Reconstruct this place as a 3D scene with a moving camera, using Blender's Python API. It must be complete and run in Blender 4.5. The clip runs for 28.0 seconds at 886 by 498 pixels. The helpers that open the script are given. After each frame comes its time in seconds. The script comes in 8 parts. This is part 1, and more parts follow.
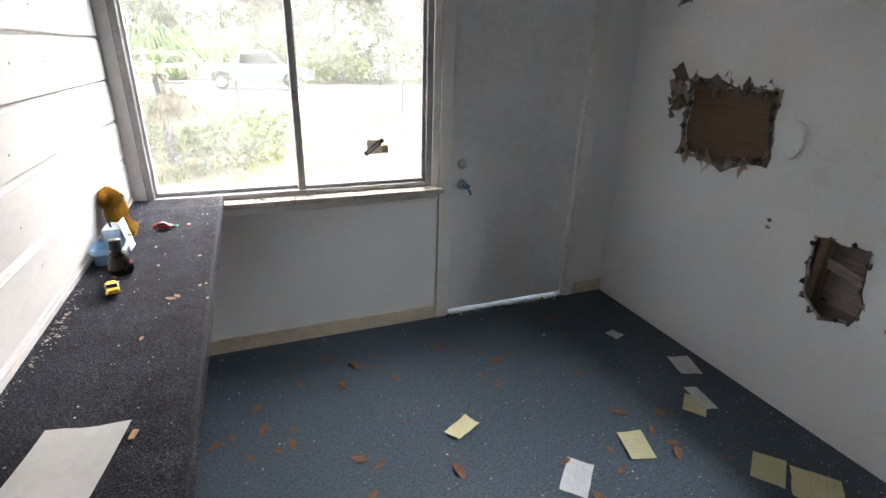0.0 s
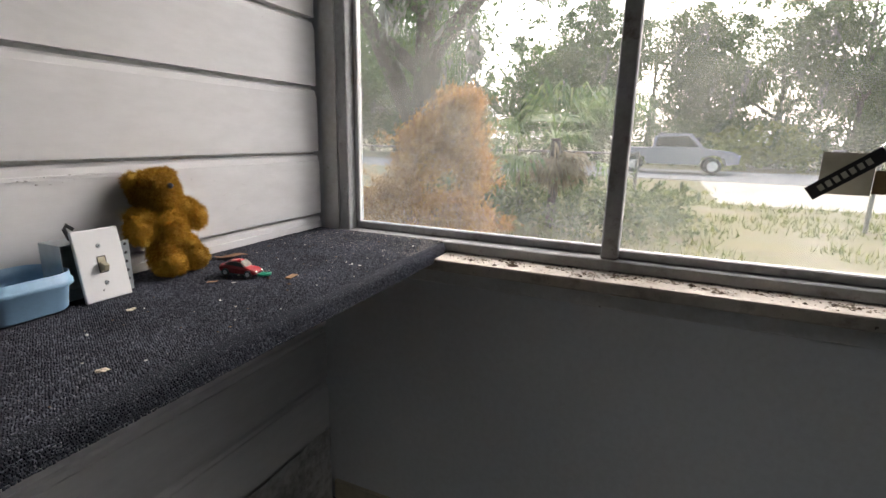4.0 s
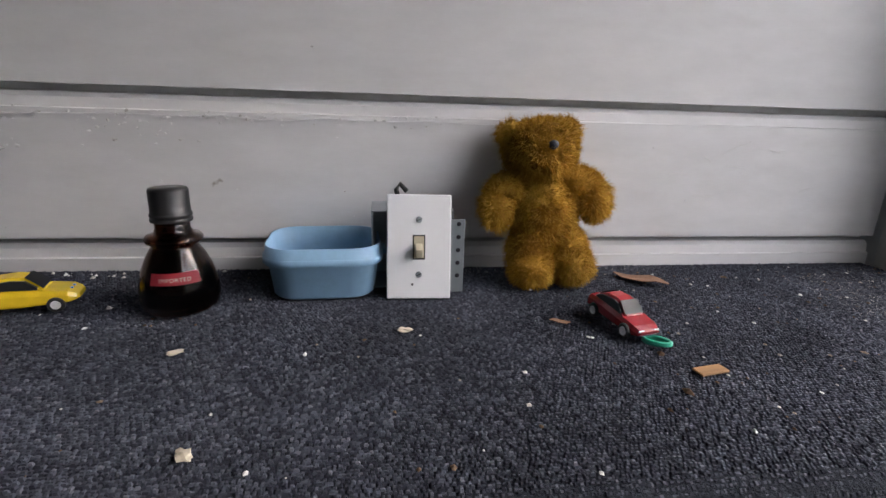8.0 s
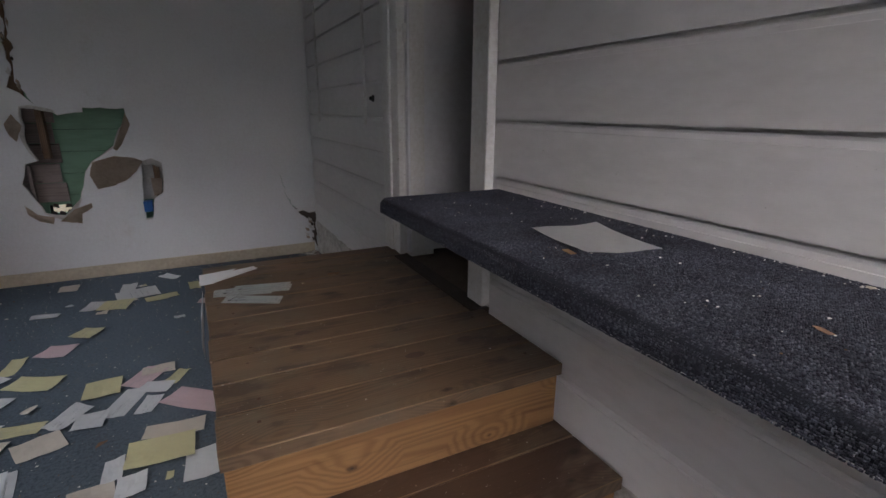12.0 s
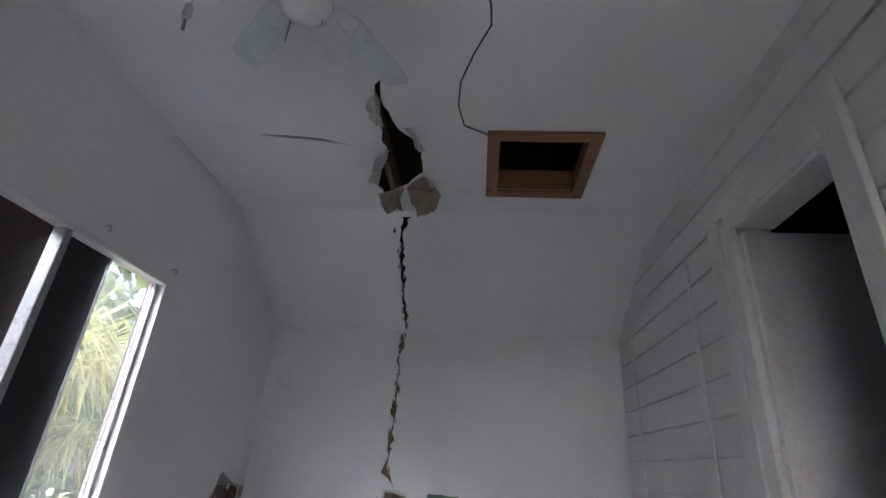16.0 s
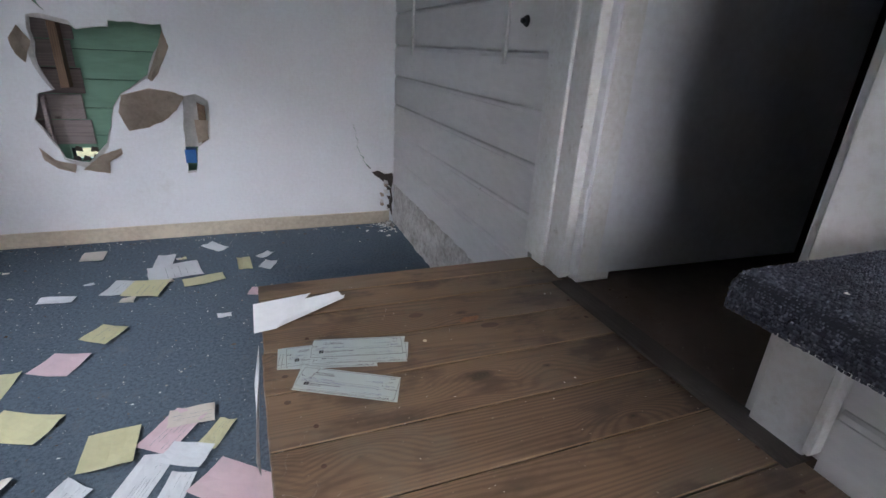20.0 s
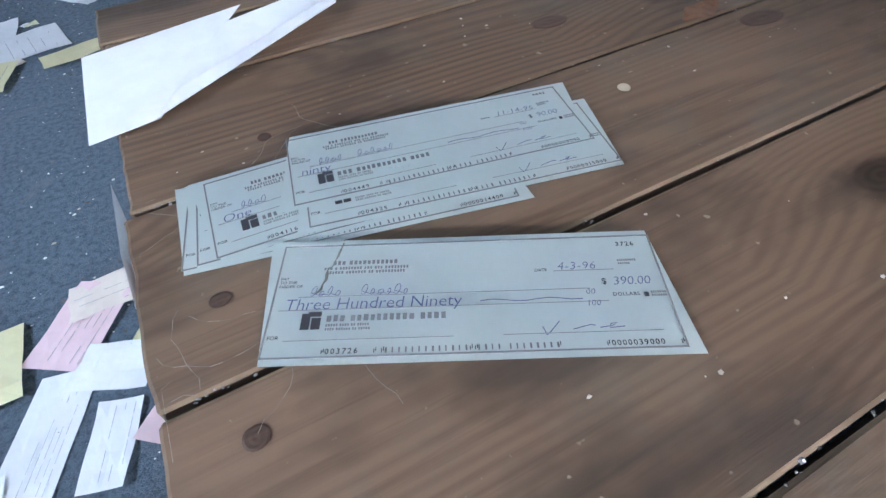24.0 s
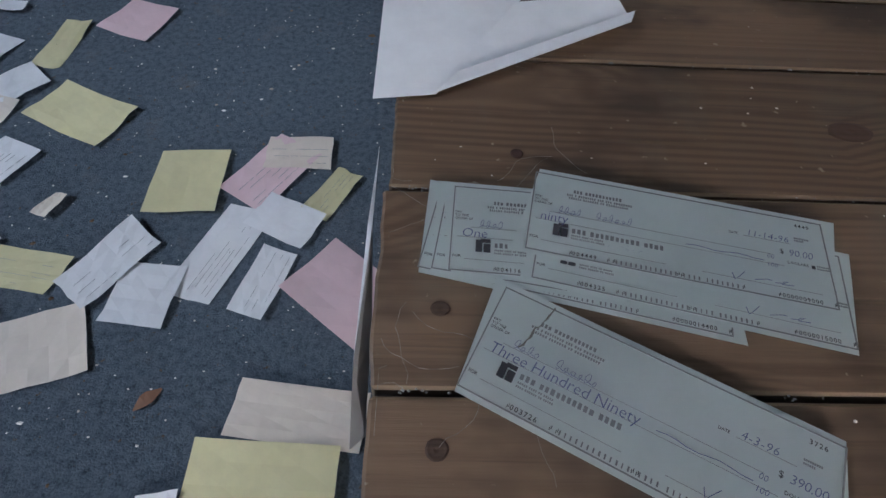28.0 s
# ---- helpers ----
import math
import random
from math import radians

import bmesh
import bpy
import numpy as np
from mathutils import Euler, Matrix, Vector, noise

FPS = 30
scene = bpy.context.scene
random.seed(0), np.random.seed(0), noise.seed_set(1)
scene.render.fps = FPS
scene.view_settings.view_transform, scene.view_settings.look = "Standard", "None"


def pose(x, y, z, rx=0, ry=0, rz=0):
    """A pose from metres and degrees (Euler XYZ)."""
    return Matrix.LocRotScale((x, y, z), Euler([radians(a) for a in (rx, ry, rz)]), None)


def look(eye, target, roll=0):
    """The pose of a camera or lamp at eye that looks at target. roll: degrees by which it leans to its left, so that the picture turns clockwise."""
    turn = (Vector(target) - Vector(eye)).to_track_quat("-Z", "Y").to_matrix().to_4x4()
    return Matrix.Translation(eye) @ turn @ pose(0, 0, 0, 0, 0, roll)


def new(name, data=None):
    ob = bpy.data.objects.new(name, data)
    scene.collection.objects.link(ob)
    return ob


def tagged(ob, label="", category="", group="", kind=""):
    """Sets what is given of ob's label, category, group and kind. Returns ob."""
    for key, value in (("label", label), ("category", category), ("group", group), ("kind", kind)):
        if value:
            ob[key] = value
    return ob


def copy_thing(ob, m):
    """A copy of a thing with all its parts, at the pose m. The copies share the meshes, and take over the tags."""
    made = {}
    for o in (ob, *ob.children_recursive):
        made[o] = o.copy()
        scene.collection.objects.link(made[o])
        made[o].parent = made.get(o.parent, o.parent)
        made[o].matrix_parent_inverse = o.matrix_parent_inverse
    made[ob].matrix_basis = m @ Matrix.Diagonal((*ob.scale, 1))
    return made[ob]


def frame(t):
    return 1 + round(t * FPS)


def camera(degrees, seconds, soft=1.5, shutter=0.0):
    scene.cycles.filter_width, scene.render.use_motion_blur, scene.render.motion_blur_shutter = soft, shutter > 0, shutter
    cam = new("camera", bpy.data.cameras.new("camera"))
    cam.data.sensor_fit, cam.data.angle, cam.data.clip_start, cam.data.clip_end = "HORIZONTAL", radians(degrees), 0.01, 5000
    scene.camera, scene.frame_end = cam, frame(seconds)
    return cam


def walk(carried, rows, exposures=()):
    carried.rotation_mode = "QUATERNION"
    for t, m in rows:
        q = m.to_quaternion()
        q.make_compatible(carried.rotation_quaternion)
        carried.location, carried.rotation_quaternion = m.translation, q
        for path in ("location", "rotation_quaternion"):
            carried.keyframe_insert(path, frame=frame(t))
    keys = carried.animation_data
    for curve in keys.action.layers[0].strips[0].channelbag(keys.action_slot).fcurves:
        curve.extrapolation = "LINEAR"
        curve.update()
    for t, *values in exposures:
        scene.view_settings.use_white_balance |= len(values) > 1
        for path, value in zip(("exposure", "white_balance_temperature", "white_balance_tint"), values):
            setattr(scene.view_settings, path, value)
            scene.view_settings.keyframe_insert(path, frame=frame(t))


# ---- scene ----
cam = camera(85, 28.0, soft=1.5, shutter=0.0)
PATH = [
    (0, (0.576, -2.688, 1.667), (0.920, -1.827, 1.290), 1.7),
    (0.5, (0.609, -2.474, 1.681), (0.766, -1.547, 1.339), 1.5),
    (1, (0.725, -2.296, 1.672), (0.690, -1.363, 1.313), 3.5),
    (1.5, (0.710, -2.067, 1.660), (0.558, -1.146, 1.301), 1.7),
    (2, (0.694, -1.883, 1.660), (0.617, -0.945, 1.320), 3.3),
    (2.5, (0.741, -1.735, 1.573), (0.601, -0.793, 1.267), 0.9),
    (4.5, (0.916, -0.916, 1.178), (0.403, -0.085, 0.963), 2.4),
    (5, (0.771, -0.717, 1.180), (0.104, -0.008, 0.949), 2.7),
    (5.5, (0.698, -0.608, 1.176), (-0.146, -0.140, 0.913), 3.5),
    (6, (0.673, -0.576, 1.145), (-0.239, -0.314, 0.830), 2.4),
    (6.5, (0.658, -0.586, 1.143), (-0.255, -0.348, 0.811), 0.2),
    (7, (0.650, -0.586, 1.147), (-0.265, -0.340, 0.826), 0.6),
    (7.5, (0.639, -0.621, 1.155), (-0.289, -0.399, 0.856), 1.7),
    (8, (0.606, -0.723, 1.152), (-0.344, -0.597, 0.869), 1.8),
    (8.5, (0.587, -0.820, 1.154), (-0.370, -0.794, 0.865), 1.2),
    (9, (0.583, -0.907, 1.148), (-0.370, -0.957, 0.849), 1.0),
    (9.5, (0.591, -0.971, 1.147), (-0.341, -1.093, 0.807), 2.0),
    (10, (0.576, -0.965, 1.145), (-0.330, -1.196, 0.790), 4.3),
    (10.5, (0.586, -0.962, 1.123), (-0.242, -1.383, 0.753), 5.0),
    (11, (0.660, -1.065, 1.126), (-0.007, -1.719, 0.767), 4.7),
    (11.5, (0.778, -1.131, 1.136), (0.270, -1.936, 0.829), 2.9),
    (12, (0.866, -1.138, 1.188), (0.432, -1.996, 0.914), 0.4),
    (12.5, (0.936, -1.166, 1.184), (0.543, -2.070, 1.019), -0.5),
    (13, (1.020, -1.181, 1.236), (0.702, -2.126, 1.158), -0.0),
    (13.5, (1.039, -1.167, 1.257), (0.863, -2.147, 1.346), -1.7),
    (15.5, (1.148, -1.157, 1.370), (1.188, -1.980, 1.937), 2.7),
    (16, (1.151, -1.184, 1.385), (1.235, -2.092, 1.796), 4.1),
    (16.5, (1.149, -1.224, 1.354), (1.243, -2.205, 1.527), 3.8),
    (17, (1.174, -1.289, 1.251), (1.233, -2.281, 1.143), 2.3),
    (17.5, (1.170, -1.296, 1.166), (1.209, -2.247, 0.858), 3.8),
    (18, (1.136, -1.302, 1.163), (1.113, -2.192, 0.706), 3.8),
    (18.5, (1.012, -1.499, 1.151), (0.912, -2.399, 0.728), 2.8),
    (19, (0.924, -1.745, 1.151), (0.801, -2.653, 0.752), 2.3),
    (19.5, (0.944, -1.978, 1.189), (0.730, -2.885, 0.828), 3.9),
    (20, (0.874, -2.129, 1.149), (0.528, -2.986, 0.768), 3.3),
    (20.5, (0.768, -2.281, 1.146), (0.380, -3.121, 0.766), 2.9),
    (22.5, (0.746, -2.696, 0.850), (0.256, -3.234, 0.164), 7.3),
    (23, (0.781, -2.749, 0.785), (0.382, -3.306, 0.057), 4.2),
    (23.5, (0.799, -2.785, 0.750), (0.477, -3.363, 0.001), -1.3),
    (24, (0.813, -2.805, 0.727), (0.537, -3.381, -0.042), -3.2),
    (24.5, (0.812, -2.801, 0.721), (0.558, -3.372, -0.060), -4.1),
    (25, (0.805, -2.818, 0.731), (0.569, -3.387, -0.058), -4.0),
    (25.5, (0.778, -2.851, 0.754), (0.551, -3.424, -0.033), -2.2),
    (26, (0.760, -2.887, 0.769), (0.530, -3.482, -0.001), -0.5),
    (26.5, (0.759, -2.898, 0.763), (0.541, -3.500, -0.006), -0.3),
    (27, (0.762, -2.890, 0.755), (0.597, -3.433, -0.068), 0.3),
    (27.5, (0.822, -2.888, 0.770), (0.725, -3.402, -0.082), 3.3),
    (28, (0.865, -2.871, 0.793), (0.835, -3.379, -0.068), 4.3),
]
EXPOSURES = [(0.0, 3.0, 6350, 10), (1.0, 2.6, 6350, 10), (2.0, 2.1, 6400, 10), (5.0, 1.0, 6550, 10), (6.5, 0.9, 6300, 11), (8.0, 1.05, 6150, 12), (11.0, 1.2, 6200, 16), (13.0, 1.7, 6150, 15), (15.5, 2.95, 5950, 15), (17.0, 2.5, 5850, 14), (18.0, 2.6, 5650, 14), (20.0, 2.8, 5750, 13), (23.0, 3.4, 5050, 10), (25.0, 3.3, 5150, 10), (26.0, 3.1, 5350, 11), (27.0, 2.85, 5200, 11), (28.0, 2.15, 5450, 13)]
walk(cam, [(t, look(eye, target, roll)) for t, eye, target, roll in PATH], EXPOSURES)

W_LAMP = 2.96
# ---- daylight: bright overcast sky, soft sun from the yard side ----
SUN_ELEV, SUN_TURN = radians(33), radians(4)
world = bpy.data.worlds.new("world")
scene.world = world
world.use_nodes = True
wn = world.node_tree.nodes
sky = wn.new("ShaderNodeTexSky")
sky.sky_type, sky.sun_disc = "NISHITA", False
sky.sun_elevation, sky.sun_rotation = SUN_ELEV, SUN_TURN
sky.air_density, sky.dust_density, sky.ozone_density = 1.0, 4.0, 1.0
world.node_tree.links.new(sky.outputs[0], wn["Background"].inputs[0])
wn["Background"].inputs[1].default_value = 0.15
sun_data = bpy.data.lights.new("sun", "SUN")
sun_data.energy, sun_data.angle, sun_data.color = 4.0, radians(88), (1.0, 0.965, 0.985)
sun = new("sun", sun_data)
sun.matrix_world = look((0.6, 9, 5.8), (0, 0, 0))

# area lamp added outside above the side window, out of view, to boost daylight
for name, m, sx, sy, watts in (("side_window_daylight", pose(W_LAMP + 1.0, -2.75, 2.98, 0, 52, 0), 0.4, 1.8, 13.0),):
    lamp = bpy.data.lights.new(name, "AREA")
    lamp.shape, lamp.size, lamp.size_y, lamp.energy, lamp.color = "RECTANGLE", sx, sy, watts, (0.93, 0.97, 1.0)
    lamp.spread = radians(130)
    new(name, lamp).matrix_world = m


# ---- materials ----
def ramp_mix(nt, fac, a, b):
    m = nt.nodes.new("ShaderNodeMix")
    m.data_type = "RGBA"
    nt.links.new(fac, m.inputs[0])
    for sock, v in ((m.inputs[6], a), (m.inputs[7], b)):
        if isinstance(v, tuple):
            sock.default_value = (*v[:3], 1)
        else:
            nt.links.new(v, sock)
    return m.outputs[2]


def sharpen(nt, fac, lo, hi):
    r = nt.nodes.new("ShaderNodeMapRange")
    r.inputs[1].default_value, r.inputs[2].default_value = lo, hi
    nt.links.new(fac, r.inputs[0])
    return r.outputs[0]


def noise_at(nt, vec, scale, detail=4.0, rough=0.6, stretch=None):
    if stretch:
        mp = nt.nodes.new("ShaderNodeMapping")
        mp.inputs["Scale"].default_value = stretch
        nt.links.new(vec, mp.inputs[0])
        vec = mp.outputs[0]
    n = nt.nodes.new("ShaderNodeTexNoise")
    n.inputs["Scale"].default_value, n.inputs["Detail"].default_value, n.inputs["Roughness"].default_value = scale, detail, rough
    nt.links.new(vec, n.inputs["Vector"])
    return n.outputs["Fac"]


def surface(name, col, dark=None, rough=0.6, fine=80.0, coarse=3.0, amount=0.5, bump=0.1, bump_scale=None, metal=0.0,
            dirt=None, dirt_scale=6.0, dirt_lo=0.58, dirt_hi=0.75, stretch=None, per_object=0.0, spec=0.5, bump_dist=0.002, specks=None):
    """A two-scale procedural surface: colour drifts coarsely and finely, with optional dirt patches and relief."""
    m = bpy.data.materials.new(name)
    m.use_nodes = True
    nt = m.node_tree
    bsdf = nt.nodes["Principled BSDF"]
    co = nt.nodes.new("ShaderNodeTexCoord").outputs["Object"]
    if per_object:
        info = nt.nodes.new("ShaderNodeObjectInfo")
        add = nt.nodes.new("ShaderNodeVectorMath")
        add.operation = "MULTIPLY_ADD"
        add.inputs[1].default_value = (7, 11, 5)
        nt.links.new(info.outputs["Random"], add.inputs[0])
        nt.links.new(co, add.inputs[2])
        co = add.outputs[0]
    dark = dark or tuple(c * 0.7 for c in col)
    big = noise_at(nt, co, coarse, 3, 0.55, stretch)
    small = noise_at(nt, co, fine, 5, 0.65, stretch)
    mixv = nt.nodes.new("ShaderNodeMath")
    mixv.operation = "ADD"
    nt.links.new(big, mixv.inputs[0])
    nt.links.new(small, mixv.inputs[1])
    fac = sharpen(nt, mixv.outputs[0], 1.0 - amount * 0.5 + 0.1, 1.0 + amount * 0.5 + 0.1)
    colour = ramp_mix(nt, fac, col, dark)
    if per_object:
        hsv = nt.nodes.new("ShaderNodeHueSaturation")
        mr = nt.nodes.new("ShaderNodeMapRange")
        mr.inputs[3].default_value, mr.inputs[4].default_value = 1 - per_object, 1 + per_object
        nt.links.new(info.outputs["Random"], mr.inputs[0])
        nt.links.new(mr.outputs[0], hsv.inputs["Value"])
        nt.links.new(colour, hsv.inputs["Color"])
        colour = hsv.outputs[0]
    if dirt:
        patch = sharpen(nt, noise_at(nt, co, dirt_scale, 8, 0.7), dirt_lo, dirt_hi)
        colour = ramp_mix(nt, patch, colour, dirt)
    if specks:
        scuff = sharpen(nt, noise_at(nt, co, specks[1], 3, 0.6), specks[2], specks[2] + 0.05)
        colour = ramp_mix(nt, scuff, colour, specks[0])
    nt.links.new(colour, bsdf.inputs["Base Color"])
    bsdf.inputs["Roughness"].default_value = rough
    bsdf.inputs["Metallic"].default_value = metal
    bsdf.inputs["Specular IOR Level"].default_value = spec
    if bump:
        b = nt.nodes.new("ShaderNodeBump")
        b.inputs["Strength"].default_value, b.inputs["Distance"].default_value = bump, bump_dist
        nt.links.new(noise_at(nt, co, bump_scale, 4, 0.6, stretch) if bump_scale else small, b.inputs["Height"])
        nt.links.new(b.outputs[0], bsdf.inputs["Normal"])
    return m


def glass(name, tint=(1, 1, 1), rough=0.0, dirt=None):
    m = bpy.data.materials.new(name)
    m.use_nodes = True
    nt = m.node_tree
    b = nt.nodes["Principled BSDF"]
    b.inputs["Base Color"].default_value = (*tint, 1)
    b.inputs["Transmission Weight"].default_value = 1
    b.inputs["Roughness"].default_value = rough
    b.inputs["IOR"].default_value = 1.45
    if dirt:
        co = nt.nodes.new("ShaderNodeTexCoord").outputs["Object"]
        haze = nt.nodes.new("ShaderNodeBsdfTranslucent")
        haze.inputs[0].default_value = (0.75, 0.77, 0.72, 1)
        grime = nt.nodes.new("ShaderNodeBsdfDiffuse")
        grime.inputs[0].default_value = (0.5, 0.48, 0.42, 1)
        both = nt.nodes.new("ShaderNodeMixShader")
        both.inputs[0].default_value = 0.3
        nt.links.new(haze.outputs[0], both.inputs[1])
        nt.links.new(grime.outputs[0], both.inputs[2])
        fac = sharpen(nt, noise_at(nt, co, 3.0, 8, 0.7), 0.3, 1.1)
        sc = nt.nodes.new("ShaderNodeMath")
        sc.operation = "MULTIPLY"
        sc.inputs[1].default_value = dirt
        nt.links.new(fac, sc.inputs[0])
        mx = nt.nodes.new("ShaderNodeMixShader")
        nt.links.new(sc.outputs[0], mx.inputs[0])
        nt.links.new(b.outputs[0], mx.inputs[1])
        nt.links.new(both.outputs[0], mx.inputs[2])
        nt.links.new(mx.outputs[0], nt.nodes["Material Output"].inputs[0])
    return m


def wood(name, light, dark, scale=1.0, rough=0.7, ring=14.0, dirt=None, knots=True, axis="X", stain=None, stain_at=(6.5, 0.60, 0.72), grain=1.0):
    """Boards cut along one axis: growth lines that bend round knots, fibres, checks and grime; every board differs."""
    m = bpy.data.materials.new(name)
    m.use_nodes = True
    nt = m.node_tree
    bsdf = nt.nodes["Principled BSDF"]
    co = nt.nodes.new("ShaderNodeTexCoord").outputs["Object"]
    info = nt.nodes.new("ShaderNodeObjectInfo")
    add = nt.nodes.new("ShaderNodeVectorMath")
    add.operation = "MULTIPLY_ADD"
    add.inputs[1].default_value = (13, 17, 9)
    nt.links.new(info.outputs["Random"], add.inputs[0])
    nt.links.new(co, add.inputs[2])
    co = add.outputs[0]

    def calc(op, a, b):
        n = nt.nodes.new("ShaderNodeMath")
        n.operation = op
        for sock, v in ((n.inputs[0], a), (n.inputs[1], b)):
            if isinstance(v, (int, float)):
                sock.default_value = v
            else:
                nt.links.new(v, sock)
        return n.outputs[0]

    along = {"X": (0.12, 1, 1), "Y": (1, 0.12, 1), "Z": (1, 1, 0.12)}[axis]
    sep = nt.nodes.new("ShaderNodeSeparateXYZ")
    nt.links.new(co, sep.inputs[0])
    across = calc("ADD", *{"X": (sep.outputs[1], sep.outputs[2]), "Y": (sep.outputs[0], sep.outputs[2]), "Z": (sep.outputs[0], sep.outputs[1])}[axis])
    warp = noise_at(nt, co, 7.0, 2, 0.5, tuple(v * (0.7 if v < 1 else 1) for v in along))
    phase = calc("ADD", calc("MULTIPLY", across, ring * 5.0), calc("MULTIPLY", warp, ring))
    vor = nt.nodes.new("ShaderNodeTexVoronoi")
    vor.voronoi_dimensions = "2D"
    vor.inputs["Scale"].default_value = 4.2
    flat = nt.nodes.new("ShaderNodeCombineXYZ")
    nt.links.new(calc("MULTIPLY", sep.outputs["XYZ".index(axis)], 0.55), flat.inputs[0])
    nt.links.new(across, flat.inputs[1])
    nt.links.new(flat.outputs[0], vor.inputs["Vector"])
    if knots:
        phase = calc("ADD", phase, calc("MULTIPLY", sharpen(nt, vor.outputs["Distance"], 0.3, 0.0), 5.0))
    bands = sharpen(nt, calc("SINE", calc("MULTIPLY", phase, 6.28), 0.0), -0.6, 1.0)
    fibre = noise_at(nt, co, 60.0 * scale, 5, 0.7, tuple(v * (0.35 if v < 1 else 1) for v in along))
    drift = noise_at(nt, co, 3.5, 3, 0.6, tuple(v * (2.5 if v < 1 else 1) for v in along))
    colour = ramp_mix(nt, calc("MULTIPLY", calc("MULTIPLY", bands, sharpen(nt, drift, 0.3, 0.75)), grain), light, dark)
    colour = ramp_mix(nt, calc("MULTIPLY", sharpen(nt, drift, 0.35, 0.7), 0.45), colour, dark)
    colour = ramp_mix(nt, sharpen(nt, fibre, 0.52, 0.86), colour, tuple(c * 0.6 for c in dark))
    lines = noise_at(nt, co, 190.0 * scale, 3, 0.6, tuple(v * (0.12 if v < 1 else 1) for v in along))
    colour = ramp_mix(nt, sharpen(nt, lines, 0.56, 1.0), colour, tuple(c * 0.6 for c in dark))
    checks = noise_at(nt, co, 42.0, 2, 0.5, tuple(v * (0.25 if v < 1 else 1) for v in along))
    colour = ramp_mix(nt, sharpen(nt, checks, 0.71, 0.76), colour, tuple(c * 0.22 for c in dark))
    if knots:
        hue = nt.nodes.new("ShaderNodeSeparateColor")
        nt.links.new(vor.outputs["Color"], hue.inputs[0])
        wob = calc("MULTIPLY", calc("SUBTRACT", noise_at(nt, co, 55.0, 2, 0.5), 0.5), 0.05)
        spot = sharpen(nt, calc("ADD", calc("ADD", vor.outputs["Distance"], calc("MULTIPLY", hue.outputs[0], 0.075)), wob), 0.09, 0.05)
        ringed = sharpen(nt, calc("SINE", calc("MULTIPLY", vor.outputs["Distance"], 300.0), 0.0), -1.0, 1.0)
        colour = ramp_mix(nt, spot, colour, ramp_mix(nt, ringed, tuple(c * 0.55 for c in dark), tuple(c * 0.2 for c in dark)))
    if dirt:
        patch = sharpen(nt, noise_at(nt, co, 5.0, 8, 0.7), 0.5, 0.8)
        colour = ramp_mix(nt, patch, colour, dirt)
        if stain:
            blot = sharpen(nt, noise_at(nt, co, stain_at[0], 4, 0.55, tuple(v * (4.0 if v < 1 else 1) for v in along)), stain_at[1], stain_at[2])
            colour = ramp_mix(nt, calc("MULTIPLY", blot, 0.75), colour, stain)
        dust = sharpen(nt, noise_at(nt, co, 130.0, 2, 0.5), 0.72, 0.78)
        colour = ramp_mix(nt, dust, colour, tuple(min(1, c * 2.2) for c in dirt))
    nt.links.new(colour, bsdf.inputs["Base Color"])
    bsdf.inputs["Roughness"].default_value = rough
    b = nt.nodes.new("ShaderNodeBump")
    b.inputs["Strength"].default_value, b.inputs["Distance"].default_value = 0.55, 0.0012
    nt.links.new(calc("SUBTRACT", fibre, calc("MULTIPLY", sharpen(nt, checks, 0.68, 0.76), 1.5)), b.inputs["Height"])
    nt.links.new(b.outputs[0], bsdf.inputs["Normal"])
    return m


M_WHITE_WALL = surface("painted_drywall", (0.77, 0.78, 0.79), (0.69, 0.69, 0.69), 0.75, 60, 1.2, 0.5, 0.06, dirt=(0.5, 0.46, 0.4), dirt_scale=2.5, dirt_lo=0.62, dirt_hi=0.95, specks=((0.36, 0.32, 0.27), 22, 0.75))
M_SIDING = surface("painted_siding", (0.70, 0.69, 0.685), (0.60, 0.59, 0.58), 0.45, 40, 2.0, 0.5, 0.12, dirt=(0.45, 0.42, 0.37), dirt_scale=9, dirt_lo=0.7, dirt_hi=0.85, per_object=0.03, stretch=(1, 0.3, 1), specks=((0.30, 0.27, 0.23), 26, 0.74))
M_TRIM = surface("painted_trim", (0.74, 0.74, 0.73), (0.6, 0.58, 0.54), 0.5, 60, 4, 0.5, 0.1, dirt=(0.36, 0.33, 0.28), dirt_scale=14, dirt_lo=0.62, dirt_hi=0.8, specks=((0.2, 0.17, 0.13), 45, 0.72))
M_SILL = surface("grimy_sill_paint", (0.54, 0.49, 0.42), (0.36, 0.31, 0.25), 0.7, 60, 8, 0.6, 0.3, dirt=(0.20, 0.16, 0.115), dirt_scale=13, dirt_lo=0.54, dirt_hi=0.72, specks=((0.06, 0.045, 0.03), 70, 0.66))
M_DOOR = surface("painted_door", (0.72, 0.73, 0.75), (0.62, 0.62, 0.63), 0.45, 30, 1.5, 0.4, 0.04)
M_BASE = surface("cream_vinyl_base", (0.60, 0.53, 0.40), (0.42, 0.36, 0.27), 0.6, 40, 5, 0.6, 0.08)
M_PAPERBOARD = surface("torn_drywall_paper", (0.50, 0.41, 0.335), (0.30, 0.24, 0.19), 0.95, 50, 6, 0.6, 0.3)
M_GYPSUM = surface("gypsum", (0.72, 0.70, 0.67), (0.5, 0.48, 0.45), 0.95, 70, 8, 0.6, 0.4)
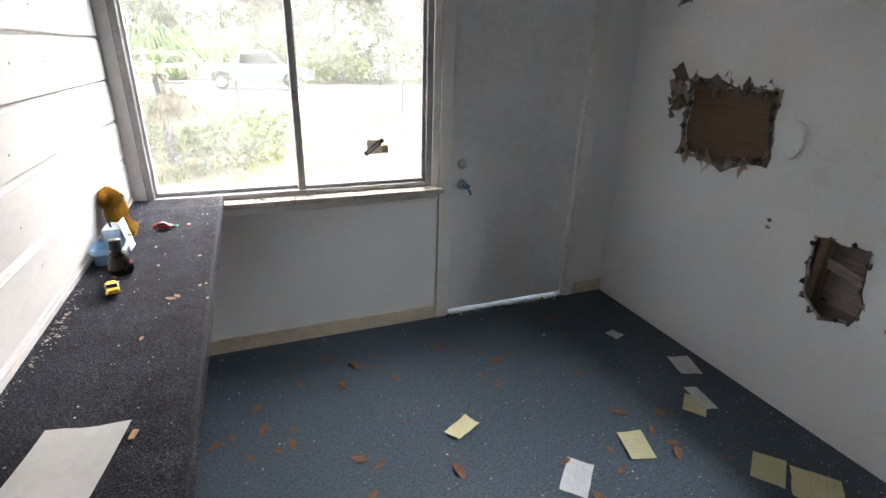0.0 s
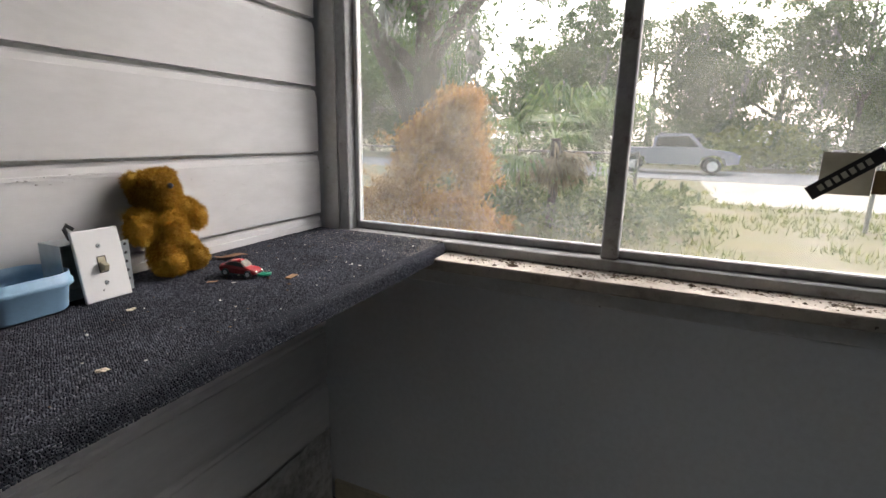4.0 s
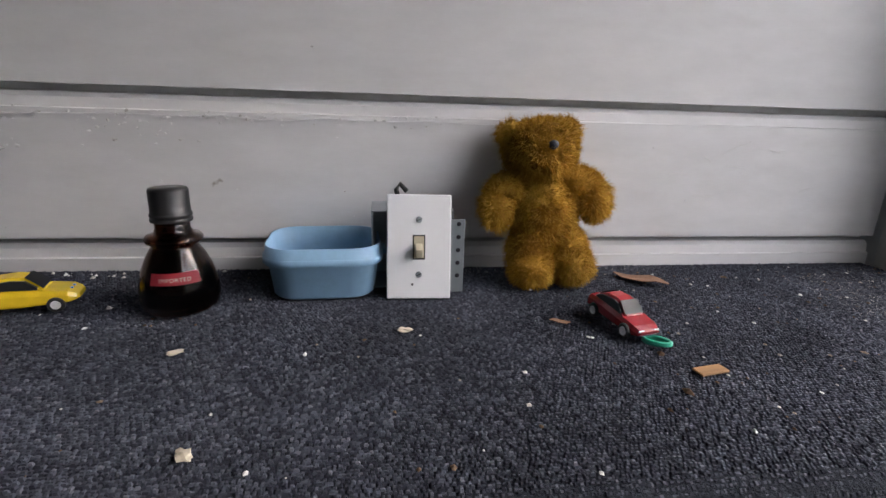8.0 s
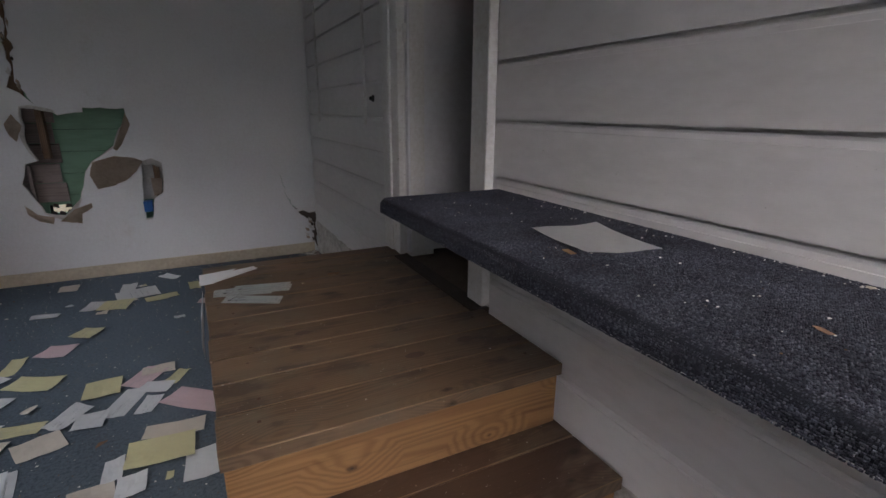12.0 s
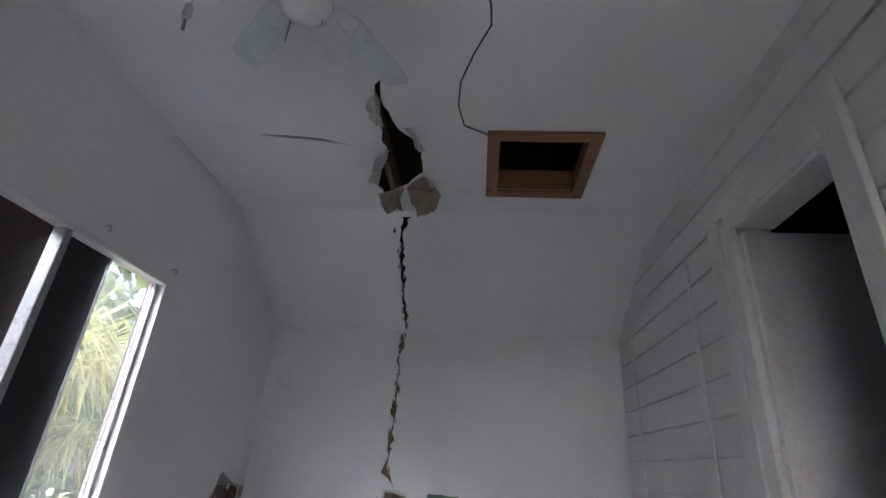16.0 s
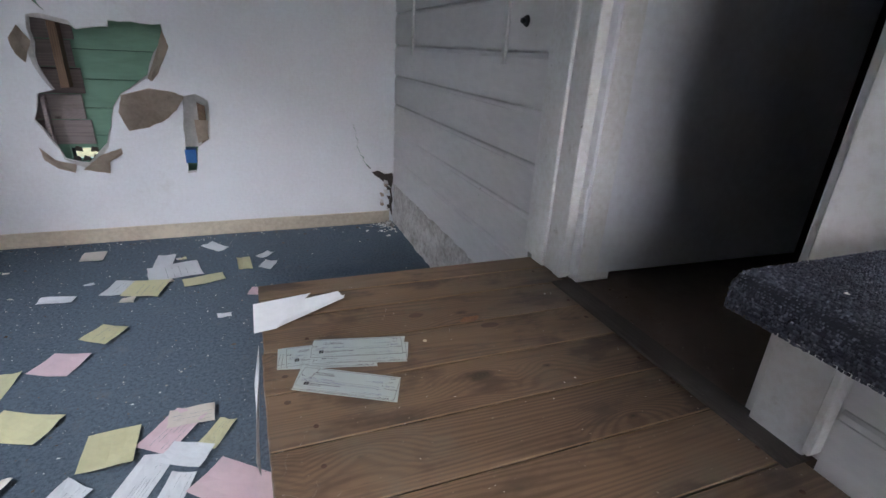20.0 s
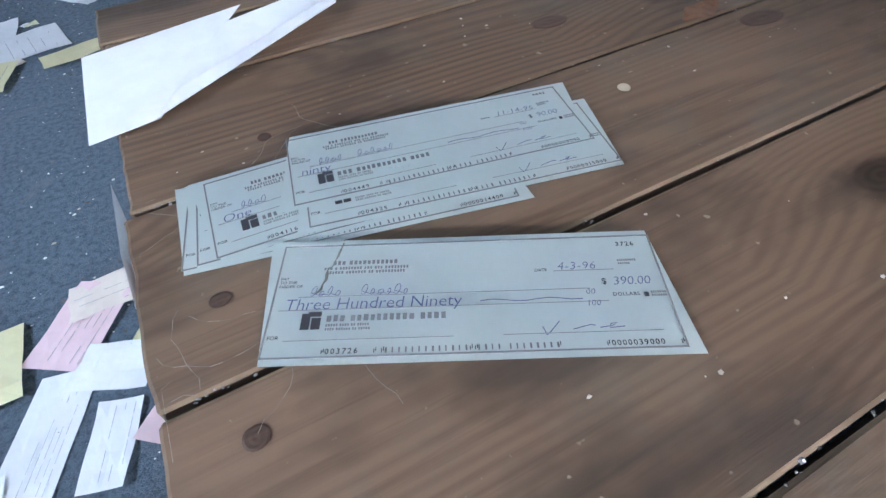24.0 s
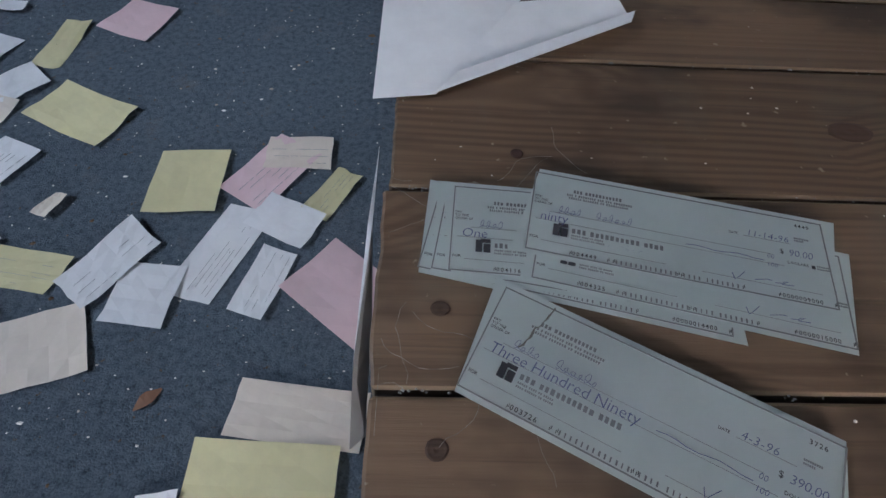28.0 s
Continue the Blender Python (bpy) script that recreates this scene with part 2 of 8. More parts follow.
M_FLOOR = surface("floor_carpet", (0.094, 0.119, 0.146), (0.036, 0.048, 0.063), 0.97, 260, 80, 0.38, 1.0, 260, dirt=(0.17, 0.168, 0.165), dirt_scale=10, dirt_lo=0.58, dirt_hi=0.95, spec=0.1, bump_dist=0.005, specks=((0.09, 0.07, 0.055), 60, 0.66))
M_FLOOR.node_tree.nodes["Principled BSDF"].inputs["Diffuse Roughness"].default_value = 1.0
M_CARPET = surface("bench_carpet", (0.036, 0.040, 0.050), (0.015, 0.017, 0.022), 0.97, 300, 6, 0.9, 0.8, 380, spec=0.1, bump_dist=0.004)
M_ALU = surface("dull_aluminium", (0.40, 0.40, 0.40), (0.26, 0.26, 0.255), 0.55, 60, 6, 0.6, 0.08, metal=0.3, dirt=(0.16, 0.14, 0.12), dirt_scale=18, dirt_lo=0.55, dirt_hi=0.7)
M_PLANK = wood("weathered_deck_plank", (0.178, 0.118, 0.072), (0.074, 0.047, 0.028), 1.2, 0.5, 18, dirt=(0.125, 0.108, 0.080), stain=(0.034, 0.025, 0.018), stain_at=(11.0, 0.53, 0.64), grain=1.0)
M_TREAD = wood("stained_tread", (0.165, 0.112, 0.070), (0.074, 0.048, 0.030), 1.2, 0.5, 18, dirt=(0.13, 0.11, 0.085), stain=(0.035, 0.016, 0.010), stain_at=(6.0, 0.44, 0.52), grain=0.85)
M_FRESHWOOD = wood("orange_pine", (0.33, 0.185, 0.074), (0.13, 0.058, 0.022), 1.0, 0.6, 11)
M_FRAMEWOOD = wood("framing_lumber", (0.24, 0.14, 0.075), (0.13, 0.07, 0.038), 1.0, 0.85, 10, axis="Y")
M_STUD = wood("stud_lumber", (0.20, 0.13, 0.08), (0.10, 0.065, 0.04), 1.0, 0.85, 10, axis="Z")
M_HATCH = wood("hatch_trim", (0.33, 0.17, 0.08), (0.2, 0.095, 0.045), 1.0, 0.6, 8)
M_SHEATH = wood("brown_sheathing", (0.27, 0.215, 0.19), (0.15, 0.12, 0.105), 1.0, 0.9, 9, axis="Y")
M_GREEN = surface("green_sheathing", (0.20, 0.34, 0.24), (0.13, 0.23, 0.16), 0.8, 40, 5, 0.6, 0.15, stretch=(0.2, 1, 1))
M_CONCRETE = surface("painted_foundation", (0.62, 0.60, 0.57), (0.26, 0.24, 0.21), 0.9, 35, 9, 0.55, 1.0, 30, bump_dist=0.012)
# dark grey stands in for the hall's missing light
M_DARKROOM = surface("unlit_dark_grey", (0.10, 0.095, 0.09), (0.06, 0.055, 0.05), 0.9, 20, 2, 0.4, 0.05)
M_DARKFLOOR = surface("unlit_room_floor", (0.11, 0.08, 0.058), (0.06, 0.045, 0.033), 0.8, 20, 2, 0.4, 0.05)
M_GLASS = glass("dusty_window_glass", dirt=0.28)
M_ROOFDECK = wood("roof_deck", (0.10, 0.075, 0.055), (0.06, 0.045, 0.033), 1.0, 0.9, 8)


# ---- building helpers ----
W, L, H = 2.96, 5.28, 3.05          # room: width (x), length (-y), ceiling height
BENCH_Z, PLAT_Z, STEP_Z = 0.945, 0.515, 0.325
PITCH = 0.176


def add_box(bm, x0, x1, y0, y1, z0, z1, mi=0):
    v = [bm.verts.new(p) for p in ((x0, y0, z0), (x1, y0, z0), (x1, y1, z0), (x0, y1, z0), (x0, y0, z1), (x1, y0, z1), (x1, y1, z1), (x0, y1, z1))]
    for f in ((3, 2, 1, 0), (4, 5, 6, 7), (0, 1, 5, 4), (1, 2, 6, 5), (2, 3, 7, 6), (3, 0, 4, 7)):
        bm.faces.new([v[i] for i in f]).material_index = mi
    return v


def box_bm(x0, x1, y0, y1, z0, z1, bevel=0.0, seg=1):
    bm = bmesh.new()
    add_box(bm, x0, x1, y0, y1, z0, z1)
    if bevel:
        bmesh.ops.bevel(bm, geom=bm.edges[:], offset=bevel, segments=seg, affect="EDGES", profile=0.6)
    return bm


def mesh_of(bm, name, mats, smooth=False):
    me = bpy.data.meshes.new(name)
    bm.normal_update()
    bm.to_mesh(me)
    bm.free()
    for m in mats if isinstance(mats, (list, tuple)) else (mats,):
        me.materials.append(m)
    if smooth:
        me.polygons.foreach_set("use_smooth", [True] * len(me.polygons))
    return me


def part(name, bm, material, parent=None, label="", smooth=False):
    """One mesh object under a thing or part."""
    ob = new(name, mesh_of(bm, name, material, smooth))
    if parent is not None:
        ob.parent = parent
    if label:
        ob["label"] = label
    return ob


def thing(name, label, category, loc=(0, 0, 0), rz=0.0, group="", kind="", m=None):
    ob = new(name)
    ob.empty_display_size = 0.05
    ob.matrix_world = m if m is not None else pose(*loc, 0, 0, rz)
    return tagged(ob, label, category, group, kind)


def setting(name, bm, mats, label, category, smooth=False):
    return tagged(part(name, bm, mats, None, "", smooth), label, category, "", "structure")


def boxes(*rows):
    bm = bmesh.new()
    for r in rows:
        add_box(bm, *r)
    return bm


def jagged(rng, pts, rough=0.02, step=0.045):
    """A ragged closed outline through a few corner points."""
    out = []
    for i, a in enumerate(pts):
        b = pts[(i + 1) % len(pts)]
        d = math.hypot(b[0] - a[0], b[1] - a[1])
        n = max(1, int(d / step))
        for k in range(n):
            t = k / n
            j = rough if k else rough * 0.3
            out.append((a[0] + (b[0] - a[0]) * t + rng.uniform(-j, j), a[1] + (b[1] - a[1]) * t + rng.uniform(-j, j)))
    return out


def sheet_with_holes(outer, holes, thick, place):
    """A board of some thickness with openings through it. place(u, v, w) gives the point in the room; w = 0 is the face seen."""
    bm = bmesh.new()
    front_loops = []
    edges = []
    for loop in [outer] + holes:
        vs = [bm.verts.new((u, v, 0)) for u, v in loop]
        front_loops.append(vs)
        edges += [bm.edges.new((vs[i], vs[(i + 1) % len(vs)])) for i in range(len(vs))]
    bmesh.ops.triangle_fill(bm, use_beauty=True, use_dissolve=False, edges=edges, normal=(0, 0, 1))
    for loop in front_loops:
        back = [bm.verts.new((v.co.x, v.co.y, thick)) for v in loop]
        n = len(loop)
        for i in range(n):
            f = bm.faces.new((loop[i], loop[(i + 1) % n], back[(i + 1) % n], back[i]))
            f.material_index = 1
    for v in bm.verts:
        v.co = Vector(place(v.co.x, v.co.y, v.co.z))
    bmesh.ops.recalc_face_normals(bm, faces=bm.faces[:])
    return bm


rng = random.Random(5)

# ---- floor ----
floor = setting("floor", boxes((-0.1, W + 0.15, -L - 0.15, 0.13, -0.12, 0.0)), M_FLOOR, "worn dark blue carpet floor littered with grit", "floor")

# ---- west wall: painted drop siding over a rough foundation, with a doorway ----
DOOR_Y0, DOOR_Y1, DOOR_TOP = -3.23, -2.605, 2.47
wall_west = setting("wall_west", boxes((-0.14, -0.022, -L, DOOR_Y0, 0.0, 3.3), (-0.14, -0.022, DOOR_Y1, 0.0, 0.0, 3.3), (-0.14, -0.022, DOOR_Y0, DOOR_Y1, DOOR_TOP, 3.3), (-0.14, -0.022, DOOR_Y0, DOOR_Y1, 0.0, PLAT_Z - 0.02)),
                    M_TRIM, "old exterior wall clad in white painted drop siding", "wall")


def siding_board(y0, y1, z0, z1):
    """Drop siding: a flat face with a coved top edge tucked under the board above."""
    h = z1 - z0
    cove = 0.026
    prof = [(-0.022, 0), (0.0, 0), (0.0, h - cove), (-0.0035, h - cove + 0.0008), (-0.005, h - cove * 0.55), (-0.010, h - 0.009), (-0.0215, h - 0.0075)]
    bm = bmesh.new()
    a = [bm.verts.new((x, y0, z0 + z)) for x, z in prof]
    b = [bm.verts.new((x, y1, z0 + z)) for x, z in prof]
    n = len(prof)
    for i in range(n - 1):
        bm.faces.new((a[i], b[i], b[i + 1], a[i + 1]))
    bm.faces.new(a)
    bm.faces.new(b[::-1])
    bmesh.ops.recalc_face_normals(bm, faces=bm.faces[:])
    return bm


SID_Z0 = 0.988 - 4 * PITCH
for k in range(17):
    z0, z1 = SID_Z0 + k * PITCH, SID_Z0 + (k + 1) * PITCH
    for y0, y1 in ((-2.485, -0.004), (-L + 0.004, -3.49)) if z0 < DOOR_TOP + 0.1 else ((-L + 0.004, -0.004),):
        part("siding_board", siding_board(y0, y1, z0, z1), M_SIDING, wall_west)


def crumbly_face(y0, y1, z0, z1, step=0.016):
    """A lumpy plaster face with a rough surface."""
    ny, nz = int((y1 - y0) / step), int((z1 - z0) / step)
    bm = bmesh.new()
    rows = []
    for j in range(nz + 1):
        row = []
        for i in range(ny + 1):
            y, z = y0 + (y1 - y0) * i / ny, z0 + (z1 - z0) * j / nz
            d = 0.010 * noise.noise((y * 9, z * 9, 1.0)) + 0.008 * noise.noise((y * 30, z * 30, 4.0)) + 0.004 * noise.noise((y * 70, z * 70, 2.0))
            row.append(bm.verts.new((max(-0.02, d), y, z)))
        rows.append(row)
    for j in range(nz):
        for i in range(ny):
            bm.faces.new((rows[j][i], rows[j][i + 1], rows[j + 1][i + 1], rows[j + 1][i]))
    bmesh.ops.recalc_face_normals(bm, faces=bm.faces[:])
    return bm


for y0, y1 in ((-L, DOOR_Y0 - 0.13), (-2.60, -0.004)):
    setting("foundation", crumbly_face(y0, y1, 0.0, SID_Z0 - 0.003), M_CONCRETE, "rough crumbling painted masonry foundation", "foundation")

# doorway casing
door_casing = thing("door_casing", "layered white painted doorway casing, chipped at the edges", "door casing", kind="structure")
for name, x0, x1, y0, y1, z0, z1 in (
    ("casing_board", 0.0, 0.018, -3.49, -3.41, PLAT_Z, 2.565), ("casing_board", 0.0, 0.036, -3.41, -3.345, PLAT_Z, 2.56), ("casing_bead", 0.0, 0.027, -3.345, -3.29, PLAT_Z, 2.52), ("casing_board", 0.0, 0.031, -3.29, -3.25, PLAT_Z, 2.48), ("jamb", -0.14, -0.002, -3.30, -3.262, PLAT_Z, 2.45),
    ("casing_board", 0.0, 0.022, -2.605, -2.50, PLAT_Z - 0.005, 2.56), ("edge_strip", 0.0, 0.034, -2.50, -2.485, PLAT_Z + 0.02, 2.60), ("jamb", -0.14, 0.0, -2.63, -2.605, PLAT_Z, 2.47),
    ("head_casing", 0.0, 0.018, -3.49, -2.485, 2.565, 2.66), ("head_casing", 0.0, 0.034, -3.29, -2.605, 2.48, 2.56), ("head_jamb", -0.14, 0.024, -3.205, -2.63, 2.45, 2.475)):
    part(name, box_bm(x0, x1, y0, y1, z0, z1, 0.003), M_TRIM, door_casing)

# inner room beyond the doorway; its darkness is put into the wall colour
hall = setting("hall_walls", boxes((-2.6, -2.5, -4.6, -1.4, 0.4, 2.8), (-2.6, -0.14, -4.6, -4.5, 0.4, 2.8), (-2.6, -0.14, -1.5, -1.4, 0.4, 2.8)), M_DARKROOM, "hallway walls coloured dark in place of shade", "wall")
setting("hall_floor", boxes((-2.6, -0.02, -4.6, -1.4, 0.4, PLAT_Z - 0.012)), M_DARKFLOOR, "dark brown hallway floor", "floor")
setting("hall_ceiling", boxes((-2.6, -0.14, -4.6, -1.4, 2.8, 2.9)), M_DARKROOM, "hallway ceiling coloured dark in place of shade", "ceiling")

# ---- north wall with the front window and door ----
WX0, WX1, WZ0, WZ1 = 0.055, 1.56, 0.915, 2.12
DX0, DX1, DZ1 = 1.672, 2.632, 2.003
setting("wall_north", boxes((-0.14, WX0, 0.013, 0.13, 0, 3.3), (WX0, WX1, 0.0, 0.13, 0, WZ0), (WX0, WX1, 0.0, 0.13, WZ1, 3.3), (WX1, DX0, 0.0, 0.13, 0, 3.3), (DX0, DX1, 0.0, 0.13, DZ1, 3.3), (DX1, W + 0.15, 0.0, 0.13, 0, 3.3)),
        M_WHITE_WALL, "white painted wall around the front window", "wall")
window = thing("window_1", "dirty two-pane aluminium sliding window with grimy sill", "window", kind="structure")
for name, x0, x1, y0, y1, z0, z1 in (
    ("window_frame", WX0, WX0 + 0.033, 0.010, 0.09, WZ0, WZ1), ("window_frame", WX1 - 0.035, WX1, 0.0, 0.09, WZ0, WZ1), ("window_frame", WX0 + 0.035, WX1 - 0.035, 0.0, 0.09, WZ0, WZ0 + 0.028), ("window_frame", WX0 + 0.035, WX1 - 0.035, 0.0, 0.09, WZ1 - 0.03, WZ1),
    ("mullion", 0.79, 0.828, 0.005, 0.06, WZ0 + 0.028, WZ1 - 0.03), ("sash_rail", WX0 + 0.035, 0.79, 0.045, 0.068, WZ0 + 0.028, WZ0 + 0.05), ("sash_rail", 0.828, WX1 - 0.035, 0.02, 0.043, WZ0 + 0.028, WZ0 + 0.05),
    ("sash_stile", WX1 - 0.055, WX1 - 0.035, 0.02, 0.043, WZ0 + 0.05, WZ1 - 0.03)):
    part(name, box_bm(x0, x1, y0, y1, z0, z1, 0.003), M_ALU, window)
for x0, x1, y in ((WX0 + 0.05, 0.80, 0.056), (0.82, WX1 - 0.05, 0.031)):
    pane = part("pane", boxes((x0, x1, y - 0.002, y + 0.002, WZ0 + 0.045, WZ1 - 0.025)), M_GLASS, window)
    pane.visible_shadow = False
part("sash_stile", box_bm(WX0 + 0.035, WX0 + 0.047, 0.045, 0.068, WZ0 + 0.05, WZ1 - 0.03, 0.002), M_TRIM, window)
part("window_casing", box_bm(0.001, WX0 - 0.001, 0.009, 0.0126, 0.93, 2.2, 0.001), M_TRIM, window)
part("window_casing", box_bm(WX1, 1.604, -0.013, 0.0, 0.93, 2.2, 0.003), M_TRIM, window)
part("window_sill", box_bm(0.0, 1.612, -0.085, 0.012, 0.885, 0.915, 0.006, 2), M_SILL, window, "white painted sill covered in dirt")
part("apron", box_bm(0.0, 1.60, -0.014, 0.0, 0.83, 0.885, 0.003), M_TRIM, window)

front_door = thing("door_1", "closed plain white front door with daylight under it", "door", kind="structure")
part("door_leaf", box_bm(DX0 + 0.03, DX1 - 0.03, 0.015, 0.058, 0.028, 1.978, 0.003), M_DOOR, front_door)
for x0, x1, z0, z1 in ((DX0, DX0 + 0.027, 0.0, DZ1), (DX1 - 0.027, DX1, 0.0, DZ1), (DX0 + 0.027, DX1 - 0.027, 1.981, DZ1)):
    part("jamb", box_bm(x0, x1, 0.0, 0.12, z0, z1, 0.002), M_TRIM, front_door)
for x0, x1, z0, z1 in ((DX0 - 0.065, DX0 + 0.012, 0.0, 2.07), (DX1 - 0.012, DX1 + 0.065, 0.0, 2.07), (DX0 + 0.012, DX1 - 0.012, 1.993, 2.07)):
    part("casing_board", box_bm(x0, x1, -0.016, 0.0, z0, z1, 0.003), M_TRIM, front_door)
setting("baseboard", boxes((0.02, DX0 - 0.066, -0.012, 0.0, 0, 0.09), (DX1 + 0.066, W, -0.012, 0.0, 0, 0.09)), M_BASE, "stained cream vinyl baseboard", "baseboard")

# ---- east wall: broken drywall over studs, with a side window ----
EWY0, EWY1, EWZ0, EWZ1 = -3.712, -1.68, 1.045, 2.255
hole_d1 = jagged(rng, [(-0.495, 1.545), (-0.62, 1.548), (-0.745, 1.53), (-0.995, 1.525), (-1.015, 1.36), (-1.015, 1.19), (-0.79, 1.163), (-0.52, 1.175), (-0.505, 1.37)], 0.012)
hole_d2 = jagged(rng, [(-1.364, 0.927), (-1.49, 0.915), (-1.591, 0.93), (-1.603, 0.796), (-1.625, 0.698), (-1.61, 0.597), (-1.495, 0.566), (-1.39, 0.644), (-1.374, 0.791)], 0.014)
hole_d3 = jagged(rng, [(-3.95, 0.84), (-4.10, 1.03), (-4.33, 0.985), (-4.54, 0.84), (-4.66, 0.93), (-4.86, 1.175), (-5.21, 1.14), (-5.23, 0.34), (-4.80, 0.46), (-4.55, 0.38), (-4.33, 0.41), (-4.09, 0.30), (-3.955, 0.49)], 0.025)
hole_d4 = jagged(rng, [(-0.26, 2.20), (-0.34, 2.20), (-0.36, 1.98), (-0.29, 1.96)], 0.012)
bm = sheet_with_holes([(-L, 0.0), (0.0, 0.0), (0.0, 3.3), (-L, 3.3)], [[(EWY0, EWZ0), (EWY1, EWZ0), (EWY1, EWZ1), (EWY0, EWZ1)], hole_d1, hole_d2, hole_d3, hole_d4], 0.013, lambda u, v, w: (W + w, u, v))
wall_east = setting("wall_east", bm, [M_WHITE_WALL, M_GYPSUM], "white drywall wall with ragged holes punched through", "wall")
for y in (-5.2, -4.76, -4.15, -1.40, -0.98, -0.35):
    part("stud", box_bm(W + 0.016, W + 0.10, y - 0.019, y + 0.019, 0.02, 3.2, 0.002), M_STUD, wall_east)
for k in range(16):
    z0 = k * 0.2
    for y0, y1 in ((-L - 0.1, EWY0), (EWY1, 0.1)) if EWZ0 - 0.2 < z0 < EWZ1 else ((-L - 0.1, 0.1),):
        part("sheathing_board", box_bm(W + 0.102, W + 0.122, y0, y1, z0 + 0.001, z0 + 0.197, 0.002), M_SHEATH, wall_east)

side_window = thing("window_2", "side sliding window, mostly boarded dark, palms outside", "window", kind="structure")
for name, y0, y1, z0, z1 in (("window_frame", EWY0, EWY0 + 0.03, EWZ0, EWZ1), ("window_frame", EWY1 - 0.03, EWY1, EWZ0, EWZ1), ("window_frame", EWY0 + 0.03, EWY1 - 0.03, EWZ0, EWZ0 + 0.025), ("window_frame", EWY0 + 0.03, EWY1 - 0.03, EWZ1 - 0.025, EWZ1), ("mullion", -2.99, -2.95, EWZ0 + 0.025, EWZ1 - 0.025)):
    part(name, box_bm(W - 0.004, W + 0.075, y0, y1, z0, z1, 0.003), M_ALU if name == "mullion" else M_TRIM, side_window)
part("window_sill", box_bm(W - 0.07, W + 0.02, EWY0 - 0.09, EWY1 + 0.06, EWZ0 - 0.03, EWZ0 - 0.001, 0.005, 2), M_TRIM, side_window)
part("apron", box_bm(W - 0.014, W, EWY0 - 0.06, EWY1 + 0.04, EWZ0 - 0.10, EWZ0 - 0.03, 0.003), M_TRIM, side_window)
M_BLACK = surface("black_screen_cloth", (0.012, 0.012, 0.012), (0.006, 0.006, 0.006), 0.7, 200, 5, 0.5, 0.1)
M_BOARD = surface("dark_brown_board", (0.06, 0.042, 0.036), (0.02, 0.015, 0.014), 0.6, 30, 5, 0.9, 0.2)
for name, y0, y1, mat, lab in (("screen", -3.316, -2.992, M_BLACK, "black insect screen"), ("pane", -2.948, EWY1 - 0.03, M_BOARD, "dark grimy brown-tinted pane")):
    ob = part(name, box_bm(W + 0.055, W + 0.062, y0, y1, EWZ0 + 0.025, EWZ1 - 0.025, 0.001), mat, side_window, lab)
    ob.visible_shadow = False
# haze film on this pane stands in for the glare outside
M_HAZY = glass("hazy_side_glass", dirt=0.2)
hz = part("pane", boxes((W + 0.036, W + 0.04, -3.68, -3.28, EWZ0 + 0.025, EWZ1 - 0.025)), M_HAZY, side_window)
hz.visible_shadow = False
part("sash_stile", box_bm(W + 0.03, W + 0.05, -3.682, -3.655, EWZ0 + 0.025, EWZ1 - 0.025, 0.002), M_ALU, side_window)

# ---- south wall: drywall with a green sheathing hole and a long crack ----
rs = random.Random(77)
hole_b1 = jagged(rs, [(1.843, 1.189), (1.680, 1.163), (1.660, 1.143), (1.520, 1.163), (1.516, 1.193), (1.279, 1.192), (1.273, 1.138), (1.331, 1.046), (1.377, 0.939), (1.517, 0.837), (1.564, 0.771), (1.587, 0.675), (1.625, 0.579), (1.726, 0.471), (1.834, 0.494), (1.867, 0.583), (1.924, 0.701), (1.883, 0.829), (1.808, 0.851), (1.856, 0.971)], 0.006)
hole_b2 = jagged(rs, [(1.219, 0.794), (1.162, 0.805), (1.112, 0.775), (1.108, 0.676), (1.118, 0.591), (1.178, 0.551), (1.203, 0.410), (1.248, 0.405), (1.248, 0.540), (1.231, 0.710)], 0.006)


def crack(path, widths, seed):
    """A long ragged slit along a path, wider in places."""
    r = random.Random(seed)
    left, right = [], []
    n = 34
    for k in range(n + 1):
        t = k / n * (len(path) - 1)
        i = min(int(t), len(path) - 2)
        u = t - i
        x, z = (path[i][q] + (path[i + 1][q] - path[i][q]) * u for q in (0, 1))
        x += r.uniform(-0.009, 0.009)
        w = widths[i] + (widths[i + 1] - widths[i]) * u
        w = max(0.0012, w * r.uniform(0.35, 1.3))
        left.append((x - w, z))
        right.append((x + w, z))
    return left + right[::-1]


cracks = [crack([(1.78, 1.22), (1.86, 1.33), (1.845, 1.45), (1.84, 1.56), (1.83, 1.66), (1.83, 1.80), (1.835, 1.92), (1.83, 2.06), (1.84, 2.20), (1.83, 2.32), (1.80, 2.43)], [0.003, 0.034, 0.004, 0.026, 0.006, 0.022, 0.008, 0.004, 0.018, 0.026, 0.010], 4),
          crack([(0.269, 0.681), (0.253, 0.607), (0.233, 0.509), (0.194, 0.424), (0.154, 0.382)], [0.0012, 0.0022, 0.002, 0.006, 0.009], 14)]
corner_break = jagged(rs, [(0.004, 0.03), (0.026, 0.10), (0.022, 0.25), (0.075, 0.295), (0.125, 0.335), (0.150, 0.362), (0.105, 0.372), (0.06, 0.345), (0.004, 0.352)], 0.007, 0.03)
bm = sheet_with_holes([(-0.02, 0.0), (W, 0.0), (W, 2.445), (-0.02, 2.445)], [hole_b1, hole_b2, corner_break] + cracks, 0.013, lambda u, v, w: (u, -L - w, v))
wall_south = setting("wall_south", bm, [M_WHITE_WALL, M_GYPSUM], "white drywall end wall, cracked and broken open", "wall")
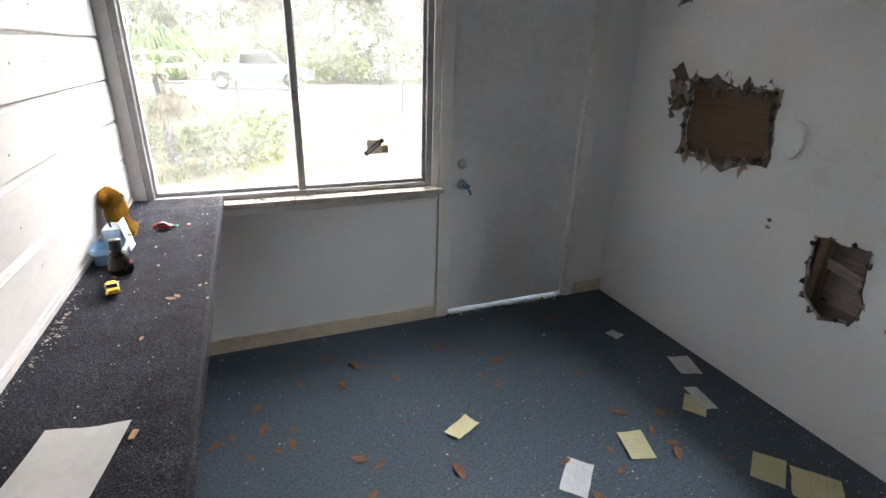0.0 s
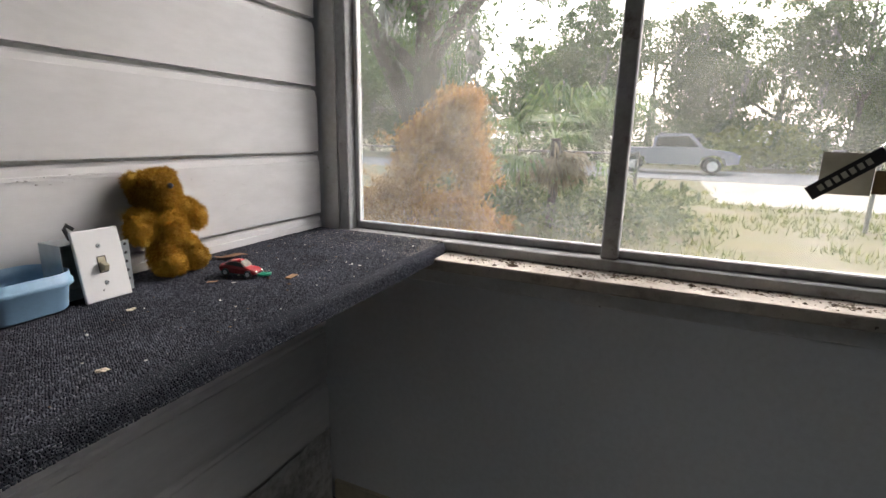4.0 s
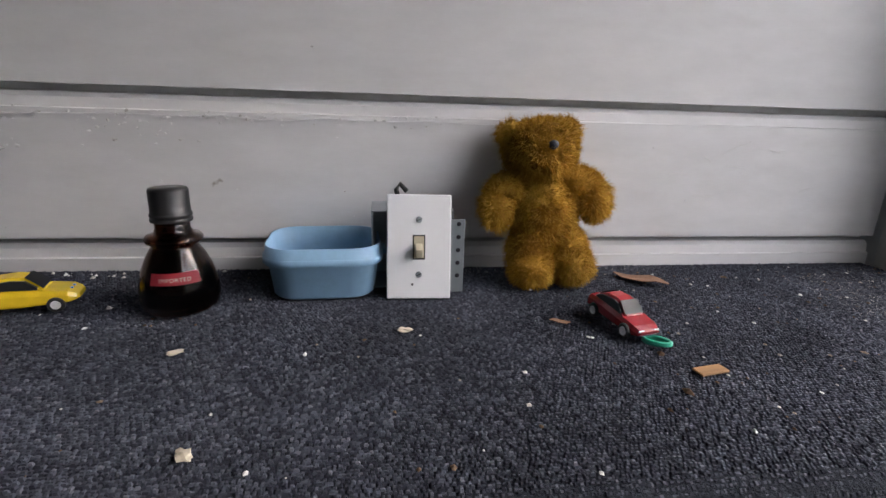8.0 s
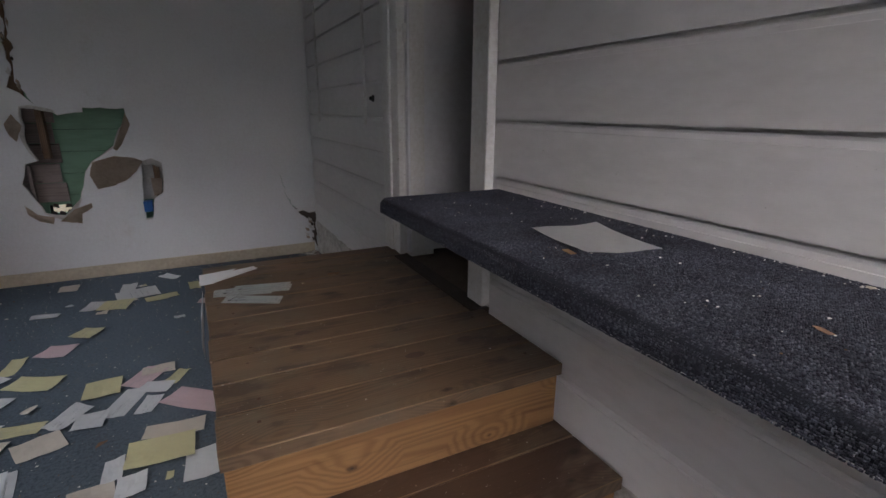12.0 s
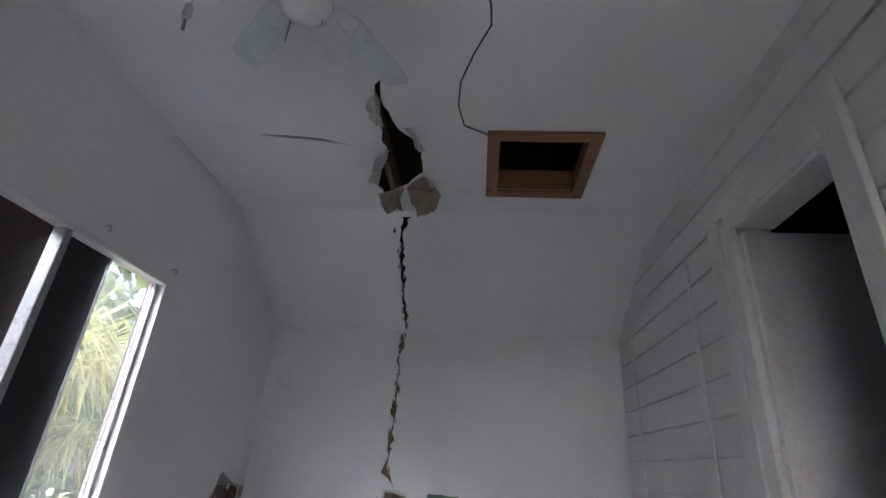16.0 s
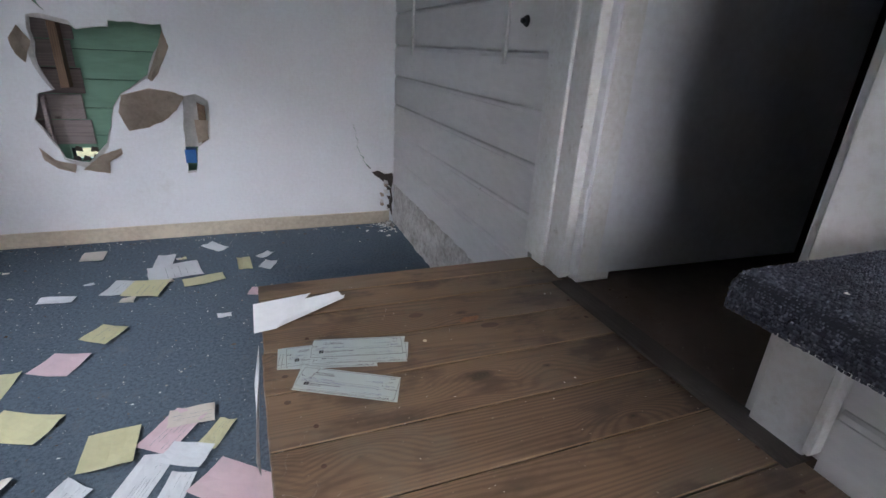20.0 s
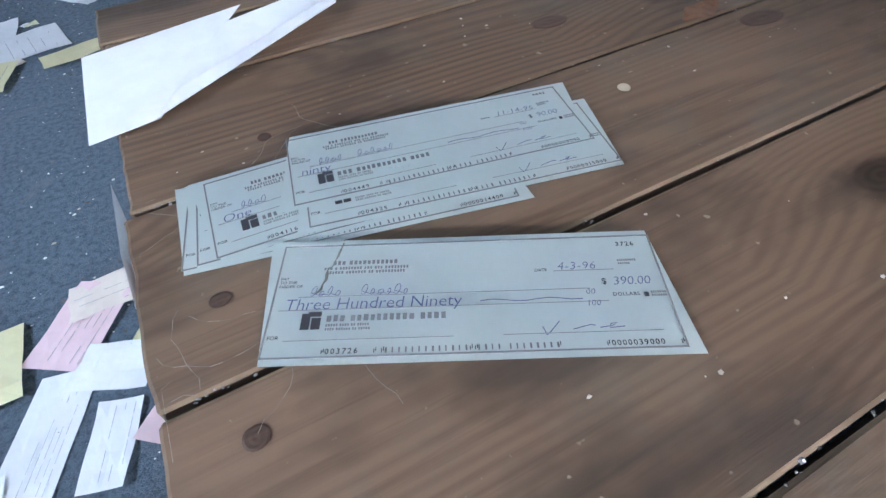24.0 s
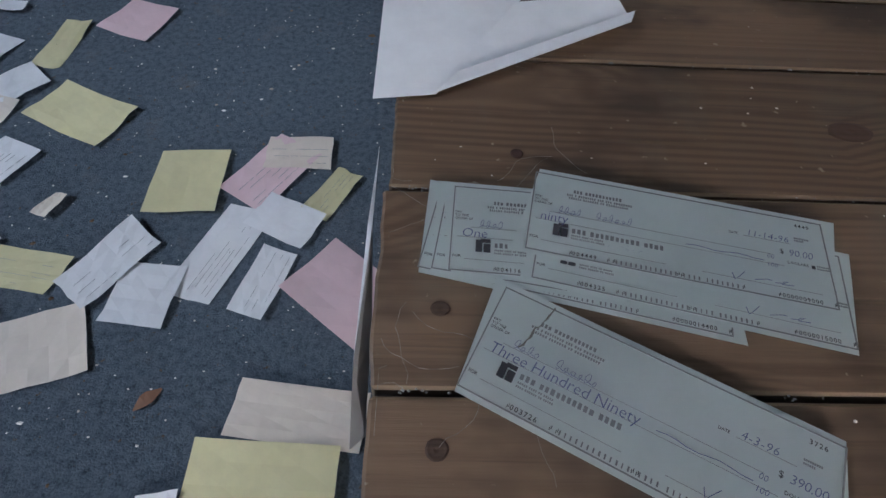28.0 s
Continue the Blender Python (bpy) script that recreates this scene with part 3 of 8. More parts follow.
for x, z0 in ((0.35, 0.02), (1.14, 0.02), (1.765, 0.86), (2.4, 0.02)):
    part("stud", box_bm(x - 0.019, x + 0.019, -L - 0.085, -L - 0.016, z0, 2.5, 0.002), M_STUD, wall_south)
for k in range(17):
    z0 = k * 0.15
    hole = 0.44 < z0 < 0.46
    for x0, x1 in ((-0.14, 1.70), (1.83, W + 0.12)) if hole else ((-0.14, W + 0.12),):
        part("sheathing_board", box_bm(x0, x1, -L - 0.122, -L - 0.102, z0 + 0.001, z0 + 0.148, 0.002), M_GREEN, wall_south)
for z0, z1 in ((0.451, 0.474), (0.532, 0.598)):
    part("sheathing_board", box_bm(1.701, 1.829, -L - 0.122, -L - 0.103, z0, z1, 0.002), M_GREEN, wall_south)
M_GREYBOARD = wood("grey_unpainted_board", (0.30, 0.25, 0.235), (0.19, 0.155, 0.145), 1.0, 0.9, 9)
for k in range(5):
    part("bare_board", box_bm(1.70 + 0.02 * (k % 2), 2.02, -L - 0.100, -L - 0.088, 0.555 + k * 0.135, 0.686 + k * 0.135, 0.002), M_GREYBOARD, wall_south)
part("cavity_plaster", box_bm(1.08, 1.27, -L - 0.060, -L - 0.045, 0.54, 0.86, 0.003), M_GYPSUM, wall_south)
part("upright_strip", box_bm(1.868, 1.888, -L - 0.05, -L - 0.016, 0.48, 0.82, 0.002), M_GREYBOARD, wall_south)
# dark strip added behind the long crack to keep it dark
part("backing_strip", box_bm(1.822, 1.90, -L - 0.05, -L - 0.018, 1.20, 2.44, 0.002), M_STUD, wall_south)
# unseen outer skin, added so no daylight leaks between the sheathing boards
setting("building_paper", boxes((-0.14, W + 0.12, -L - 0.13, -L - 0.124, 0, 0.47), (-0.14, W + 0.12, -L - 0.13, -L - 0.124, 0.53, 3.2), (-0.14, 1.705, -L - 0.13, -L - 0.124, 0.47, 0.53), (1.815, W + 0.12, -L - 0.13, -L - 0.124, 0.47, 0.53), (W + 0.124, W + 0.13, -L - 0.13, EWY0, 0, 3.3), (W + 0.124, W + 0.13, EWY1, 0.13, 0, 3.3), (W + 0.124, W + 0.13, EWY0, EWY1, 0, EWZ0), (W + 0.124, W + 0.13, EWY0, EWY1, EWZ1, 3.3)), M_BLACK, "added black skin behind the sheathing, stops light gaps", "wall")
setting("baseboard_south", boxes((0.03, W, -L, -L + 0.012, 0, 0.085)), M_BASE, "stained cream vinyl baseboard", "baseboard")

# ---- ceiling: flat drywall, torn away near the window, sloping down to the end wall ----
CE, SL = -2.44, -4.22
edge = [(0.0, CE)] + [(0.0 + W * k / 30, CE + rng.uniform(-0.02, 0.02)) for k in range(1, 30)] + [(W, CE)]
torn = jagged(rng, [(1.67, -2.92), (1.72, -3.02), (1.73, -3.32), (1.75, -3.57), (1.88, -3.83), (1.84, -3.99), (1.70, -3.90), (1.54, -3.72), (1.53, -3.49), (1.58, -3.37), (1.66, -3.23), (1.69, -3.10)], 0.014, 0.05)
slit = [(2.47, -3.355), (2.30, -3.385), (2.12, -3.412), (1.92, -3.447), (2.10, -3.388), (2.30, -3.362)]
HX0, HX1, HY0, HY1 = 0.582, 1.10, -3.905, -3.342
bm = sheet_with_holes([(W, SL), (0.0, SL)] + edge, [torn, slit, [(HX0, HY0), (HX1, HY0), (HX1, HY1), (HX0, HY1)]], 0.013, lambda u, v, w: (u, v, H + w))
ceiling = setting("ceiling", bm, [M_WHITE_WALL, M_GYPSUM], "white drywall ceiling partly torn away from the joists", "ceiling")
cr2 = [crack([(1.80, 0.02), (1.79, 0.2), (1.80, 0.4), (1.785, 0.6), (1.78, 0.8), (1.77, 1.0), (1.72, 1.17)], [0.010, 0.024, 0.006, 0.020, 0.024, 0.010, 0.03], 9)]
sl_len = math.hypot(SL + L, H - 2.445)
bm = sheet_with_holes([(0.0, 0.0), (W, 0.0), (W, sl_len), (0.0, sl_len)], cr2, 0.013,
                      lambda u, v, w: (u, -L + (SL + L) * v / sl_len - w * 0.5, 2.445 + (H - 2.445) * v / sl_len + w * 0.86))
setting("ceiling_slope", bm, [M_WHITE_WALL, M_GYPSUM], "sloping white drywall ceiling with a long crack", "ceiling")
for x in (0.03, 0.51, 1.15, 1.77, 2.42, 2.92):
    tagged(part("ceiling_joist", box_bm(x - 0.02, x + 0.02, SL + 0.1, 0.0, H + 0.016, H + 0.16, 0.003), M_FRAMEWOOD), "bare brown ceiling joist", "joist", "ceiling joists", "structure")
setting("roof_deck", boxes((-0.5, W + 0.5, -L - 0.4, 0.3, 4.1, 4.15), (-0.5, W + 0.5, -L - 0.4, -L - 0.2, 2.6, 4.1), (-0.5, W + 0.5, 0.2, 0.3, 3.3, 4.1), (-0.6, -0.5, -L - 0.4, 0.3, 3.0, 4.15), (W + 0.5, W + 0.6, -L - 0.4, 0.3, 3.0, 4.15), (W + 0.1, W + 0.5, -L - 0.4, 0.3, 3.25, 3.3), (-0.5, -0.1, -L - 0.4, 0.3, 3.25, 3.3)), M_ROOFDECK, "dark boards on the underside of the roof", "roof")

# attic hatch frame
hatch = thing("attic_hatch", "open attic hatch framed in reddish wood", "hatch", kind="structure")
for x0, x1, y0, y1 in ((HX0 - 0.05, HX0 + 0.02, HY0 - 0.05, HY1 + 0.05), (HX1 - 0.02, HX1 + 0.05, HY0 - 0.05, HY1 + 0.05), (HX0 + 0.02, HX1 - 0.02, HY0 - 0.05, HY0 + 0.02), (HX0 + 0.02, HX1 - 0.02, HY1 - 0.02, HY1 + 0.05)):
    part("hatch_board", box_bm(x0, x1, y0, y1, H - 0.022, H - 0.002, 0.002), M_HATCH, hatch)
for x0, x1, y0, y1 in ((HX0 - 0.02, HX0, HY0, HY1), (HX1, HX1 + 0.02, HY0, HY1), (HX0, HX1, HY0 - 0.02, HY0), (HX0, HX1, HY1, HY1 + 0.02)):
    part("hatch_lining", box_bm(x0, x1, y0, y1, H + 0.014, H + 0.16, 0.001), M_HATCH, hatch)


# ---- carpeted shelf along the siding ----
bm = box_bm(0.004, 0.405, -2.462, -0.006, BENCH_Z - 0.046, BENCH_Z, 0.022, 4)
bench = tagged(part("carpeted_shelf", bm, M_CARPET, None, "", True), "long wall shelf wrapped in dark blue-grey carpet", "shelf")

# ---- plank landing and steps ----
PX = 0.895
M_PALEEDGE = wood("pale_plank_edge", (0.29, 0.205, 0.12), (0.18, 0.125, 0.075), 2.0, 0.8, 20, knots=False)


def plank_bm(x0, x1, y0, y1, z0, z1, seed):
    """A deck plank with paler long edges and a splintered outer end."""
    r = random.Random(seed + 70)
    bm = box_bm(x0, x1, y0, y1, z0, z1, 0.0022, 1)
    for f in bm.faces:
        n = f.normal
        if f.calc_area() < 0.02 and abs(n.y) > 0.3 and 0.2 < n.z < 0.9:
            f.material_index = 1
    for k in range(1, 14):
        bmesh.ops.bisect_plane(bm, geom=bm.verts[:] + bm.edges[:] + bm.faces[:], plane_co=(0, y0 + (y1 - y0) * k / 14, 0), plane_no=(0, 1, 0))
    for k in range(1, 9):
        bmesh.ops.bisect_plane(bm, geom=bm.verts[:] + bm.edges[:] + bm.faces[:], plane_co=(x0 + (x1 - x0) * k / 9, 0, 0), plane_no=(1, 0, 0))
    for v in bm.verts:
        if v.co.x > x1 - 0.006:
            v.co.x -= 0.006 * max(0.0, noise.noise((v.co.y * 38, seed * 7.3, 0)) + 0.05) * (1.0 if v.co.z > z1 - 0.008 else 0.4)
        if abs(v.co.y - y0) < 0.001 or abs(v.co.y - y1) < 0.001:
            v.co.y += 0.0012 * noise.noise((v.co.x * 14, seed, 1))
        if v.co.z > z1 - 0.001:
            v.co.z += 0.0008 * noise.noise((v.co.x * 6, v.co.y * 9, seed)) - 0.0008
    return bm


landing = thing("wooden_landing", "weathered brown plank landing with an orange pine front board", "landing")
JOINTS = [-2.065, -2.217, -2.362, -2.507, -2.65, -2.792, -2.942, -3.087, -3.232, -3.34, -3.428]
for k, (y1, y0) in enumerate(zip(JOINTS, JOINTS[1:])):
    part("plank", plank_bm(0.02, PX + 0.004 - 0.002 * ((k * 5) % 3), y0 + (0.004 if k in (2, 5) else 0.003), y1, PLAT_Z - 0.036, PLAT_Z, k), [M_PLANK, M_PALEEDGE], landing)
part("front_board", box_bm(0.03, PX - 0.004, -2.108, -2.072, STEP_Z + 0.002, PLAT_Z - 0.037, 0.003), M_FRESHWOOD, landing, "bright orange pine fascia board with swirling grain")
part("side_board", box_bm(PX - 0.045, PX - 0.008, -3.41, -2.11, 0.335, PLAT_Z - 0.037, 0.003), M_PLANK, landing)
for y in (-2.2, -3.3):
    part("post", box_bm(PX - 0.14, PX - 0.05, y - 0.045, y + 0.045, 0.0, PLAT_Z - 0.038, 0.004), M_PLANK, landing)
step = thing("wooden_step", "stained wooden step in front of the landing", "step")
for k in range(2):
    part("tread", plank_bm(0.02, PX + 0.01, (-2.14, -1.999)[k], (-2.002, -1.82)[k], STEP_Z - 0.036, STEP_Z, 20 + k), [M_TREAD, M_PALEEDGE], step)
part("riser", box_bm(0.03, PX, -1.865, -1.83, 0.14, STEP_Z - 0.037, 0.003), M_FRESHWOOD, step)
part("stringer", box_bm(PX - 0.04, PX - 0.002, -2.10, -1.867, 0.0, STEP_Z - 0.037, 0.003), M_PLANK, step)
low = thing("lower_step", "low worn wooden step on the carpet", "step")
for k in range(2):
    part("tread", plank_bm(0.03, PX, -1.82 + k * 0.132, -1.69 + k * 0.132, 0.10, 0.136, 30 + k), [M_TREAD, M_PALEEDGE], low)
part("riser", box_bm(0.04, PX - 0.02, -1.60, -1.565, 0.0, 0.099, 0.003), M_FRESHWOOD, low)


# dark pine knots let into the boards
M_KNOT = wood("dark_knot", (0.080, 0.048, 0.031), (0.040, 0.024, 0.016), 1.4, 0.5, 34, knots=False)


def knot_bm(a, b, seed):
    """An oval knot with a raised rim and shrunken, checked middle."""
    bm = bmesh.new()
    rings = []
    for q, z in ((1.0, 0.0001), (0.82, 0.0004), (0.55, 0.0003), (0.3, 0.0004), (0.08, 0.0002)):
        rings.append([bm.verts.new((a * q * math.cos(k * 0.349) * (1 + 0.12 * noise.noise((math.cos(k * 0.349) * 1.5, math.sin(k * 0.349) * 1.5, seed))), b * q * math.sin(k * 0.349) * (1 + 0.1 * noise.noise((k * 0.4, seed, 2))), z)) for k in range(18)])
    for r0, r1 in zip(rings, rings[1:]):
        for k in range(18):
            bm.faces.new((r0[k], r0[(k + 1) % 18], r1[(k + 1) % 18], r1[k]))
    bm.faces.new(rings[-1])
    return bm


for k, (x, y, a, b) in enumerate(((0.857, -2.992, 0.0065, 0.005), (0.858, -2.910, 0.0065, 0.006), (0.524, -3.155, 0.019, 0.011), (0.631, -2.576, 0.026, 0.014), (0.370, -2.290, 0.030, 0.017), (0.191, -2.316, 0.026, 0.018), (0.666, -2.488, 0.022, 0.011), (0.36, -3.06, 0.024, 0.012))):
    part("knot", knot_bm(a, b, k), M_KNOT, landing, "dark pine knot").location = (x, y, PLAT_Z - 0.0002)

# ---- more materials ----
def plastic(name, col, rough=0.35, **k):
    return surface(name, col, tuple(c * 0.85 for c in col), rough, 90, 12, 0.5, 0.03, **k)


def island_colours(name, cols, rough=0.95, spec=0.1, trans=0.0):
    """Colour picked per loose piece along a ramp, with a little fine noise."""
    m = bpy.data.materials.new(name)
    m.use_nodes = True
    nt = m.node_tree
    geo = nt.nodes.new("ShaderNodeNewGeometry")
    ramp = nt.nodes.new("ShaderNodeValToRGB")
    ramp.color_ramp.interpolation = "LINEAR"
    for k, (p, c) in enumerate(cols):
        e = ramp.color_ramp.elements[k] if k < 2 else ramp.color_ramp.elements.new(p)
        e.position, e.color = p, (*c, 1)
    nt.links.new(geo.outputs["Random Per Island"], ramp.inputs[0])
    co = nt.nodes.new("ShaderNodeTexCoord").outputs["Object"]
    fine = noise_at(nt, co, 9.0, 4, 0.6)
    hsv = nt.nodes.new("ShaderNodeHueSaturation")
    nt.links.new(sharpen_to(nt, fine, 0.3, 0.7, 0.7, 1.25), hsv.inputs["Value"])
    nt.links.new(ramp.outputs[0], hsv.inputs["Color"])
    b = nt.nodes["Principled BSDF"]
    nt.links.new(hsv.outputs[0], b.inputs["Base Color"])
    b.inputs["Roughness"].default_value = rough
    b.inputs["Specular IOR Level"].default_value = spec
    if trans:
        tr = nt.nodes.new("ShaderNodeBsdfTranslucent")
        nt.links.new(hsv.outputs[0], tr.inputs[0])
        mx = nt.nodes.new("ShaderNodeMixShader")
        mx.inputs[0].default_value = trans
        nt.links.new(b.outputs[0], mx.inputs[1])
        nt.links.new(tr.outputs[0], mx.inputs[2])
        nt.links.new(mx.outputs[0], nt.nodes["Material Output"].inputs[0])
    return m


def sharpen_to(nt, fac, lo, hi, a, b):
    r = nt.nodes.new("ShaderNodeMapRange")
    r.inputs[1].default_value, r.inputs[2].default_value, r.inputs[3].default_value, r.inputs[4].default_value = lo, hi, a, b
    nt.links.new(fac, r.inputs[0])
    return r.outputs[0]


M_YELLOW = plastic("yellow_enamel", (0.72, 0.50, 0.02), 0.25)
M_RED = plastic("red_enamel", (0.27, 0.018, 0.024), 0.25)
M_TEAL = plastic("teal_stripe", (0.03, 0.25, 0.30), 0.3)
M_TINT = plastic("dark_tinted_window", (0.012, 0.013, 0.015), 0.3)
M_TYRE = plastic("black_plastic_tyre", (0.015, 0.015, 0.015), 0.5)
M_CHROME = surface("chrome_rim", (0.75, 0.75, 0.76), (0.5, 0.5, 0.5), 0.3, 60, 9, 0.4, 0.02, metal=0.45)
M_BLUE_TUB = plastic("pale_blue_plastic", (0.26, 0.43, 0.60), 0.4)
M_IVORY = plastic("ivory_plastic", (0.55, 0.50, 0.36), 0.4)
M_PLATE = surface("white_plastic", (0.78, 0.79, 0.80), (0.755, 0.765, 0.775), 0.3, 90, 12, 0.5, 0.0)
M_STEEL = surface("galvanized_steel", (0.42, 0.46, 0.48), (0.26, 0.29, 0.30), 0.4, 25, 12, 0.8, 0.05, metal=0.8)
M_BROWN_GLASS = glass("brown_bottle_glass", (0.13, 0.045, 0.02), 0.12)
M_CAP = plastic("black_cap", (0.012, 0.012, 0.013), 0.4)
M_LABEL_RED = plastic("faded_red_label", (0.45, 0.03, 0.05), 0.5)
M_INK = plastic("black_ink", (0.03, 0.03, 0.035), 0.8)
M_GREYINK = plastic("grey_ink", (0.24, 0.255, 0.255), 0.8)
M_PEN = plastic("blue_pen_ink", (0.09, 0.115, 0.27), 0.7)


def paper_mat(name, col, stain=(0.5, 0.42, 0.3)):
    return surface(name, col, tuple(c * 0.9 for c in col), 0.85, 50, 8, 0.5, 0.05, dirt=stain, dirt_scale=16, dirt_lo=0.68, dirt_hi=0.85, per_object=0.06)


PAPER = {
    "white": paper_mat("white_paper", (0.76, 0.77, 0.78)), "yellow": paper_mat("yellow_paper", (0.71, 0.67, 0.42)), "pink": paper_mat("pink_paper", (0.76, 0.60, 0.62)),
    "tan": paper_mat("cream_paper", (0.72, 0.66, 0.58)), "gold": paper_mat("gold_paper", (0.66, 0.55, 0.14)), "green": paper_mat("green_check_paper", (0.66, 0.72, 0.69), (0.62, 0.64, 0.58))}


# ---- shape helpers ----
def lathe(profile, seg=28):
    bm = bmesh.new()
    rings = []
    for r, z in profile:
        rings.append([bm.verts.new((r * math.cos(2 * math.pi * k / seg), r * math.sin(2 * math.pi * k / seg), z)) for k in range(seg)] if r > 1e-5 else [bm.verts.new((0, 0, z))])
    for a, b in zip(rings, rings[1:]):
        for k in range(seg):
            q = [a[k % len(a)], a[(k + 1) % len(a)], b[(k + 1) % len(b)], b[k % len(b)]]
            q = [v for i, v in enumerate(q) if v not in q[:i]]
            if len(q) > 2:
                bm.faces.new(q)
    bmesh.ops.recalc_face_normals(bm, faces=bm.faces[:])
    return bm


def tube(points, radii, seg=8):
    bm = bmesh.new()
    rings = []
    n = len(points)
    for i, p in enumerate(points):
        d = (Vector(points[min(i + 1, n - 1)]) - Vector(points[max(i - 1, 0)])).normalized()
        side = d.cross(Vector((0.31, 0.77, 0.55))).normalized()
        up = d.cross(side)
        r = radii[i] if isinstance(radii, (list, tuple)) else radii
        rings.append([bm.verts.new(Vector(p) + r * (math.cos(2 * math.pi * k / seg) * side + math.sin(2 * math.pi * k / seg) * up)) for k in range(seg)])
    for a, b in zip(rings, rings[1:]):
        for k in range(seg):
            bm.faces.new((a[k], a[(k + 1) % seg], b[(k + 1) % seg], b[k]))
    bm.faces.new(rings[0][::-1])
    bm.faces.new(rings[-1])
    bmesh.ops.recalc_face_normals(bm, faces=bm.faces[:])
    return bm


def loft(sections, caps=True):
    """Joins closed outlines of equal length, capped at both ends."""
    bm = bmesh.new()
    rings = [[bm.verts.new(p) for p in s] for s in sections]
    n = len(rings[0])
    for a, b in zip(rings, rings[1:]):
        for k in range(n):
            bm.faces.new((a[k], a[(k + 1) % n], b[(k + 1) % n], b[k]))
    if caps:
        bm.faces.new(rings[0][::-1])
        bm.faces.new(rings[-1])
    bmesh.ops.recalc_face_normals(bm, faces=bm.faces[:])
    return bm


def rounded_rect(w, d, r, z, n=5):
    pts = []
    for cx, cy, a0 in ((w / 2 - r, d / 2 - r, 0), (-w / 2 + r, d / 2 - r, 90), (-w / 2 + r, -d / 2 + r, 180), (w / 2 - r, -d / 2 + r, 270)):
        for k in range(n + 1):
            a = radians(a0 + 90 * k / n)
            pts.append((cx + r * math.cos(a), cy + r * math.sin(a), z))
    return pts


def soup(verts, faces, name, mats):
    me = bpy.data.meshes.new(name)
    me.from_pydata([tuple(v) for v in verts], [], faces)
    for m in mats if isinstance(mats, (list, tuple)) else (mats,):
        me.materials.append(m)
    return me


# ---- carpet pile on the shelf ----
M_PILE = island_colours("carpet_pile", [(0.0, (0.030, 0.032, 0.043)), (1.0, (0.130, 0.134, 0.156)), (0.45, (0.052, 0.055, 0.070)), (0.85, (0.080, 0.084, 0.103)), (0.95, (0.096, 0.101, 0.121))])


def carpet_pile():
    """Looped pile over the top, the rounded nose and the front of the shelf."""
    r = np.random.RandomState(3)
    step = 0.0031
    flat, rad = 0.405 - 0.022, 0.022
    ns, ny = int(0.4385 / step), int(2.445 / step)
    i, j = np.meshgrid(np.arange(ns), np.arange(ny), indexing="ij")
    n = i.size
    s = ((i + 0.5) * step).ravel() + r.uniform(-0.0005, 0.0005, n)
    y = (-0.012 - (j + 0.5 * (i % 2)) * step).ravel() + r.uniform(-0.0009, 0.0009, n)
    a = np.clip((s - flat) / rad, 0, math.pi / 2)
    over = np.maximum(0, s - flat - rad * math.pi / 2)
    p = np.stack([np.minimum(s, flat) + rad * np.sin(a), y, BENCH_Z - rad + rad * np.cos(a) - over], 1)
    nrm = np.stack([np.sin(a), 0 * a, np.cos(a)], 1)
    tan = np.stack([np.cos(a), 0 * a, -np.sin(a)], 1)
    h = r.uniform(0.0010, 0.0021, n)[:, None]
    w, l = r.uniform(0.0010, 0.0015, n), r.uniform(0.0014, 0.0021, n)
    swap = r.rand(n) < 0.45
    w, l = np.where(swap, l, w)[:, None], np.where(swap, w, l)[:, None]
    ey = np.array([[0.0, 1.0, 0.0]])
    ring = [(-1, -1), (1, -1), (1, 1), (-1, 1)]
    v = np.stack([p + tan * w * u + ey * l * q for u, q in ring] + [p + tan * w * u * 0.55 + ey * l * q * 0.55 + nrm * h for u, q in ring], 1).reshape(-1, 3)
    base = np.array([(4, 5, 6, 7), (0, 1, 5, 4), (1, 2, 6, 5), (2, 3, 7, 6), (3, 0, 4, 7)])
    f = (base[None] + 8 * np.arange(n)[:, None, None]).reshape(-1, 4)
    ob = new("carpet_pile", soup(v.tolist(), f.tolist(), "carpet_pile", M_PILE))
    ob.parent = bench
    tagged(ob, "looped dark blue-grey carpet pile", "", "", "stuff")


carpet_pile()


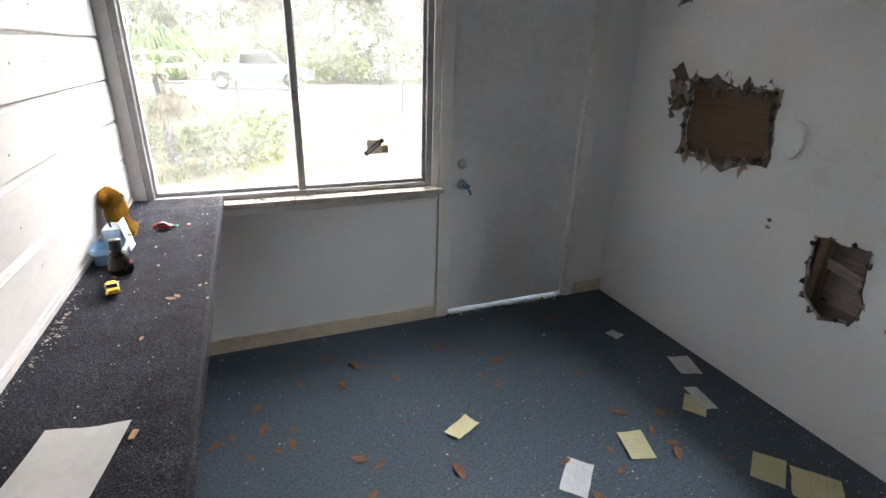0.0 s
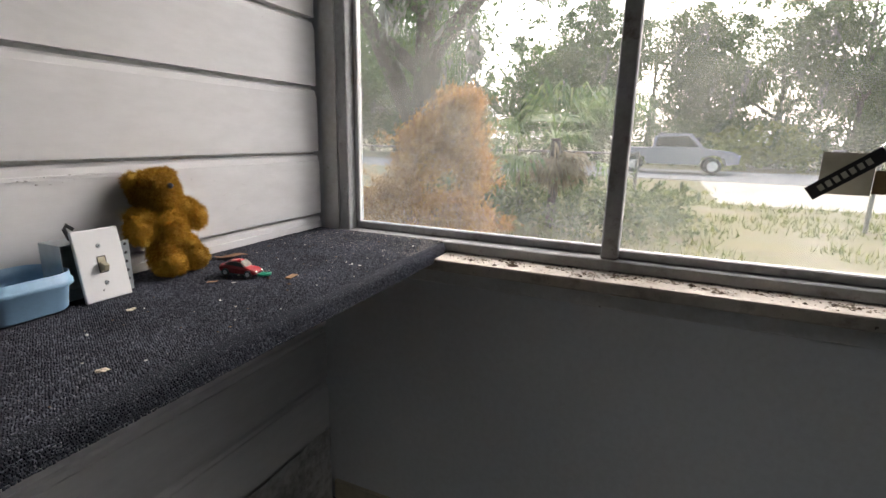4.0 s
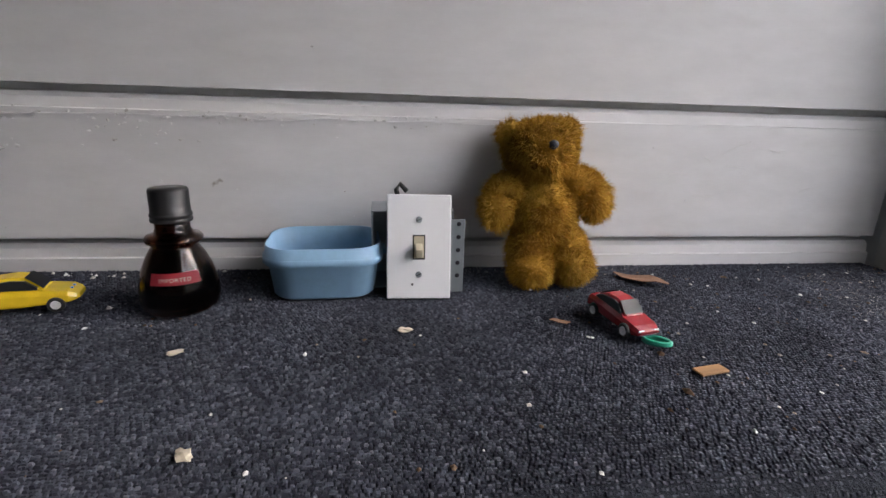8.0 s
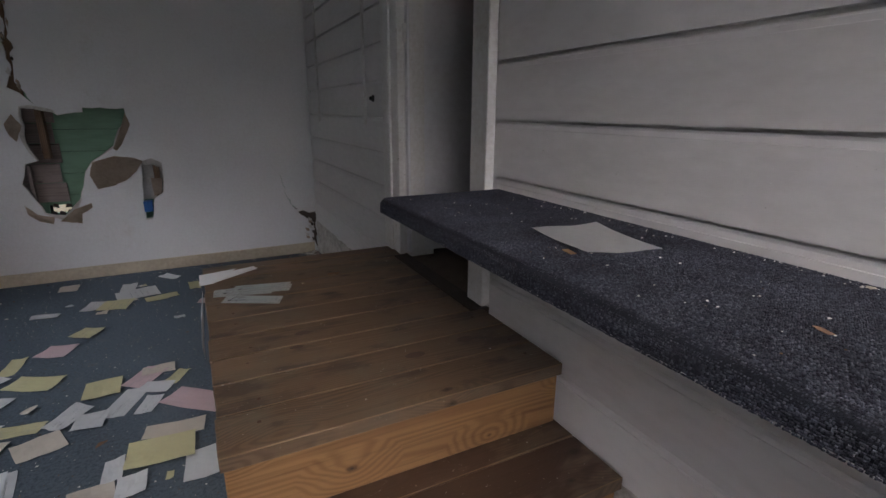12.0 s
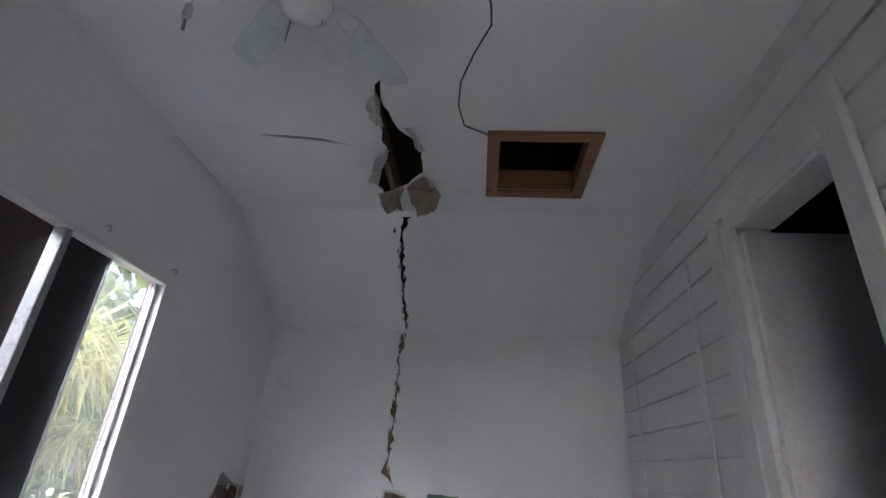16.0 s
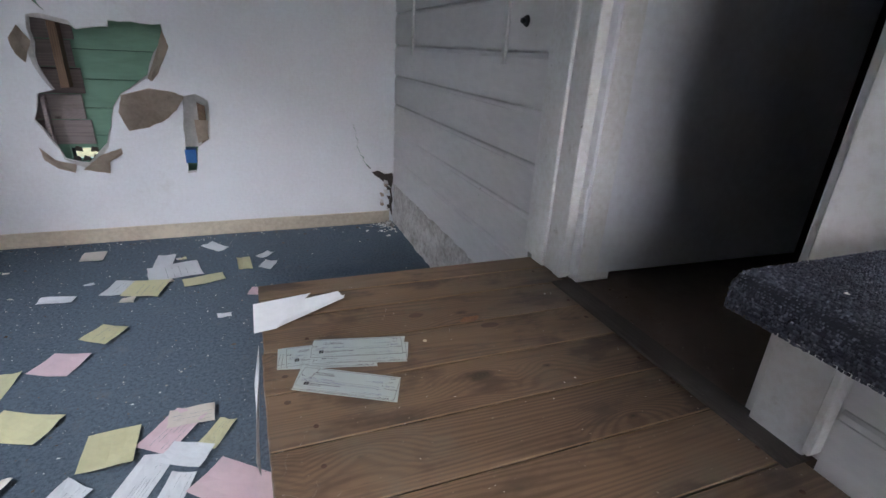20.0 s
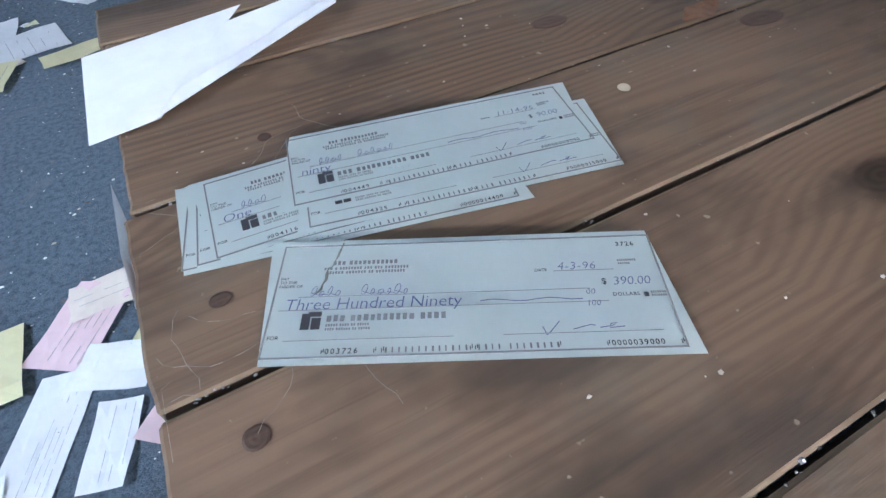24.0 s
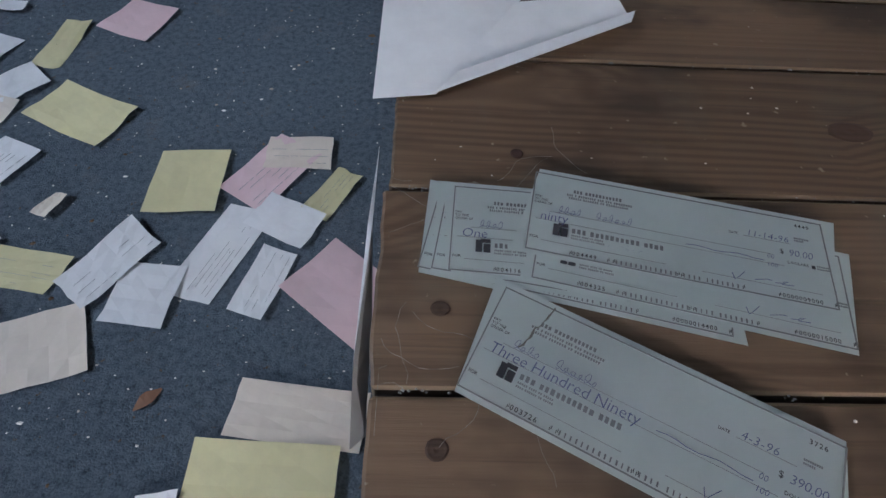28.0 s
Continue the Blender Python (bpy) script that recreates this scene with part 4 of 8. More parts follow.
# ---- toys and odds on the shelf ----
def toy_car(name, label, paint, m, length=0.078, stripe=None):
    """A small die-cast coupe: nose along +x, wheels on z = 0."""
    car = thing(name, label, "toy car", m=m)
    k = length / 0.078
    w = 0.0155
    stations = [(-0.039, 0.012, 0.019, 0.80), (-0.036, 0.008, 0.0205, 0.95), (-0.022, 0.0065, 0.0212, 1.0), (0.0, 0.006, 0.0195, 1.0), (0.018, 0.0065, 0.0185, 1.0), (0.032, 0.007, 0.0165, 0.95), (0.0375, 0.0085, 0.0138, 0.82), (0.039, 0.010, 0.0125, 0.6)]
    secs = [[(x * k, y * w * s * k, z * k) for y, z in ((-0.9, zb), (-1, zb + 0.002), (-1, zt - 0.004), (-0.82, zt - 0.0006), (-0.4, zt), (0.4, zt), (0.82, zt - 0.0006), (1, zt - 0.004), (1, zb + 0.002), (0.9, zb))] for x, zb, zt, s in stations]
    part("body", loft(secs), paint, car, smooth=False)
    cab = [(-0.030, 0.0205, 0.0208, 0.80), (-0.018, 0.020, 0.0288, 0.72), (-0.004, 0.020, 0.0302, 0.70), (0.004, 0.019, 0.0292, 0.70), (0.017, 0.018, 0.0186, 0.80)]
    secs = [[(x * k, y * w * s * k, z * k) for y, z in ((-1.08, zb - 0.001), (-0.92, zt - 0.002), (-0.72, zt), (0.72, zt), (0.92, zt - 0.002), (1.08, zb - 0.001))] for x, zb, zt, s in cab]
    part("cabin", loft(secs), paint, car)
    glassy = [(-0.0265, 0.0218, 0.0232, 0.80), (-0.018, 0.0213, 0.0268, 0.79), (-0.004, 0.0206, 0.0283, 0.775), (0.005, 0.0199, 0.0272, 0.775), (0.0125, 0.0195, 0.0212, 0.80)]
    secs = [[(x * k, y * w * s * 1.07 * k, z * k) for y, z in ((-1.0, zb), (-0.94, zt), (0.94, zt), (1.0, zb))] for x, zb, zt, s in glassy]
    part("side_windows", loft(secs), M_TINT, car)
    for (xa, za), (xb, zb) in (((0.0052, 0.0294), (0.0162, 0.0197)), ((-0.0285, 0.0222), (-0.0195, 0.0288))):
        bm = bmesh.new()
        hw = w * 0.64
        ny = 0.0006
        bm.faces.new([bm.verts.new((p * k, q * k, r * k)) for p, q, r in ((xa, -hw, za + ny), (xb, -hw * 1.1, zb + ny), (xb, hw * 1.1, zb + ny), (xa, hw, za + ny))])
        bmesh.ops.solidify(bm, geom=bm.faces[:], thickness=0.0005)
        part("windscreen" if xa > 0 else "rear_window", bm, M_TINT, car)
    for x in (-0.0235, 0.0235):
        for s in (-1, 1):
            wheel = part("wheel", lathe([(0, -0.003), (0.0068, -0.003), (0.0075, -0.002), (0.0075, 0.002), (0.0068, 0.003), (0, 0.003)], 18), M_TYRE, car, smooth=False)
            wheel.matrix_local = Matrix.Translation((x * k, s * 0.0142 * k, 0.0075)) @ Matrix.Rotation(radians(90), 4, "X")
            rim = part("rim", lathe([(0, 0.0034), (0.0022, 0.0031), (0.0040, 0.0036), (0.0044, 0.003)], 16), M_CHROME, wheel)
            if s > 0:
                rim.rotation_euler = (math.pi, 0, 0)
    for s in (-1, 1):
        part("headlight", box_bm(0.0372 * k, 0.0382 * k, s * 0.0085 - 0.003, s * 0.0085 + 0.003, 0.0118, 0.0136, 0.0003), M_CHROME, car)
        part("tail_light", box_bm(-0.0395 * k, -0.0385 * k, s * 0.0085 - 0.003, s * 0.0085 + 0.003, 0.014, 0.0165, 0.0003), M_LABEL_RED, car)
    part("bumper", box_bm(0.0383 * k, 0.0395 * k, -0.011, 0.011, 0.0088, 0.0098, 0.0003), M_TYRE, car)
    if stripe:
        for s in (-1, 1):
            part("stripe", box_bm(0.0165 * k, 0.034 * k, s * 0.004 - 0.0016, s * 0.004 + 0.0016, 0.0178, 0.0194, 0.0002), stripe, car)
            part("stripe", box_bm(-0.018 * k, 0.003 * k, s * 0.004 - 0.0016, s * 0.004 + 0.0016, 0.0293, 0.0306, 0.0002), stripe, car)
        part("spoiler", box_bm(-0.0385 * k, -0.034 * k, -0.0135, 0.0135, 0.0235, 0.0245, 0.0004), paint, car)
    return car


PILE = 0.003
toy_car("toy_car", "small yellow die-cast toy coupe with teal stripes", M_YELLOW, pose(0.120, -1.068, BENCH_Z + PILE + 0.0008, 0, 0, 106), 0.092, M_TEAL)
toy_car("toy_car", "small red die-cast toy coupe nosed onto a green clip", M_RED, pose(0.190, -0.487, BENCH_Z + PILE, 0, 2, 12), 0.078)
clip = tagged(part("plastic_ring", tube([(0.012 * math.cos(a * 0.4), 0.0075 * math.sin(a * 0.4), 0.0018 + 0.0016 * a / 14) for a in range(32)], 0.0017, 6), plastic("green_plastic", (0.03, 0.35, 0.22)), None, "", True), "small green plastic ring under the red toy car", "ring")
clip.matrix_world = pose(0.233, -0.473, BENCH_Z + PILE, 0, 0, 60)

# teddy bear
M_FUR = island_colours("golden_fur", [(0.0, (0.25, 0.125, 0.014)), (1.0, (0.74, 0.48, 0.085)), (0.5, (0.49, 0.28, 0.034))], 0.9, 0.2, 0.15)


def teddy():
    r = np.random.RandomState(11)
    # centre, radii, lean of each stuffed piece; +x faces the room
    lumps = [((0.0, 0, 0.082), (0.034, 0.039, 0.062)), ((0.002, 0, 0.078), (0.034, 0.036, 0.050)), ((-0.002, 0, 0.160), (0.038, 0.044, 0.036)), ((0.022, 0, 0.152), (0.024, 0.029, 0.024)), ((0.008, 0, 0.138), (0.026, 0.036, 0.018))]
    for q in (-1, 1):
        lumps += [((0.004, q * 0.044, 0.116), (0.021, 0.026, 0.020)), ((0.012, q * 0.062, 0.096), (0.019, 0.020, 0.026)), ((0.008, q * 0.023, 0.036), (0.029, 0.026, 0.036)), ((0.024, q * 0.025, 0.021), (0.026, 0.025, 0.021)), ((-0.006, q * 0.034, 0.180), (0.013, 0.018, 0.016))]
    verts, faces = [], []
    for c, rad in lumps:
        bm = bmesh.new()
        bmesh.ops.create_icosphere(bm, subdivisions=3, radius=1)
        b = len(verts)
        for v in bm.verts:
            wob = 1 + 0.07 * noise.noise(v.co * 2.5 + Vector(c) * 40)
            verts.append((c[0] + v.co.x * rad[0] * wob, c[1] + v.co.y * rad[1] * wob, c[2] + v.co.z * rad[2] * wob))
        faces += [[b + v.index for v in f.verts] for f in bm.faces]
        bm.free()
        n = int(8.5e6 * rad[0] * rad[1])
        for _ in range(n):
            d = r.normal(size=3)
            d /= np.linalg.norm(d)
            p = np.array(c) + d * rad
            if any((((p - np.array(c2)) / np.array(r2)) ** 2).sum() < 0.85 for c2, r2 in lumps if c2 is not c):
                continue
            nrm = d / np.array(rad)
            nrm /= np.linalg.norm(nrm)
            tuft = Vector(p * 95.0)
            swirl = np.array((noise.noise(tuft), noise.noise(tuft + Vector((7, 0, 0))), noise.noise(tuft + Vector((0, 9, 0)))))
            flow = nrm * 0.85 + np.array((0.12, 0, -0.55)) + swirl * 1.3 + r.normal(size=3) * 0.35
            flow /= np.linalg.norm(flow)
            side = np.cross(nrm, r.normal(size=3))
            side /= np.linalg.norm(side) + 1e-9
            ln, wd = r.uniform(0.004, 0.0115), r.uniform(0.00018, 0.00042)
            k = len(verts)
            mid = p + (nrm * 0.6 + flow * 0.4) * ln * 0.5
            verts += [tuple(p - side * wd), tuple(p + side * wd), tuple(mid + side * wd * 0.8), tuple(mid - side * wd * 0.8), tuple(mid + flow * ln * 0.55)]
            faces += [(k, k + 1, k + 2, k + 3), (k + 3, k + 2, k + 4)]
    # nose
    bm = bmesh.new()
    bmesh.ops.create_icosphere(bm, subdivisions=2, radius=1)
    b = len(verts)
    nose_from = len(faces)
    for v in bm.verts:
        verts.append((0.047 + v.co.x * 0.005, v.co.y * 0.0062, 0.164 + v.co.z * 0.0055))
    faces += [[b + v.index for v in f.verts] for f in bm.faces]
    bm.free()
    me = soup(verts, faces, "teddy_bear", [M_FUR, plastic("dark_nose_thread", (0.02, 0.022, 0.03), 0.6)])
    for f in me.polygons[nose_from:]:
        f.material_index = 1
    ob = new("teddy_bear", me)
    ob.matrix_world = Matrix.Translation((0.052, -0.518, BENCH_Z + PILE - 0.001)) @ pose(0, 0, 0, 5, -7, 0) @ Matrix.Diagonal((0.98, 0.98, 1.0, 1))
    tagged(ob, "golden brown plush teddy bear sitting against the siding", "toy bear")


teddy()

# switch plate on its box
plate = thing("switch_plate", "white light switch cover plate leaning on a metal box", "switch plate", m=Matrix.Translation((0.112, -0.683, BENCH_Z + PILE)) @ pose(0, 0, 0, 0, -10, -2))
part("cover", box_bm(-0.005, 0.001, -0.035, 0.035, 0.0, 0.114, 0.002, 3), M_PLATE, plate)
part("toggle_slot", box_bm(0.0002, 0.0013, -0.0068, 0.0068, 0.0435, 0.0705, 0.0002), M_INK, plate)
part("toggle_frame", box_bm(0.0, 0.0016, -0.0055, 0.0055, 0.045, 0.069, 0.0004), M_IVORY, plate)
tg = part("toggle", box_bm(0.0, 0.013, -0.0038, 0.0038, -0.005, 0.005, 0.001, 2), M_IVORY, plate, "ivory switch toggle")
tg.matrix_local = Matrix.Translation((0.0, 0, 0.057)) @ Matrix.Rotation(radians(28), 4, "Y")
for z in (0.087, 0.027):
    sc = part("screw", lathe([(0, 0.0012), (0.003, 0.0009), (0.0036, 0.0)], 16), M_STEEL, plate)
    sc.matrix_local = Matrix.Translation((0.001, 0, z)) @ Matrix.Rotation(radians(90), 4, "Y")
    part("slot", box_bm(0.0, 0.0004, -0.0028, 0.0028, -0.0004, 0.0004), M_INK, plate).matrix_local = Matrix.Translation((0.0021, 0, z)) @ Matrix.Rotation(radians(25), 4, "X")
part("nail_hole", lathe([(0, 0.0002), (0.0012, 0.0002), (0.0013, 0)], 10), M_INK, plate).matrix_local = Matrix.Translation((0.0011, 0.008 - 0.015, 0.016)) @ Matrix.Rotation(radians(90), 4, "Y")
ebox = thing("electrical_box", "open galvanized steel electrical box behind the switch plate", "electrical box", m=pose(0.062, -0.662, BENCH_Z + PILE, 0, 0, 0))
for x0, x1, y0, y1, z0, z1 in ((-0.025, -0.0235, -0.072, 0.018, 0.006, 0.094), (-0.0235, 0.03, 0.0165, 0.018, 0.006, 0.094), (-0.0235, 0.03, -0.072, -0.0705, 0.006, 0.094), (-0.0235, 0.03, -0.0705, 0.0165, 0.006, 0.0075), (-0.0235, 0.03, -0.0705, 0.0165, 0.0925, 0.094)):
    part("box_wall", box_bm(x0, x1, y0, y1, z0, z1, 0.0004), M_STEEL, ebox)
part("ear", box_bm(0.0302, 0.0314, -0.010, 0.031, 0.0, 0.085, 0.0005), M_STEEL, ebox)
for z in (0.02, 0.035, 0.05, 0.065, 0.08):
    part("knockout", lathe([(0, 0.0008), (0.0022, 0.0006), (0.0026, 0)], 10), M_INK, ebox).matrix_local = Matrix.Translation((0.0315, 0.024, z)) @ Matrix.Rotation(radians(90), 4, "Y")
part("cable", tube([(0.0, -0.040, 0.094), (-0.004, -0.044, 0.112), (-0.006, -0.040, 0.118), (-0.002, -0.032, 0.110)], 0.003, 8), M_TYRE, ebox)

# blue tub
tub = thing("plastic_tub", "empty pale blue plastic food tub", "tub", m=pose(0.064, -0.787, BENCH_Z + PILE, 0, 0, 3))
outer = [(0.088, 0.104, 0.0, 0.026), (0.094, 0.110, 0.003, 0.028), (0.100, 0.118, 0.036, 0.030), (0.1075, 0.1265, 0.038, 0.032), (0.1085, 0.1275, 0.047, 0.032), (0.105, 0.124, 0.048, 0.031), (0.104, 0.123, 0.058, 0.031), (0.101, 0.120, 0.058, 0.030), (0.097, 0.115, 0.036, 0.028), (0.090, 0.106, 0.004, 0.026)]
part("bowl", loft([rounded_rect(w_, d_, r_, z_) for w_, d_, z_, r_ in outer]), M_BLUE_TUB, tub, smooth=True)
part("lip", loft([rounded_rect(0.110 + a, 0.129 + a, 0.033, z_) for a, z_ in ((-0.0035, 0.0385), (0, 0.0395), (0, 0.0465), (-0.0035, 0.0475), (-0.0035, 0.0385))], False), M_BLUE_TUB, tub, smooth=True)
part("lid_tab", box_bm(-0.014, 0.014, 0.062, 0.069, 0.040, 0.046, 0.002, 2), M_BLUE_TUB, tub)

# brown bottle
bottle = thing("syrup_bottle", "brown round glass bottle with a black cap", "bottle", m=pose(0.118, -0.9255, BENCH_Z + PILE))
part("glass_body", lathe([(0, 0.002), (0.030, 0.0), (0.0355, 0.004), (0.0372, 0.014), (0.0365, 0.026), (0.0325, 0.042), (0.0265, 0.056), (0.0215, 0.0645), (0.0205, 0.067), (0.0255, 0.0695), (0.0265, 0.0725), (0.0245, 0.0755), (0.0175, 0.0775), (0.0158, 0.083), (0.0158, 0.094), (0.0135, 0.094), (0.0135, 0.082), (0.019, 0.065), (0.029, 0.044), (0.0335, 0.026), (0.0342, 0.012), (0.028, 0.005), (0, 0.005)], 40), M_BROWN_GLASS, bottle, smooth=True)
part("syrup", lathe([(0, 0.0052), (0.027, 0.0052), (0.0335, 0.012), (0.0328, 0.026), (0.0283, 0.044), (0.020, 0.060), (0, 0.0605)], 32), plastic("dark_syrup", (0.022, 0.008, 0.005), 0.2), bottle, smooth=True)
cap_profile = [(0.0162, 0.0895), (0.0188, 0.0895), (0.0192, 0.091), (0.0188, 0.0925), (0.0176, 0.0935), (0.0188, 0.0945), (0.0192, 0.096), (0.0186, 0.0975), (0.0178, 0.0985), (0.0178, 0.119), (0.0168, 0.1215), (0, 0.122)]
part("cap", lathe(cap_profile, 32), M_CAP, bottle, "black ribbed screw cap", True)
emboss = part("embossed_ring", tube([(0.0362 + 0.0, 0.0105 * math.cos(q * 0.4), 0.0185 + 0.0105 * math.sin(q * 0.4)) for q in range(17)], 0.0009, 6), M_BROWN_GLASS, bottle, "round embossed seal in the glass")
emboss.matrix_local = Matrix.Rotation(radians(17), 4, "Z")
bm = bmesh.new()
n = 14
lo, hi = [], []
for k in range(n):
    a = radians(-21 + 74 * k / (n - 1))
    lo.append(bm.verts.new((0.0362 * math.cos(a), 0.0362 * math.sin(a), 0.0345)))
    hi.append(bm.verts.new((0.0326 * math.cos(a), 0.0326 * math.sin(a), 0.0455)))
for k in range(n - 1):
    bm.faces.new((lo[k], lo[k + 1], hi[k + 1], hi[k]))
bmesh.ops.solidify(bm, geom=bm.faces[:], thickness=0.0004)
part("label", bm, M_LABEL_RED, bottle, "faded red paper label")
cu = bpy.data.curves.new("lettering", "FONT")
cu.body, cu.size, cu.space_character, cu.align_x = "IMPORTED", 0.0052, 1.15, "CENTER"
tmp = bpy.data.objects.new("lettering", cu)
scene.collection.objects.link(tmp)
me = bpy.data.meshes.new_from_object(tmp.evaluated_get(bpy.context.evaluated_depsgraph_get()))
bpy.data.objects.remove(tmp)
for v in me.vertices:
    a = radians(16) + v.co.x / 0.035
    q = 0.0368 - 0.0036 * (v.co.y + 0.0018) / 0.011
    v.co = (q * math.cos(a), q * math.sin(a), 0.0378 + v.co.y * 0.95)
me.materials.clear()
me.materials.append(plastic("pale_label_print", (0.72, 0.62, 0.58), 0.6))
new("label_text", me).parent = bottle


# ---- sheets of paper ----
def paper_sheet(w, h, curl=0.004, seed=0, cut=0.0, nx=5, ny=4):
    """A thin, slightly buckled sheet; cut trims its corners raggedly."""
    r = random.Random(seed)
    bm = bmesh.new()
    ph = [r.uniform(0, 6.28) for _ in range(4)]
    tw = [r.uniform(0.6, 1.4) for _ in range(2)]
    sk = r.uniform(-0.08, 0.08)
    rows = []
    for j in range(ny + 1):
        row = []
        for i in range(nx + 1):
            u, v = i / nx - 0.5, j / ny - 0.5
            z = 0.0012 + curl * (0.5 + 0.5 * math.sin(ph[0] + 3 * tw[0] * u + 2 * v)) * (abs(u) + abs(v)) + curl * 0.3 * math.sin(ph[1] + 7 * u * tw[1] + 5 * v)
            e = cut * r.uniform(0, 1) if (i in (0, nx) or j in (0, ny)) else 0
            row.append(bm.verts.new(((u * (1 - e) + sk * v) * w, v * (1 - e) * h, max(0.0006, z))))
        rows.append(row)
    for j in range(ny):
        for i in range(nx):
            bm.faces.new((rows[j][i], rows[j][i + 1], rows[j + 1][i + 1], rows[j + 1][i]))
    g = bmesh.ops.solidify(bm, geom=bm.faces[:], thickness=0.0003)
    return bm


def printed_lines(ob, w, h, seed, ink):
    """Unreadable printed lines: plain bars on the sheet."""
    r = random.Random(seed)
    rows = r.randint(3, 6)
    bm = bmesh.new()
    for k in range(rows):
        y = h * (0.34 - 0.62 * k / rows)
        x0 = -w * 0.42
        while x0 < w * 0.34:
            ln = r.uniform(0.06, 0.26) * w
            if r.random() < 0.7:
                add_box(bm, x0, min(x0 + ln, w * 0.42), y, y + h * 0.007, 0.004, 0.0045)
            x0 += ln + 0.03 * w
    tagged(part("printed_text", bm, ink, ob), "", "", "", "stuff")


M_PALEPRINT = plastic("faded_form_print", (0.34, 0.35, 0.36), 0.8)
LABELS = {"white": "loose white paper form lying on the carpet", "yellow": "loose yellow carbon copy lying on the carpet", "pink": "loose pink carbon copy lying on the carpet",
          "tan": "loose cream paper lying on the carpet", "gold": "loose golden yellow slip lying on the carpet"}
SHEETS_TAN = [(2.17, -3.27, 79, 0.12, 0.12), (2.09, -3.12, 101, 0.13, 0.12), (1.59, -3.41, 66, 0.06, 0.03), (1.67, -3.18, 69, 0.09, 0.13), (1.5, -3.13, 18, 0.15, 0.13), (1.14, -3.56, 1, 0.14, 0.09),
    (1.06, -3.03, 82, 0.09, 0.21), (1.29, -2.76, 98, 0.1, 0.13), (2.51, -4.72, 89, 0.19, 0.15), (2.21, -4.79, 58, 0.08, 0.25), (2.63, -4.28, 100, 0.25, 0.19), (2.81, -4.78, 106, 0.14, 0.1),
    (2.37, -4.04, 100, 0.07, 0.19), (2.36, -3.81, 107, 0.12, 0.08), (2.7, -3.68, 91, 0.16, 0.15), (1.93, -3.66, 73, 0.14, 0.3), (1.74, -5.03, 90, 0.12, 0.11), (1.48, -4.46, 88, 0.06, 0.06),
    (0.84, -3.98, 71, 0.11, 0.09)]
SHEETS_WHITE_A = [(2.84, -3.2, 43, 0.1, 0.06), (2.5, -3.19, -27, 0.13, 0.15), (2.36, -3.25, 28, 0.08, 0.24), (2.26, -3.09, 52, 0.18, 0.13), (2.23, -2.95, 96, 0.12, 0.15), (2.12, -2.89, 68, 0.13, 0.14),
    (2.33, -2.86, 53, 0.04, 0.11), (1.99, -2.98, 99, 0.16, 0.11), (2.0, -2.83, 61, 0.1, 0.05), (2.0, -2.75, 49, 0.03, 0.06), (1.79, -2.41, 94, 0.08, 0.07), (2.59, -2.73, 25, 0.1, 0.2),
    (2.47, -2.61, 47, 0.09, 0.08), (1.9, -3.24, 2, 0.15, 0.17), (1.83, -3.06, 88, 0.14, 0.22), (1.76, -2.96, 62, 0.13, 0.09), (1.73, -2.88, 84, 0.08, 0.08), (1.61, -2.91, 97, 0.2, 0.13),
    (1.59, -2.9, 98, 0.2, 0.15)]
SHEETS_WHITE_B = [(1.5, -2.54, 102, 0.14, 0.2), (1.75, -3.49, 61, 0.17, 0.1), (1.71, -3.31, 57, 0.11, 0.08), (1.44, -3.29, 57, 0.17, 0.09), (1.36, -3.23, 84, 0.12, 0.11), (1.25, -3.32, 68, 0.21, 0.09),
    (1.14, -3.39, 64, 0.09, 0.13), (1.16, -3.26, 73, 0.14, 0.07), (1.24, -2.86, 90, 0.12, 0.06), (1.18, -2.76, 2, 0.09, 0.11), (0.96, -2.78, 87, 0.17, 0.13), (1.33, -2.67, 52, 0.05, 0.14),
    (1.28, -2.64, 24, 0.14, 0.08), (2.28, -4.65, 67, 0.13, 0.1), (1.77, -4.53, 83, 0.06, 0.14), (2.23, -3.91, 103, 0.25, 0.16), (1.97, -3.85, 71, 0.16, 0.19), (2.21, -3.72, 103, 0.09, 0.07),
    (2.49, -3.7, 96, 0.19, 0.21)]
SHEETS_WHITE_C = [(1.94, -4.02, 84, 0.04, 0.08), (1.81, -3.73, 50, 0.14, 0.1), (1.32, -4.75, 103, 0.19, 0.25), (1.38, -4.88, 88, 0.16, 0.09), (1.53, -4.6, 75, 0.16, 0.12), (1.14, -5.05, 40, 0.08, 0.15),
    (0.86, -4.71, 65, 0.1, 0.07), (0.87, -4.86, 44, 0.09, 0.05), (1.71, -1.47, -135, 0.2, 0.12), (2.64, -1.26, 169, 0.08, 0.18), (2.8, -1.0, 162, 0.13, 0.17), (2.62, -0.6, 107, 0.09, 0.08)]
SHEETS_PINK = [(2.6, -3.28, 88, 0.23, 0.24), (1.82, -2.74, 62, 0.14, 0.1), (1.85, -2.48, 61, 0.14, 0.2), (1.79, -2.31, 99, 0.13, 0.12), (2.72, -2.84, 87, 0.19, 0.15), (2.18, -3.45, 130, 0.17, 0.16),
    (1.19, -3.51, 56, 0.18, 0.11), (0.98, -3.22, -38, 0.27, 0.14), (2.05, -3.91, 92, 0.16, 0.13), (1.61, -3.99, 70, 0.14, 0.14), (0.88, -4.39, 76, 0.09, 0.16)]
